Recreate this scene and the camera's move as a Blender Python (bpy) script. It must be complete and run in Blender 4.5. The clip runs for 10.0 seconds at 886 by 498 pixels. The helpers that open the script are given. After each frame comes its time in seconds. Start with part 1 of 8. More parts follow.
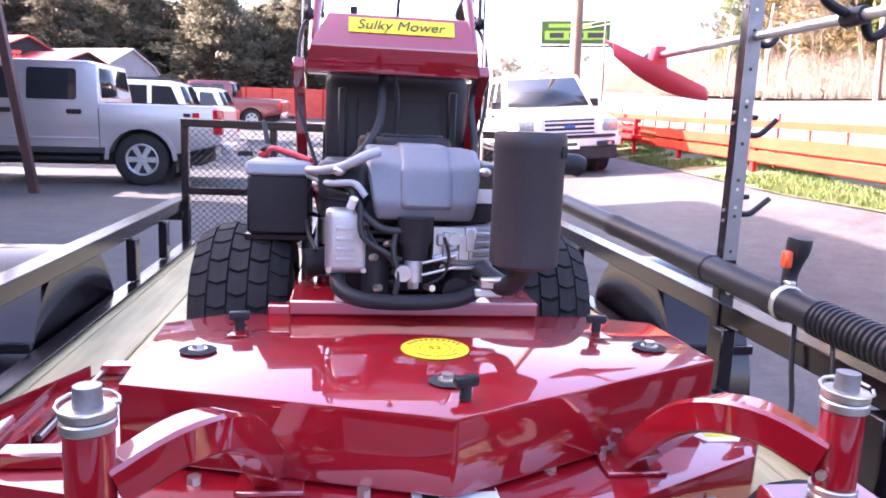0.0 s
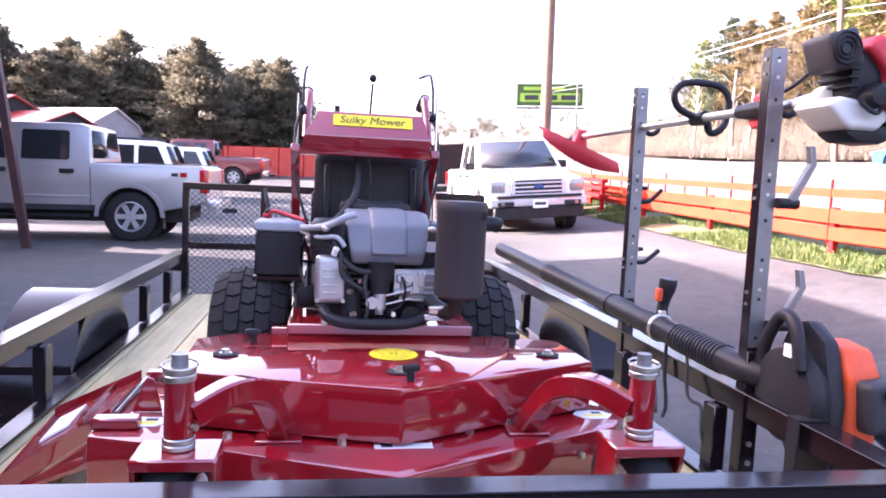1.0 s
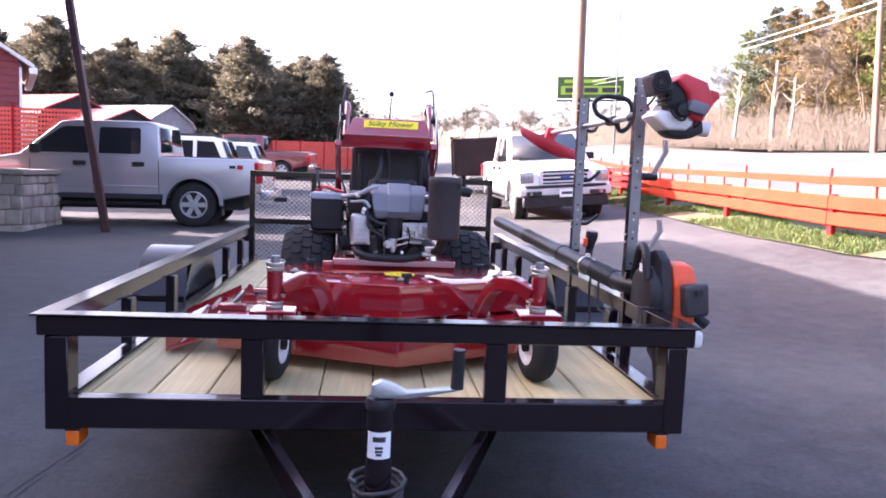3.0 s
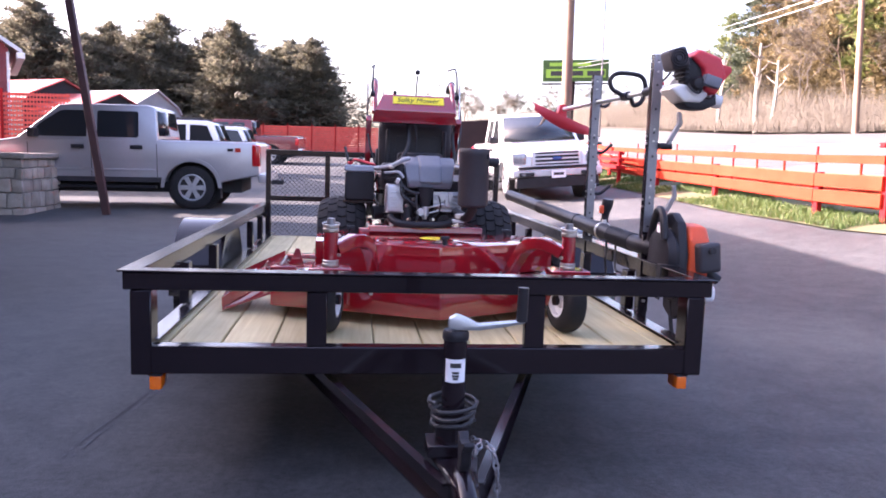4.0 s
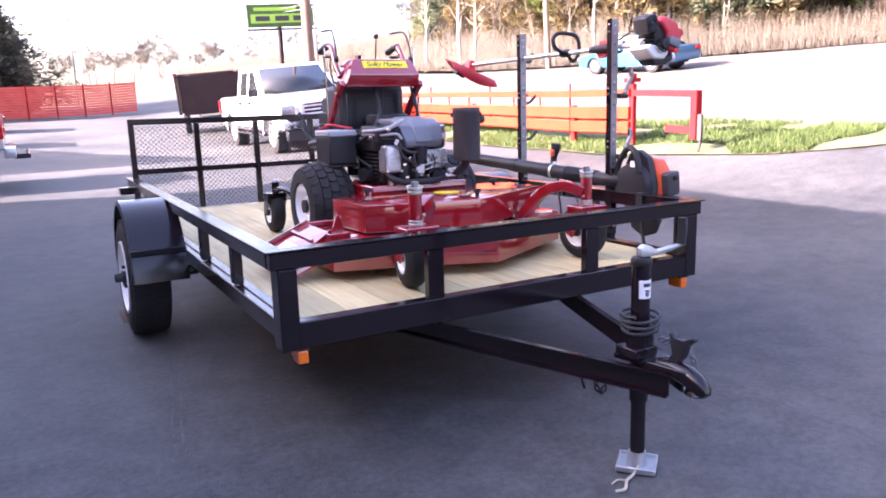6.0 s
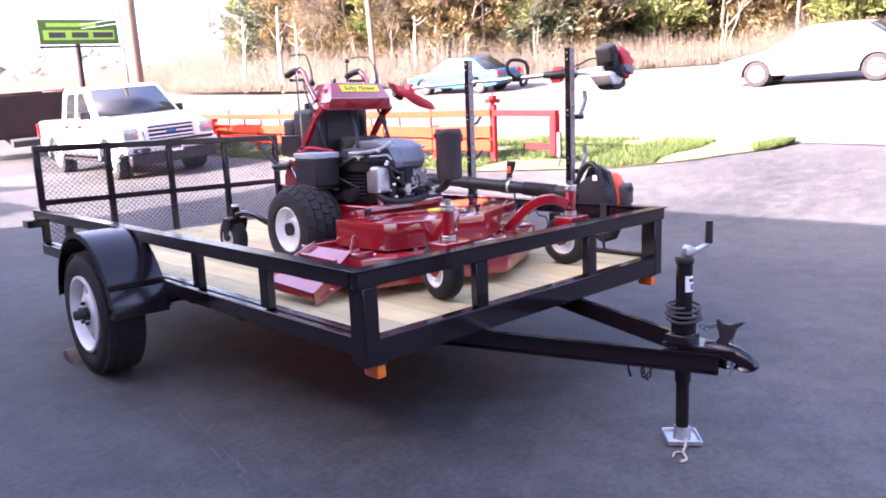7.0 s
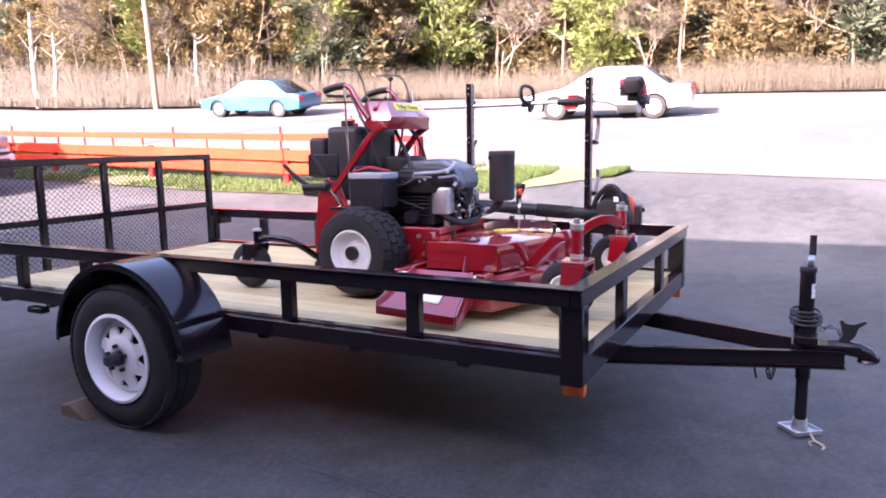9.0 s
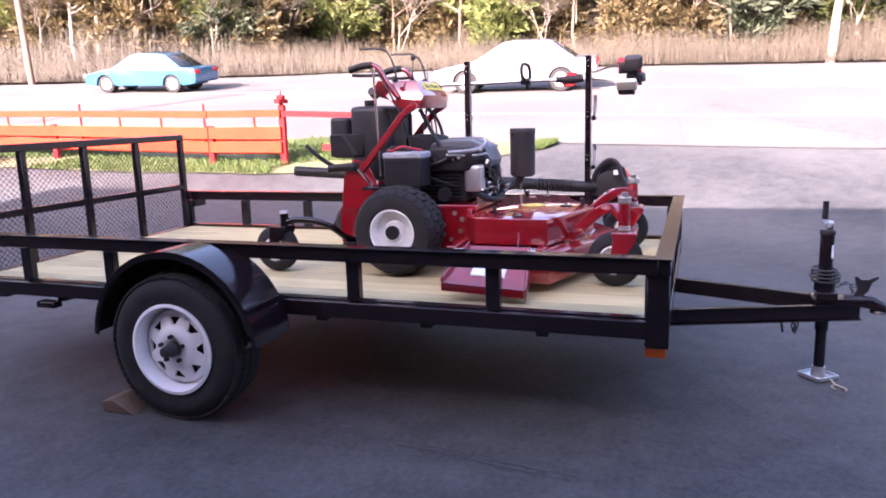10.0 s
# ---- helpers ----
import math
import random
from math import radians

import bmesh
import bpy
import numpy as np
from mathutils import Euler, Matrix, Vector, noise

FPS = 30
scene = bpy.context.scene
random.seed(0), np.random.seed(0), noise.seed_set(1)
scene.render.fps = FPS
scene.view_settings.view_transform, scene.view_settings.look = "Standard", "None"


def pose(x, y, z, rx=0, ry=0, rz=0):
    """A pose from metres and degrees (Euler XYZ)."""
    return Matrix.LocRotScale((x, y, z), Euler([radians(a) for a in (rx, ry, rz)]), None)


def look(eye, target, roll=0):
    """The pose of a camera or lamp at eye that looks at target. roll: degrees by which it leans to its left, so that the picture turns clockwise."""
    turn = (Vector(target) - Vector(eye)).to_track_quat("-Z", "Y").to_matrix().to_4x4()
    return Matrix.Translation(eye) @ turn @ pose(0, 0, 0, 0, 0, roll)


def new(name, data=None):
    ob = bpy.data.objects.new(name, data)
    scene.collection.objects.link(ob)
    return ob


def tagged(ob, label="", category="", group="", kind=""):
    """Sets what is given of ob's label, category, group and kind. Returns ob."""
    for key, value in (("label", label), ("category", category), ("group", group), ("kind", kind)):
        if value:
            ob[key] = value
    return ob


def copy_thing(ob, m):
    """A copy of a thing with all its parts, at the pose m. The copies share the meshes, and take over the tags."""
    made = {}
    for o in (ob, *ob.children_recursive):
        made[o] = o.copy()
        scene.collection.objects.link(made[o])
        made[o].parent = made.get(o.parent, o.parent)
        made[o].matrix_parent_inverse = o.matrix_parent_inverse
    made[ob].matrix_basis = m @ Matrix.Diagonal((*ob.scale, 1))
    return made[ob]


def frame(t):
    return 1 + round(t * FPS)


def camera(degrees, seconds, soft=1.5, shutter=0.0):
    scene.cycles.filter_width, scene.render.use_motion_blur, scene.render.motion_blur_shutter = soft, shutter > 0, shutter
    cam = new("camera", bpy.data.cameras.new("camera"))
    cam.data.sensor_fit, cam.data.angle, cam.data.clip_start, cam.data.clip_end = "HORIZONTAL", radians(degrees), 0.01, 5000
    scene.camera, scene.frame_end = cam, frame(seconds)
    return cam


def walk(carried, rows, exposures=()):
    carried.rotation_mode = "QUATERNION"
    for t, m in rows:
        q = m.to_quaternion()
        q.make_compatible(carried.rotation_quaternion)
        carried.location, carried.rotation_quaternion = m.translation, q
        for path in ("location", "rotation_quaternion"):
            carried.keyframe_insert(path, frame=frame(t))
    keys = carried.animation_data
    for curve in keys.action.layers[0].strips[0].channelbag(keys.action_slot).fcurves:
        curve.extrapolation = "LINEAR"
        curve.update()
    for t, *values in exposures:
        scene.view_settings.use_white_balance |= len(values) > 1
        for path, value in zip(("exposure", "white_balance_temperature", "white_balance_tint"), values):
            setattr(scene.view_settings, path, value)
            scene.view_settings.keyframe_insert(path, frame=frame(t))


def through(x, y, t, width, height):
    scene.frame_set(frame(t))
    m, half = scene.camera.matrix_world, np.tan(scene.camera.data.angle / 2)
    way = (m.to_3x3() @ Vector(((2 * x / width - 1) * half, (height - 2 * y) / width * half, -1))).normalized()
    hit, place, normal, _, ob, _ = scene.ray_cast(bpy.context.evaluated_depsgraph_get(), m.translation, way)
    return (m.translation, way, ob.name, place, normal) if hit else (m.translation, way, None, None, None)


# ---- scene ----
cam = camera(62.4, 10.0, 1.8)
PATH = [
    (0, (-0.085, -0.542, 1.208), (0.181, 1.412, 0.877), 2.5),
    (0.5, (-0.1, -0.784, 1.222), (0.21, 1.178, 0.987), 2.6),
    (1, (-0.101, -1.115, 1.247), (0.218, 0.851, 1.072), 2.7),
    (1.5, (-0.064, -1.417, 1.23), (0.217, 0.557, 1.084), 2.6),
    (2, (-0.065, -1.725, 1.222), (0.193, 0.252, 1.062), 2.6),
    (2.5, (-0.037, -2.014, 1.217), (0.169, -0.033, 1.033), 2.6),
    (3.8, (-0.184, -2.414, 1.162), (0.027, -0.437, 0.937), 2.2),
    (4, (-0.272, -2.448, 1.142), (-0.027, -0.476, 0.904), 2.1),
    (4.5, (-0.522, -2.487, 1.124), (-0.177, -0.539, 0.83), 0.4),
    (5, (-0.908, -2.476, 1.165), (-0.351, -0.585, 0.827), -0.4),
    (5.5, (-1.298, -2.446, 1.195), (-0.536, -0.632, 0.835), -0.8),
    (6.8, (-2.304, -2.028, 1.209), (-1.022, -0.537, 0.845), -2.5),
    (7, (-2.47, -1.949, 1.239), (-1.111, -0.522, 0.898), -2.3),
    (7.5, (-2.714, -1.637, 1.234), (-1.216, -0.337, 0.978), -1.4),
    (8, (-2.919, -1.316, 1.229), (-1.32, -0.136, 1.009), -1.3),
    (8.5, (-3.155, -1.021, 1.246), (-1.474, 0.034, 0.999), -0.9),
    (9, (-3.364, -0.711, 1.254), (-1.616, 0.216, 0.965), -0.9),
    (9.5, (-3.55, -0.389, 1.281), (-1.746, 0.405, 0.946), -1.2),
    (10, (-3.74, -0.072, 1.299), (-1.885, 0.579, 0.933), -1.6),
]
EXPOSURES = [(0.0, 3.85, 6250, 37), (1.0, 3.6, 6250, 37), (2.0, 3.3, 6250, 37), (4.0, 3.22, 6250, 37), (5.5, 3.5, 6250, 37), (7.0, 3.67, 6250, 37), (8.0, 3.57, 6250, 37), (10.0, 3.27, 6250, 37)]
walk(cam, [(t, look(eye, target, roll)) for t, eye, target, roll in PATH], EXPOSURES)

# ---- world, sun, exposure ----
SUN_AZ, SUN_EL = (0.96, -0.28), 22.0      # way the sunlight travels, and its height in degrees
world = bpy.data.worlds.new("sky")
scene.world = world
world.use_nodes = True
wn = world.node_tree
sky = wn.nodes.new("ShaderNodeTexSky")
sky.sky_type, sky.sun_disc = "NISHITA", False
sky.sun_elevation = radians(SUN_EL)
sky.sun_rotation = math.atan2(-SUN_AZ[0], -SUN_AZ[1])
sky.air_density, sky.dust_density, sky.ozone_density = 1.0, 4.5, 1.0
wn.links.new(sky.outputs[0], wn.nodes["Background"].inputs[0])
wn.nodes["Background"].inputs[1].default_value = 0.105
sun_data = bpy.data.lights.new("sun", "SUN")
sun_data.energy, sun_data.angle, sun_data.color = 4.1, radians(0.5), (1.0, 0.9, 0.76)
sun = new("sun", sun_data)
sun.matrix_world = look((-SUN_AZ[0] * 60, -SUN_AZ[1] * 60, 60 * math.tan(radians(SUN_EL))), (0, 0, 0))


# ---- materials ----
def nodes_of(name):
    m = bpy.data.materials.new(name)
    m.use_nodes = True
    nt = m.node_tree
    return m, nt, nt.nodes["Principled BSDF"]


def mat(name, a, b=None, rough=0.5, metal=0.0, scale=8.0, bump=0.0, coat=0.0, rough2=None, fine=None, per_object=0.0, stretch=(1, 1, 1), edge=0.5, spec=0.5, coat_ior=1.5):
    """A surface that varies between colours a and b at two scales, with grain and relief."""
    m, nt, bs = nodes_of(name)
    b = b or tuple(min(1.0, c * 0.8) for c in a)
    tc = nt.nodes.new("ShaderNodeTexCoord")
    mp = nt.nodes.new("ShaderNodeMapping")
    mp.inputs["Scale"].default_value = stretch
    nt.links.new(tc.outputs["Object"], mp.inputs["Vector"])
    n1 = nt.nodes.new("ShaderNodeTexNoise")
    n1.inputs["Scale"].default_value, n1.inputs["Detail"].default_value = scale, 6
    n2 = nt.nodes.new("ShaderNodeTexNoise")
    n2.inputs["Scale"].default_value, n2.inputs["Detail"].default_value = fine or scale * 14, 4
    for n in (n1, n2):
        nt.links.new(mp.outputs[0], n.inputs["Vector"])
    mx = nt.nodes.new("ShaderNodeMath")
    mx.operation = "MULTIPLY_ADD"
    nt.links.new(n2.outputs[0], mx.inputs[0])
    mx.inputs[1].default_value = 0.45
    nt.links.new(n1.outputs[0], mx.inputs[2])
    rp = nt.nodes.new("ShaderNodeMapRange")
    rp.inputs[1].default_value, rp.inputs[2].default_value = edge - 0.05, edge + 0.45
    nt.links.new(mx.outputs[0], rp.inputs[0])
    col = nt.nodes.new("ShaderNodeMix")
    col.data_type = "RGBA"
    col.inputs[6].default_value, col.inputs[7].default_value = (*a, 1), (*b, 1)
    nt.links.new(rp.outputs[0], col.inputs[0])
    out = col.outputs[2]
    if per_object:
        oi = nt.nodes.new("ShaderNodeObjectInfo")
        hs = nt.nodes.new("ShaderNodeHueSaturation")
        pr = nt.nodes.new("ShaderNodeMapRange")
        pr.inputs[3].default_value, pr.inputs[4].default_value = 1 - per_object, 1 + per_object
        nt.links.new(oi.outputs["Random"], pr.inputs[0])
        nt.links.new(pr.outputs[0], hs.inputs["Value"])
        nt.links.new(out, hs.inputs["Color"])
        out = hs.outputs[0]
    nt.links.new(out, bs.inputs["Base Color"])
    rr = nt.nodes.new("ShaderNodeMapRange")
    rr.inputs[3].default_value, rr.inputs[4].default_value = rough, rough2 if rough2 is not None else min(1, rough * 1.25)
    nt.links.new(mx.outputs[0], rr.inputs[0])
    nt.links.new(rr.outputs[0], bs.inputs["Roughness"])
    bs.inputs["Metallic"].default_value = metal
    bs.inputs["Coat Weight"].default_value = coat
    bs.inputs["Coat Roughness"].default_value = 0.03
    bs.inputs["Coat IOR"].default_value = coat_ior
    bs.inputs["Specular IOR Level"].default_value = spec
    if bump:
        bp = nt.nodes.new("ShaderNodeBump")
        bp.inputs["Strength"].default_value, bp.inputs["Distance"].default_value = bump, 0.01
        nt.links.new(n2.outputs[0], bp.inputs["Height"])
        nt.links.new(bp.outputs[0], bs.inputs["Normal"])
    return m


def leaf_mat(name, a, b, per_object=0.25, through=0.3):
    """Foliage: colour varies leaf by leaf and tree by tree, and some light passes through."""
    m, nt, bs = nodes_of(name)
    ge = nt.nodes.new("ShaderNodeNewGeometry")
    col = nt.nodes.new("ShaderNodeMix")
    col.data_type = "RGBA"
    col.inputs[6].default_value, col.inputs[7].default_value = (*a, 1), (*b, 1)
    nt.links.new(ge.outputs["Random Per Island"], col.inputs[0])
    oi = nt.nodes.new("ShaderNodeObjectInfo")
    pr = nt.nodes.new("ShaderNodeMapRange")
    pr.inputs[3].default_value, pr.inputs[4].default_value = 1 - per_object, 1 + per_object
    nt.links.new(oi.outputs["Random"], pr.inputs[0])
    hs = nt.nodes.new("ShaderNodeHueSaturation")
    nt.links.new(pr.outputs[0], hs.inputs["Value"])
    nt.links.new(col.outputs[2], hs.inputs["Color"])
    nt.links.new(hs.outputs[0], bs.inputs["Base Color"])
    bs.inputs["Roughness"].default_value = 0.7
    tr = nt.nodes.new("ShaderNodeBsdfTranslucent")
    nt.links.new(hs.outputs[0], tr.inputs[0])
    ms = nt.nodes.new("ShaderNodeMixShader")
    ms.inputs[0].default_value = through
    nt.links.new(bs.outputs[0], ms.inputs[1])
    nt.links.new(tr.outputs[0], ms.inputs[2])
    nt.links.new(ms.outputs[0], nt.nodes["Material Output"].inputs[0])
    return m


def asphalt_mat(name, a, b, crack=0.5, scale=0.35, gloss=0.82):
    """Bitumen with stone grain, broad patches, pale streaks and thin cracks."""
    m, nt, bs = nodes_of(name)
    ge = nt.nodes.new("ShaderNodeNewGeometry")
    big = nt.nodes.new("ShaderNodeTexNoise")
    big.inputs["Scale"].default_value, big.inputs["Detail"].default_value = scale, 7
    mid = nt.nodes.new("ShaderNodeTexNoise")
    mid.inputs["Scale"].default_value, mid.inputs["Detail"].default_value = 6.0, 5
    grain = nt.nodes.new("ShaderNodeTexNoise")
    grain.inputs["Scale"].default_value, grain.inputs["Detail"].default_value = 160.0, 3
    stone = nt.nodes.new("ShaderNodeTexVoronoi")
    stone.inputs["Scale"].default_value = 170.0
    cr = nt.nodes.new("ShaderNodeTexVoronoi")
    cr.feature = "DISTANCE_TO_EDGE"
    cr.inputs["Scale"].default_value = 0.22
    wob = nt.nodes.new("ShaderNodeVectorMath")
    wob.operation = "MULTIPLY_ADD"
    wob.inputs[1].default_value = (0.25, 0.25, 0.25)
    for n in (big, mid, grain, stone):
        nt.links.new(ge.outputs["Position"], n.inputs["Vector"])
    nt.links.new(mid.outputs["Color"], wob.inputs[0])
    nt.links.new(ge.outputs["Position"], wob.inputs[2])
    nt.links.new(wob.outputs[0], cr.inputs["Vector"])
    add = nt.nodes.new("ShaderNodeMath")
    add.operation = "MULTIPLY_ADD"
    nt.links.new(mid.outputs[0], add.inputs[0])
    add.inputs[1].default_value = 0.5
    nt.links.new(big.outputs[0], add.inputs[2])
    pit = nt.nodes.new("ShaderNodeTexNoise")
    pit.inputs["Scale"].default_value, pit.inputs["Detail"].default_value = 34.0, 4
    nt.links.new(ge.outputs["Position"], pit.inputs["Vector"])
    add1 = nt.nodes.new("ShaderNodeMath")
    add1.operation = "MULTIPLY_ADD"
    nt.links.new(pit.outputs[0], add1.inputs[0])
    add1.inputs[1].default_value = 0.55
    nt.links.new(add.outputs[0], add1.inputs[2])
    add2 = nt.nodes.new("ShaderNodeMath")
    add2.operation = "MULTIPLY_ADD"
    nt.links.new(grain.outputs[0], add2.inputs[0])
    add2.inputs[1].default_value = 0.7
    nt.links.new(add1.outputs[0], add2.inputs[2])
    rp = nt.nodes.new("ShaderNodeMapRange")
    rp.inputs[1].default_value, rp.inputs[2].default_value = 1.1, 1.68
    nt.links.new(add2.outputs[0], rp.inputs[0])
    col = nt.nodes.new("ShaderNodeMix")
    col.data_type = "RGBA"
    col.inputs[6].default_value, col.inputs[7].default_value = (*a, 1), (*b, 1)
    nt.links.new(rp.outputs[0], col.inputs[0])
    ln = nt.nodes.new("ShaderNodeMapRange")
    ln.inputs[1].default_value, ln.inputs[2].default_value = 0.0005, 0.004
    ln.inputs[3].default_value, ln.inputs[4].default_value = 1 - crack, 1.0
    nt.links.new(cr.outputs[0], ln.inputs[0])
    mul = nt.nodes.new("ShaderNodeMix")
    mul.data_type, mul.blend_type = "RGBA", "MULTIPLY"
    mul.inputs[0].default_value = 1.0
    nt.links.new(col.outputs[2], mul.inputs[6])
    nt.links.new(ln.outputs[0], mul.inputs[7])
    nt.links.new(mul.outputs[2], bs.inputs["Base Color"])
    rr = nt.nodes.new("ShaderNodeMapRange")
    rr.inputs[1].default_value, rr.inputs[2].default_value = 1.1, 1.65
    rr.inputs[3].default_value, rr.inputs[4].default_value = gloss - 0.06, gloss + 0.12
    nt.links.new(add2.outputs[0], rr.inputs[0])
    nt.links.new(rr.outputs[0], bs.inputs["Roughness"])
    bs.inputs["Specular IOR Level"].default_value = 0.5 if gloss < 0.7 else 0.35
    bp = nt.nodes.new("ShaderNodeBump")
    bp.inputs["Strength"].default_value, bp.inputs["Distance"].default_value = 0.3, 0.004
    nt.links.new(stone.outputs[0], bp.inputs["Height"])
    nt.links.new(bp.outputs[0], bs.inputs["Normal"])
    return m


def wood_mat(name, a, b, dark, axis=1, scale=1.0):
    """Sawn timber: grain lines along one axis, knots, and a tone for each board."""
    m, nt, bs = nodes_of(name)
    tc = nt.nodes.new("ShaderNodeTexCoord")
    oi = nt.nodes.new("ShaderNodeObjectInfo")
    off = nt.nodes.new("ShaderNodeVectorMath")
    off.operation = "MULTIPLY_ADD"
    off.inputs[1].default_value = (7.0, 31.0, 3.0)
    nt.links.new(oi.outputs["Random"], off.inputs[0])
    nt.links.new(tc.outputs["Object"], off.inputs[2])
    mp = nt.nodes.new("ShaderNodeMapping")
    st = [14.0 * scale] * 3
    st[axis] = 0.7 * scale
    mp.inputs["Scale"].default_value = st
    nt.links.new(off.outputs[0], mp.inputs["Vector"])
    gr = nt.nodes.new("ShaderNodeTexNoise")
    gr.inputs["Scale"].default_value, gr.inputs["Detail"].default_value, gr.inputs["Distortion"].default_value = 2.2, 7, 1.1
    nt.links.new(mp.outputs[0], gr.inputs["Vector"])
    kn = nt.nodes.new("ShaderNodeTexVoronoi")
    kn.inputs["Scale"].default_value = 2.6 * scale
    nt.links.new(off.outputs[0], kn.inputs["Vector"])
    kr = nt.nodes.new("ShaderNodeMapRange")
    kr.inputs[1].default_value, kr.inputs[2].default_value, kr.inputs[3].default_value, kr.inputs[4].default_value = 0.03, 0.09, 1.0, 0.0
    nt.links.new(kn.outputs[0], kr.inputs[0])
    st2 = nt.nodes.new("ShaderNodeTexNoise")
    st2.inputs["Scale"].default_value, st2.inputs["Detail"].default_value = 3.0, 5
    nt.links.new(off.outputs[0], st2.inputs["Vector"])
    col = nt.nodes.new("ShaderNodeMix")
    col.data_type = "RGBA"
    col.inputs[6].default_value, col.inputs[7].default_value = (*a, 1), (*b, 1)
    rp = nt.nodes.new("ShaderNodeMapRange")
    rp.inputs[1].default_value, rp.inputs[2].default_value = 0.35, 0.68
    nt.links.new(gr.outputs[0], rp.inputs[0])
    nt.links.new(rp.outputs[0], col.inputs[0])
    c2 = nt.nodes.new("ShaderNodeMix")
    c2.data_type = "RGBA"
    c2.inputs[7].default_value = (*dark, 1)
    nt.links.new(kr.outputs[0], c2.inputs[0])
    nt.links.new(col.outputs[2], c2.inputs[6])
    hs = nt.nodes.new("ShaderNodeHueSaturation")
    pr = nt.nodes.new("ShaderNodeMath")
    pr.operation = "MULTIPLY_ADD"
    pr.inputs[1].default_value, pr.inputs[2].default_value = 0.22, 0.62
    nt.links.new(oi.outputs["Random"], pr.inputs[0])
    ad = nt.nodes.new("ShaderNodeMath")
    ad.operation = "MULTIPLY_ADD"
    ad.inputs[1].default_value = 0.55
    nt.links.new(st2.outputs[0], ad.inputs[0])
    nt.links.new(pr.outputs[0], ad.inputs[2])
    nt.links.new(ad.outputs[0], hs.inputs["Value"])
    nt.links.new(c2.outputs[2], hs.inputs["Color"])
    nt.links.new(hs.outputs[0], bs.inputs["Base Color"])
    bs.inputs["Roughness"].default_value = 0.72
    bp = nt.nodes.new("ShaderNodeBump")
    bp.inputs["Strength"].default_value, bp.inputs["Distance"].default_value = 0.35, 0.004
    nt.links.new(gr.outputs[0], bp.inputs["Height"])
    nt.links.new(bp.outputs[0], bs.inputs["Normal"])
    return m


def glass_mat(name, tint=(0.02, 0.022, 0.025), rough=0.03):
    m, nt, bs = nodes_of(name)
    bs.inputs["Base Color"].default_value = (*tint, 1)
    bs.inputs["Roughness"].default_value = rough
    bs.inputs["Specular IOR Level"].default_value = 0.5
    return m


M_BLACK = mat("black_paint", (0.009, 0.0055, 0.0075), (0.013, 0.008, 0.0105), rough=0.12, rough2=0.19, scale=3, spec=0.4, coat=0.06)
M_RED = mat("red_paint", (0.31, 0.0055, 0.012), (0.25, 0.004, 0.009), rough=0.35, rough2=0.45, scale=2.5, coat=1.0, coat_ior=2.1, spec=0.1)
M_REDMATT = mat("red_plastic", (0.6, 0.03, 0.045), (0.48, 0.02, 0.03), rough=0.4, scale=6)
M_ORANGE = mat("orange_plastic", (0.72, 0.09, 0.02), (0.62, 0.065, 0.015), rough=0.42, scale=7)
M_AMBER = mat("amber_lens", (0.85, 0.17, 0.01), (0.75, 0.12, 0.006), rough=0.15, scale=30, coat=0.6)
M_PLASTIC = mat("black_plastic", (0.016, 0.0155, 0.018), (0.026, 0.025, 0.029), rough=0.36, scale=9, bump=0.05, spec=0.2)
M_TANK = mat("tank_plastic", (0.02, 0.0195, 0.023), (0.032, 0.031, 0.036), rough=0.4, scale=6, bump=0.06, spec=0.3)
M_GREY = mat("grey_plastic", (0.15, 0.16, 0.185), (0.12, 0.128, 0.15), rough=0.42, scale=7, bump=0.04)
M_DGREY = mat("dark_grey_plastic", (0.035, 0.032, 0.038), (0.025, 0.023, 0.028), rough=0.5, scale=8, bump=0.06)
M_WHITE = mat("white_plastic", (0.78, 0.78, 0.76), (0.68, 0.68, 0.66), rough=0.4, scale=6)
M_RIM = mat("white_rim_paint", (0.86, 0.86, 0.87), (0.78, 0.78, 0.8), rough=0.3, scale=9, coat=0.3)
M_TYRE = mat("tyre_rubber", (0.016, 0.0155, 0.0165), (0.028, 0.026, 0.027), rough=0.72, spec=0.3, scale=11, bump=0.15)
M_RUBBER = mat("hose_rubber", (0.013, 0.013, 0.015), (0.022, 0.022, 0.024), rough=0.5, scale=12)
M_ALU = mat("cast_aluminium", (0.55, 0.56, 0.58), (0.42, 0.43, 0.45), rough=0.38, metal=0.85, scale=16, bump=0.15)
M_STEEL = mat("zinc_steel", (0.62, 0.6, 0.56), (0.46, 0.43, 0.38), rough=0.3, metal=0.9, scale=20)
M_GALV = mat("galvanised_steel", (0.6, 0.62, 0.64), (0.44, 0.46, 0.48), rough=0.34, metal=0.85, scale=22, bump=0.05)
M_CHROME = mat("chrome", (0.8, 0.8, 0.82), (0.7, 0.7, 0.72), rough=0.1, metal=1.0, scale=5)
M_RACK = mat("rack_steel", (0.11, 0.11, 0.12), (0.07, 0.07, 0.078), rough=0.3, metal=0.6, scale=8)
# grey steel; on the strut face its paleness stands for reflected sky
M_RACKFACE = mat("lit_strut_face_and_grey_steel", (0.25, 0.25, 0.265), (0.17, 0.17, 0.18), rough=0.36, metal=0.6, scale=14)
M_YELLOW = mat("yellow_decal", (0.85, 0.7, 0.03), (0.8, 0.64, 0.02), rough=0.3, scale=14)
M_INK = mat("black_ink", (0.02, 0.02, 0.02), (0.03, 0.03, 0.03), rough=0.5)
M_PAPER = mat("white_label", (0.8, 0.8, 0.82), (0.74, 0.74, 0.76), rough=0.45, scale=12)
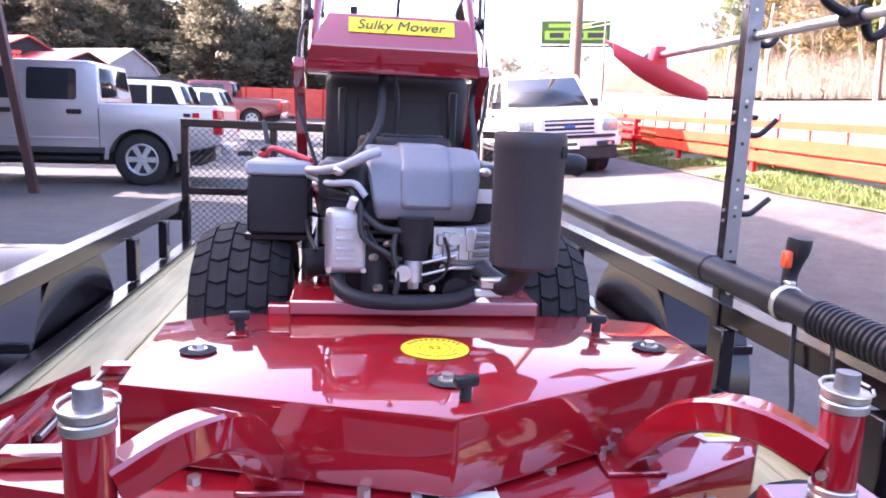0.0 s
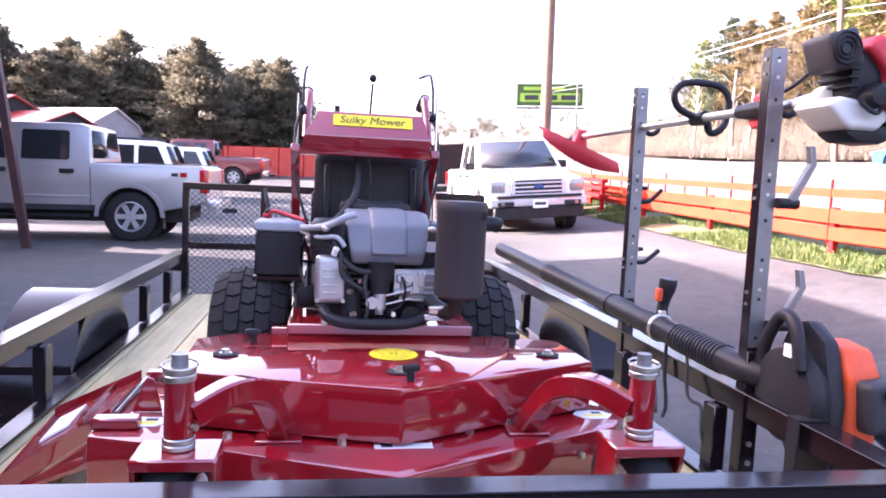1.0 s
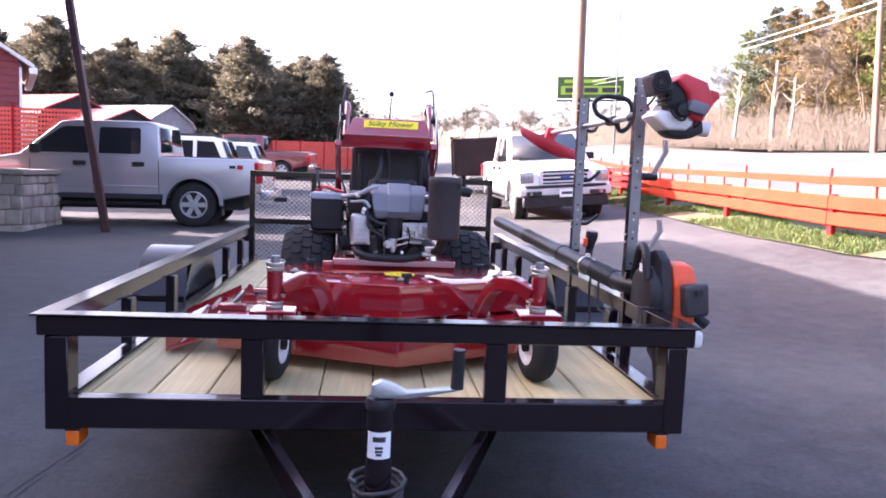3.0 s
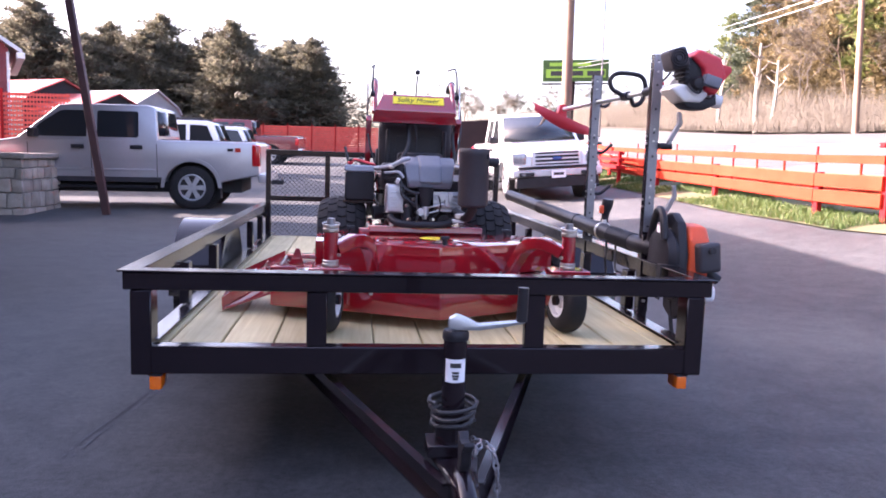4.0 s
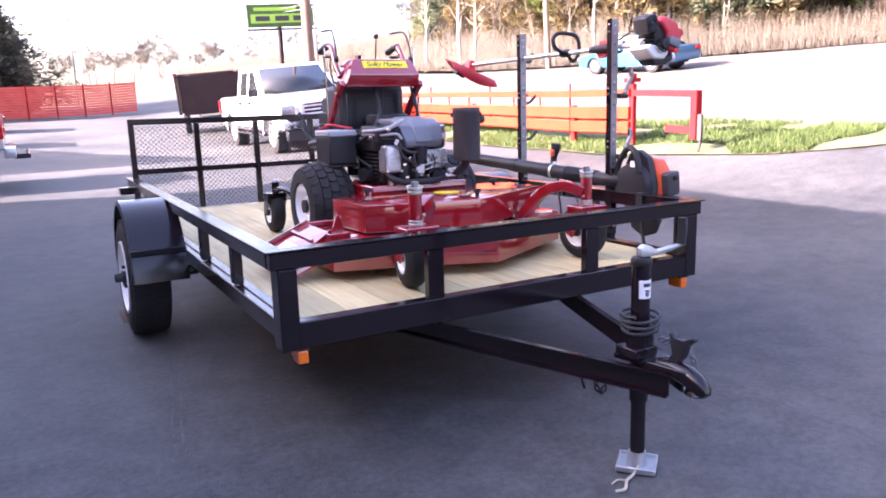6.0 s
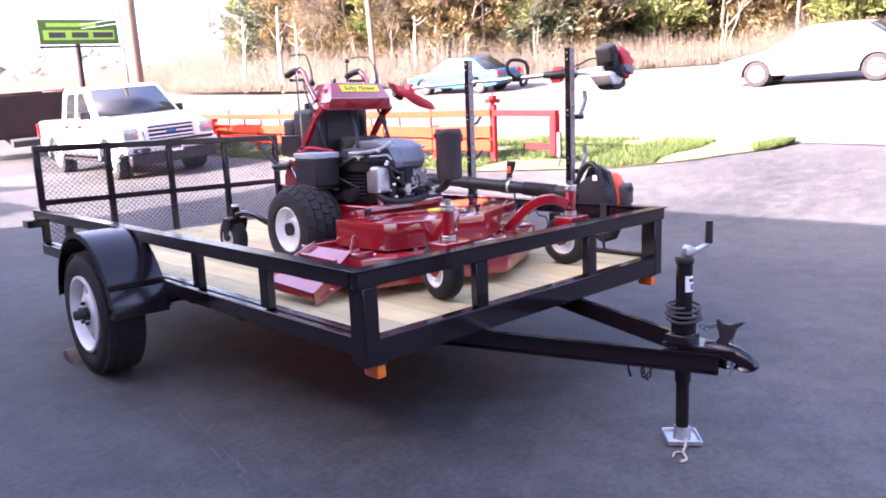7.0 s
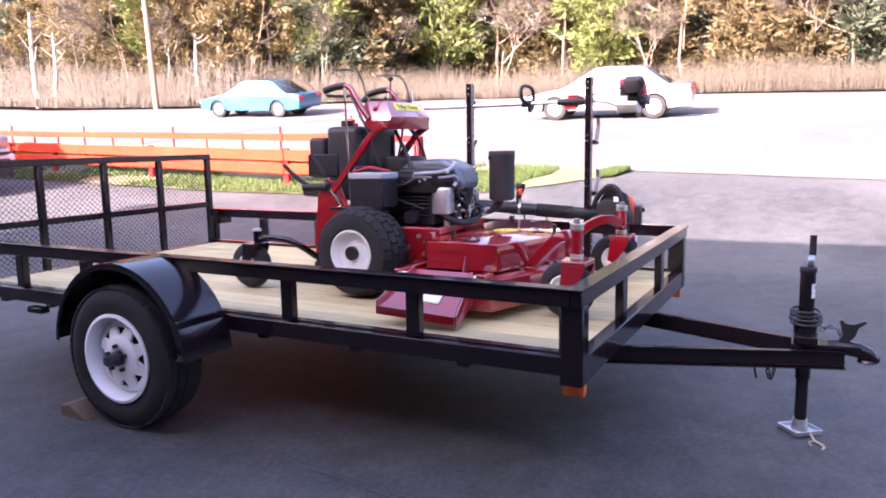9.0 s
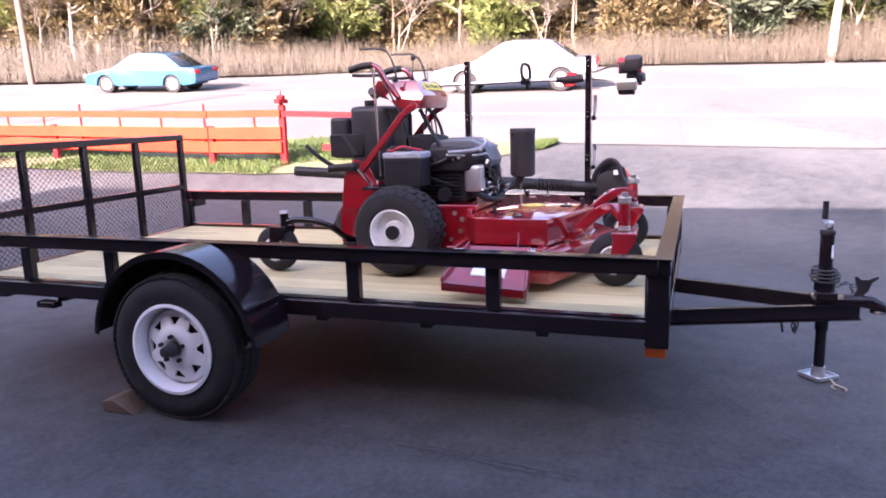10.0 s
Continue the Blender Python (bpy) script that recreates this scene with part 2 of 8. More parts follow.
M_BATTOP = mat("battery_lid", (0.33, 0.35, 0.38), (0.28, 0.3, 0.33), rough=0.5, scale=12)
M_PINE = wood_mat("treated_pine", (0.57, 0.475, 0.25), (0.46, 0.36, 0.18), (0.24, 0.15, 0.075))
M_CHOCK = wood_mat("scrap_wood", (0.13, 0.085, 0.055), (0.085, 0.055, 0.036), (0.04, 0.028, 0.02), scale=2)
M_POLE = wood_mat("pole_wood", (0.2, 0.125, 0.085), (0.13, 0.08, 0.055), (0.07, 0.045, 0.03), axis=2, scale=0.7)
M_ASPHALT = asphalt_mat("asphalt", (0.014, 0.0145, 0.017), (0.098, 0.098, 0.096), crack=0.12, gloss=0.74)
M_ROAD = asphalt_mat("road_concrete", (0.08, 0.074, 0.07), (0.13, 0.12, 0.112), crack=0.25)
M_GRASS = leaf_mat("grass_blades", (0.045, 0.09, 0.018), (0.1, 0.135, 0.032), 0.0, 0.35)
M_TURF = mat("turf_soil", (0.06, 0.08, 0.025), (0.15, 0.13, 0.065), rough=0.95, scale=1.6, bump=0.4)
M_DRY = mat("dry_ground", (0.105, 0.082, 0.055), (0.07, 0.054, 0.034), rough=0.95, scale=0.5, bump=0.4)
M_FENCE = mat("orange_paint", (0.42, 0.036, 0.012), (0.35, 0.028, 0.009), rough=0.7, scale=3, per_object=0.08, spec=0.15)
M_FENCERED = mat("red_fence_paint", (0.36, 0.016, 0.016), (0.28, 0.012, 0.012), rough=0.7, scale=3, spec=0.12)
M_BRIGHT = mat("bright_trim", (0.62, 0.62, 0.64), (0.52, 0.52, 0.54), rough=0.4, metal=0.35, scale=6)
M_SILVER = mat("silver_car_paint", (0.42, 0.41, 0.425), (0.38, 0.37, 0.385), rough=0.28, metal=0.55, scale=1.2, coat=0.8)
M_WHITECAR = mat("white_car_paint", (0.8, 0.8, 0.8), (0.78, 0.78, 0.78), rough=0.2, scale=1.2, coat=0.8)
M_PALECAR = mat("pale_silver_car_paint", (0.27, 0.27, 0.28), (0.23, 0.23, 0.24), rough=0.3, metal=0.4, scale=1.2, coat=0.6)
M_DKRED = mat("dark_red_car_paint", (0.16, 0.012, 0.018), (0.14, 0.01, 0.014), rough=0.22, scale=1.2, coat=0.8)
M_BLUECAR = mat("blue_car_paint", (0.02, 0.13, 0.27), (0.018, 0.115, 0.24), rough=0.22, metal=0.3, scale=1.2, coat=0.8)
M_GLASS = glass_mat("car_glass")
M_TAIL = mat("red_lens", (0.5, 0.01, 0.012), (0.42, 0.008, 0.01), rough=0.12, scale=20, coat=0.6)
M_LAMP = mat("lamp_lens", (0.34, 0.34, 0.36), (0.2, 0.2, 0.22), rough=0.12, metal=0.4, scale=22, coat=0.8)
M_BLUEBADGE = mat("blue_badge", (0.03, 0.07, 0.22), (0.025, 0.06, 0.2), rough=0.2, scale=9)
M_STONE = mat("field_stone", (0.42, 0.37, 0.31), (0.24, 0.205, 0.17), rough=0.85, scale=5, bump=0.5, per_object=0.28)
M_MORTAR = mat("mortar", (0.3, 0.28, 0.25), (0.24, 0.22, 0.2), rough=0.95, scale=18, bump=0.4)
M_CAP = mat("stone_cap", (0.3, 0.26, 0.22), (0.22, 0.19, 0.16), rough=0.8, scale=7, bump=0.3)
M_BARN = mat("barn_red_siding", (0.2, 0.028, 0.03), (0.15, 0.02, 0.022), rough=0.5, scale=2, per_object=0.06)
M_ROOF = mat("metal_roofing", (0.62, 0.62, 0.62), (0.5, 0.5, 0.5), rough=0.35, metal=0.3, scale=2)
M_ROOFRED = mat("red_roofing", (0.4, 0.06, 0.05), (0.32, 0.045, 0.04), rough=0.42, scale=2)
M_SHED = mat("grey_shed_panel", (0.32, 0.33, 0.33), (0.24, 0.25, 0.25), rough=0.6, scale=2)
M_INSIDE = mat("dark_interior", (0.03, 0.03, 0.032), (0.02, 0.02, 0.02), rough=0.9)
M_MESHNET = mat("orange_net", (0.72, 0.1, 0.06), (0.6, 0.07, 0.045), rough=0.6, scale=3)
M_BARK = mat("bark", (0.16, 0.12, 0.09), (0.09, 0.068, 0.05), rough=0.95, scale=4, bump=0.5, stretch=(1, 1, 0.25))
M_PALEBARK = mat("pale_bark", (0.2, 0.172, 0.145), (0.125, 0.107, 0.087), rough=0.9, scale=4, bump=0.4, stretch=(1, 1, 0.3))
M_CEDAR = leaf_mat("cedar_needles", (0.105, 0.098, 0.07), (0.155, 0.15, 0.1), 0.25, 0.5)
M_RUSTCEDAR = leaf_mat("winter_cedar_needles", (0.085, 0.066, 0.03), (0.19, 0.145, 0.066), 0.3, 0.4)
M_GREENPINE = leaf_mat("pine_needles", (0.06, 0.085, 0.024), (0.17, 0.19, 0.055), 0.3, 0.4)
M_BRUSH = leaf_mat("dry_brush", (0.034, 0.026, 0.018), (0.06, 0.047, 0.033), 0.12, 0.2)
M_TWIG = leaf_mat("bare_twigs", (0.046, 0.037, 0.025), (0.082, 0.067, 0.046), 0.15, 0.1)
M_DARKPINE = leaf_mat("dark_pine_needles", (0.035, 0.05, 0.03), (0.09, 0.105, 0.062), 0.25, 0.35)
M_WHITEBARK = mat("white_bark", (0.36, 0.33, 0.29), (0.2, 0.178, 0.15), rough=0.85, scale=3, bump=0.3, stretch=(1, 1, 0.4))
M_SIGNGREEN = mat("billboard_green", (0.045, 0.1, 0.02), (0.03, 0.07, 0.015), rough=0.6)
M_SIGNLIME = mat("billboard_lime", (0.24, 0.44, 0.05), (0.2, 0.38, 0.04), rough=0.6)
M_BRICK = mat("brick_wall", (0.34, 0.2, 0.15), (0.26, 0.14, 0.1), rough=0.85, scale=6, bump=0.3)
M_DKFRAME = mat("dark_box_paint", (0.02, 0.014, 0.015), (0.035, 0.022, 0.022), rough=0.75, scale=2, spec=0.2)
M_SCUFF = mat("scuffed_asphalt", (0.105, 0.105, 0.11), (0.05, 0.05, 0.055), rough=0.85, scale=9, bump=0.4)
M_TWINE = mat("twine", (0.5, 0.44, 0.34), (0.36, 0.31, 0.23), rough=0.9, scale=60)


# ---- mesh helpers ----
ROOT = {}


def thing(name, at=(0, 0, 0), label="", category="", group="", kind=""):
    """An Empty at the base of a thing; its parts are written in world coordinates."""
    ob = new(name)
    ob.empty_display_size = 0.1
    ob.location = at
    ROOT[ob.name] = Vector(at)
    return tagged(ob, label, category, group, kind)


def part(name, bm, material, parent=None, label="", flat=False):
    """Link a bmesh as one mesh object, under a thing or a part."""
    me = bpy.data.meshes.new(name)
    if parent is not None:
        at = ROOT[parent.name]
        bm.transform(Matrix.Translation(-at))
    bmesh.ops.recalc_face_normals(bm, faces=bm.faces[:])
    bm.to_mesh(me)
    bm.free()
    me.materials.append(material)
    if not flat:
        me.polygons.foreach_set("use_smooth", [True] * len(me.polygons))
        me.set_sharp_from_angle(angle=radians(38))
    ob = new(name, me)
    if parent is not None:
        ob.parent = parent
        ROOT[ob.name] = ROOT[parent.name]
    if label:
        ob["label"] = label
    return ob


def mesh_ob(name, verts, faces, material, smooth=False):
    me = bpy.data.meshes.new(name)
    me.from_pydata([tuple(v) for v in verts], [], [tuple(f) for f in faces])
    me.materials.append(material)
    if smooth:
        me.polygons.foreach_set("use_smooth", [True] * len(me.polygons))
    return new(name, me)


def B():
    return bmesh.new()


def box(bm, x0, x1, y0, y1, z0, z1, bev=0.0, m=None, seg=1):
    r = bmesh.ops.create_cube(bm, size=1.0)
    vs = r["verts"]
    for v in vs:
        v.co = Vector(((x0 + x1) / 2 + v.co.x * (x1 - x0), (y0 + y1) / 2 + v.co.y * (y1 - y0), (z0 + z1) / 2 + v.co.z * (z1 - z0)))
    if bev:
        es = list({e for v in vs for e in v.link_edges})
        r2 = bmesh.ops.bevel(bm, geom=es, offset=bev, segments=seg, affect="EDGES", profile=0.6)
        vs = list({v for f in r2["faces"] for v in f.verts} | {v for v in vs if v.is_valid})
    if m is not None:
        bmesh.ops.transform(bm, matrix=m, verts=[v for v in vs if v.is_valid])
    return bm


def frame_of(d):
    d = Vector(d).normalized()
    up = Vector((0, 0, 1)) if abs(d.z) < 0.95 else Vector((1, 0, 0))
    a = d.cross(up).normalized()
    return a, a.cross(d).normalized(), d


def rings(bm, pts, radii, n=12, caps=True, closed=False):
    """A tube through pts with a radius at each."""
    pts = [Vector(p) for p in pts]
    loops, prev = [], None
    for i, p in enumerate(pts):
        d = (pts[min(i + 1, len(pts) - 1)] - pts[max(i - 1, 0)])
        if d.length < 1e-9:
            d = Vector((0, 0, 1))
        d.normalize()
        if prev is None:
            a = frame_of(d)[0]
            b = d.cross(a)
        else:
            a = (prev - d * prev.dot(d))
            a = a.normalized() if a.length > 1e-6 else frame_of(d)[0]
            b = d.cross(a)
        prev = a
        r = radii[i] if hasattr(radii, "__len__") else radii
        loops.append([bm.verts.new(p + (a * math.cos(k * 2 * math.pi / n) + b * math.sin(k * 2 * math.pi / n)) * r) for k in range(n)])
    for u, v in zip(loops, loops[1:]):
        for k in range(n):
            bm.faces.new((u[k], u[(k + 1) % n], v[(k + 1) % n], v[k]))
    if caps:
        bm.faces.new(loops[0][::-1])
        bm.faces.new(loops[-1])
    return bm


def cyl(bm, p0, p1, r, r2=None, n=16):
    return rings(bm, [p0, p1], [r, r if r2 is None else r2], n)


def smooth_path(pts, k=6):
    """Points of a soft curve through pts."""
    pts = [Vector(p) for p in pts]
    if len(pts) < 3:
        return pts
    ext = [pts[0] * 2 - pts[1]] + pts + [pts[-1] * 2 - pts[-2]]
    out = []
    for i in range(1, len(ext) - 2):
        a, b, c, d = ext[i - 1:i + 3]
        for j in range(k):
            t = j / k
            out.append(0.5 * ((2 * b) + (c - a) * t + (2 * a - 5 * b + 4 * c - d) * t * t + (3 * b - a - 3 * c + d) * t ** 3))
    return out + [pts[-1]]


def tube(bm, pts, r, n=10, k=6):
    return rings(bm, smooth_path(pts, k), r, n)


def lathe(bm, prof, at, axis, n=32, closed=False):
    """Turn a profile of (radius, height) round an axis."""
    a, b, d = frame_of(axis)
    at = Vector(at)
    loops = [[bm.verts.new(at + d * h + (a * math.cos(k * 2 * math.pi / n) + b * math.sin(k * 2 * math.pi / n)) * max(r, 1e-4)) for k in range(n)] for r, h in prof]
    pairs = list(zip(loops, loops[1:])) + ([(loops[-1], loops[0])] if closed else [])
    for u, v in pairs:
        for k in range(n):
            bm.faces.new((u[k], u[(k + 1) % n], v[(k + 1) % n], v[k]))
    return bm


def prism(bm, poly, axis, a, b, bev=0.0, seg=1):
    """Extrude a polygon along an axis. poly holds the two other coordinates, in order."""
    def place(p, h):
        return {"x": (h, p[0], p[1]), "y": (p[0], h, p[1]), "z": (p[0], p[1], h)}[axis]
    lo = [bm.verts.new(place(p, a)) for p in poly]
    hi = [bm.verts.new(place(p, b)) for p in poly]
    fs = [bm.faces.new(lo), bm.faces.new(hi[::-1])]
    n = len(poly)
    for i in range(n):
        fs.append(bm.faces.new((lo[i], hi[i], hi[(i + 1) % n], lo[(i + 1) % n])))
    bmesh.ops.recalc_face_normals(bm, faces=fs)
    if bev:
        es = [e for e in {e for f in fs for e in f.edges} if len(e.link_faces) == 2 and e.calc_face_angle(0) > 0.5]
        bmesh.ops.bevel(bm, geom=es, offset=bev, segments=seg, affect="EDGES", profile=0.6)
    return bm


def ball(bm, c, r, sx=1, sy=1, sz=1, n=14):
    r0 = bmesh.ops.create_uvsphere(bm, u_segments=n, v_segments=max(6, n // 2 + 1), radius=r)
    for v in r0["verts"]:
        v.co = Vector((c[0] + v.co.x * sx, c[1] + v.co.y * sy, c[2] + v.co.z * sz))
    return bm


def one(name, fn, material, parent, label="", **kw):
    bm = B()
    fn(bm)
    return part(name, bm, material, parent, label, **kw)


def boxp(name, parent, material, dims, bev=0.004, label="", m=None, seg=1):
    return part(name, box(B(), *dims, bev, m, seg), material, parent, label)


def cylp(name, parent, material, p0, p1, r, r2=None, n=18, label=""):
    return part(name, cyl(B(), p0, p1, r, r2, n), material, parent, label)


def tubep(name, parent, material, pts, r, n=10, label="", k=6):
    return part(name, tube(B(), pts, r, n, k), material, parent, label)


def turn(p, rx=0, ry=0, rz=0):
    """A turn in degrees about the point p."""
    return Matrix.Translation(p) @ pose(0, 0, 0, rx, ry, rz) @ Matrix.Translation(-Vector(p))


def writing(text, size, m, material, parent, name="lettering", depth=0.0006):
    cu = bpy.data.curves.new(name, "FONT")
    cu.body, cu.size, cu.align_x, cu.align_y, cu.extrude = text, size, "CENTER", "CENTER", depth
    tmp = new(name, cu)
    me = bpy.data.meshes.new_from_object(tmp)
    bpy.data.objects.remove(tmp)
    me.materials.append(material)
    me.transform(Matrix.Translation(-ROOT[parent.name]) @ m)
    ob = new(name, me)
    ob.parent = parent
    ROOT[ob.name] = ROOT[parent.name]
    return ob


# ---- ground ----
def ground_z(x, y):
    """The lot is level round the trailer and rises gently to the back and to the road."""
    d = 0.017 * x + 0.0174 * y
    s = min(1.0, max(0.0, (math.hypot(x, y - 1.5) - 3) / 5))
    s = s * s * (3 - 2 * s)
    u = max(0.0, x - 0.5)
    h = 0.0097 * u * u if u < 7.0 else 0.475 + 0.1 * (min(u, 29.5) - 7.0)
    return max(-2.0, d * s) + h * s + 0.03 * min(120.0, max(0.0, y - 18))


def sheet(name, ys, xl, xr, nx, dz, material, label, category, skirt=0.0, amp=0.0):
    verts, faces = [], []
    for y in ys:
        a, b = xl(y), xr(y)
        for i in range(nx + 1):
            x = a + (b - a) * i / nx
            low = -0.9 if name == "ground" and -43 < x < 31 and -39 < y < 52 else 0.0
            verts.append((x, y, ground_z(x, y) + dz + low + amp * noise.noise((x * 0.7, y * 0.7, 3.0))))
    w = nx + 1
    for j in range(len(ys) - 1):
        for i in range(nx):
            faces.append((j * w + i, j * w + i + 1, (j + 1) * w + i + 1, (j + 1) * w + i))
    ob = mesh_ob(name, verts, faces, material, smooth=True)
    return tagged(ob, label, category, kind="structure")


def spread(a, b, n):
    return [a + (b - a) * i / n for i in range(n + 1)]


def lerp_table(rows):
    def f(y):
        if y <= rows[0][0]:
            return rows[0][1]
        for (a, u), (b, v) in zip(rows, rows[1:]):
            if y <= b:
                return u + (v - u) * (y - a) / (b - a)
        return rows[-1][1]
    return f


YS = spread(-300, -40, 8) + spread(-38, 70, 108) + spread(80, 700, 20)
sheet("ground", YS, lambda y: -400, lambda y: 500, 220, -0.06, M_DRY, "dry brown ground with winter grass beyond the road", "ground", amp=0.03)
lot_edge = lerp_table([(-60, 9.2), (-1.3, 8.3), (2.1, 8.5), (2.25, 7.84), (3.0, 7.2), (3.9, 6.63), (5.15, 6.15), (6.2, 5.75), (8.4, 5.62), (13, 5.9), (16.5, 6.0), (40, 7.4), (60, 8.5)])
road_near = lerp_table([(-300, 11.0), (-20, 8.3), (-1.3, 8.1), (2.1, 8.4), (6.4, 8.7), (25, 9.4), (60, 10.5), (200, 25)])
road_far = lerp_table([(-300, 34), (-6, 25.0), (4, 26.8), (16, 27.2), (21, 25.2), (26, 21.8), (33, 19.6), (60, 20.5), (200, 37)])
sheet("pavement", spread(-40, 2.05, 40) + spread(2.1, 8, 60) + spread(8.5, 52, 60), lambda y: -45, lot_edge, 60, 0.0, M_ASPHALT, "worn dark asphalt parking lot with fine cracks", "pavement")
sheet("verge", spread(2.1, 10, 66) + spread(10.5, 60, 50), lambda y: lot_edge(y), lambda y: road_near(y), 14, 0.016, M_TURF, "patchy green grass verge between lot and road", "grass", amp=0.012)
sheet("road", spread(-300, -30, 20) + spread(-28, 60, 60) + spread(65, 400, 40), road_near, road_far, 24, 0.012, M_ROAD, "wide sunlit pale concrete highway", "road")


def stripe(name, off, w):
    verts, faces = [], []
    ys = spread(-60, 90, 120)
    for y in ys:
        for s in (-w / 2, w / 2):
            x = road_near(y) + off * (road_far(y) - road_near(y)) + s
            verts.append((x, y, ground_z(x, y) + 0.022))
    for j in range(len(ys) - 1):
        faces.append((2 * j, 2 * j + 1, 2 * j + 3, 2 * j + 2))
    tagged(mesh_ob(name, verts, faces, M_PAPER), "faded white painted line on the highway", "road line", kind="structure")


stripe("road_line", 0.2, 0.12)
stripe("road_line", 0.52, 0.14)


# ---- the utility trailer ----
T = thing("utility_trailer", (0, 1.8, 0), "black single-axle steel utility trailer with pine deck and mesh gate", "trailer")
RT = 0.755                                   # top of the rails
DK = 0.49                                    # top of the deck boards


boxp("top_rail", T, M_BLACK, (-1.015, 1.015, 0.008, 0.052, RT - 0.066, RT - 0.006), 0.004)
boxp("rail_flange", T, M_BLACK, (-1.03, 1.03, 0.0, 0.066, RT - 0.006, RT), 0.0015)
for s in (-1, 1):
    boxp("top_rail", T, M_BLACK, (min(s * 1.018, s * 0.974), max(s * 1.018, s * 0.974), 0.053, 3.72, RT - 0.066, RT - 0.006), 0.004)
    boxp("rail_flange", T, M_BLACK, (min(s * 1.03, s * 0.962), max(s * 1.03, s * 0.962), 0.067, 3.73, RT - 0.006, RT), 0.0015)
    # lower side channel
    boxp("frame_rail", T, M_BLACK, (min(s * 0.99, s * 0.94), max(s * 0.99, s * 0.94), 0.071, 3.70, 0.434, 0.505), 0.004)
    boxp("frame_rail_lip", T, M_BLACK, (min(s * 0.955, s * 0.915), max(s * 0.955, s * 0.915), 0.072, 3.69, 0.5055, 0.511), 0.0015)
boxp("frame_rail", T, M_BLACK, (-0.99, 0.99, 0.012, 0.07, 0.405, 0.5), 0.004)
boxp("frame_rail", T, M_BLACK, (-0.938, 0.938, 3.64, 3.70, 0.405, 0.47), 0.004)
for x, w in ((-0.955, 0.05), (-0.388, 0.068), (0.369, 0.07), (0.952, 0.055)):
    boxp("post", T, M_BLACK, (x - w / 2, x + w / 2, 0.014, 0.05, 0.5005, RT - 0.067), 0.003)
for s in (-1, 1):
    for y, w in ((0.075, 0.05), (0.69, 0.06), (1.31, 0.06), (2.62, 0.06), (3.15, 0.06), (3.66, 0.06)):
        boxp("post", T, M_BLACK, (min(s * 0.985, s * 0.945), max(s * 0.985, s * 0.945), y - w / 2, y + w / 2, 0.5115, RT - 0.067), 0.003)
# cross members under the deck
for y in (0.5, 1.0, 1.5, 2.0, 2.5, 3.0, 3.4):
    boxp("cross_member", T, M_BLACK, (-0.938, 0.938, y - 0.025, y + 0.025, 0.40, 0.452), 0.003)
# tongue
for s in (-1, 1):
    bm = B()
    a, b = Vector((s * 0.47, 0.45, 0.345)), Vector((s * 0.03, -0.80, 0.345))
    d = (b - a)
    m = Matrix.Translation((a + b) / 2) @ d.to_track_quat("Y", "Z").to_matrix().to_4x4()
    prism(bm, [(-0.004, -0.038), (0.022, -0.038), (0.022, -0.032), (0.004, -0.032), (0.004, 0.032), (0.022, 0.032), (0.022, 0.038), (-0.004, 0.038)] if s < 0 else [(0.004, -0.038), (-0.022, -0.038), (-0.022, -0.032), (-0.004, -0.032), (-0.004, 0.032), (-0.022, 0.032), (-0.022, 0.038), (0.004, 0.038)], "y", -d.length / 2, d.length / 2)
    bm.transform(m)
    part("tongue_rail", bm, M_BLACK, T)
# coupler
bm = B()
prism(bm, [(-0.075, -0.60), (0.075, -0.60), (0.036, -0.80), (0.03, -0.86), (-0.03, -0.86), (-0.036, -0.80)], "z", 0.384, 0.402, 0.003)
rings(bm, [(0, -0.74, 0.385), (0, -0.80, 0.388), (0, -0.85, 0.382), (0, -0.885, 0.366), (0, -0.905, 0.348), (0, -0.912, 0.336)], [0.03, 0.031, 0.032, 0.032, 0.028, 0.02], 14)
lathe(bm, [(0.012, 0.012), (0.032, 0.01), (0.038, 0.0), (0.035, -0.004), (0.0, -0.004)], (0, -0.882, 0.338), (0, 0, 1), 20)
coupler = part("coupler", bm, M_BLACK, T, "black cast ball coupler")
bm = B()
prism(bm, [(-0.80, 0.40), (-0.835, 0.44), (-0.845, 0.475), (-0.875, 0.50), (-0.868, 0.508), (-0.83, 0.49), (-0.80, 0.49), (-0.785, 0.505), (-0.775, 0.50), (-0.79, 0.44), (-0.765, 0.40)], "x", -0.012, 0.012, 0.002)
part("latch_lever", bm, M_PLASTIC, coupler)
# jack
J = Vector((-0.008, -0.65, 0))
jack = cylp("jack_tube", T, M_BLACK, J + Vector((0, 0, 0.24)), J + Vector((0, 0, 0.705)), 0.03, n=24, label="black tongue jack tube")
cylp("inner_tube", jack, M_BLACK, J + Vector((0, 0, 0.03)), J + Vector((0, 0, 0.245)), 0.0245, n=20)
bm = B()
lathe(bm, [(0.0, 0.02), (0.03, 0.02), (0.034, 0.012), (0.034, 0.0), (0.032, -0.005)], J + Vector((0, 0, 0.70)), (0, 0, 1), 24)
part("cap", bm, M_PLASTIC, jack)
bm = B()
m = Matrix.Translation(J) @ pose(0, 0, 0, 0, 0, 40)
box(bm, -0.062, 0.062, -0.062, 0.062, 0.006, 0.012, 0.002, m)
for k in range(4):
    mm = m @ pose(0, 0, 0, 0, 0, 90 * k)
    box(bm, 0.058, 0.064, -0.062, 0.062, 0.006, 0.024, 0.001, mm)
cyl(bm, J + Vector((0, 0, 0.012)), J + Vector((0, 0, 0.06)), 0.034, 0.028, 20)
part("foot_plate", bm, M_GALV, jack, "galvanised square foot plate")
bm = B()
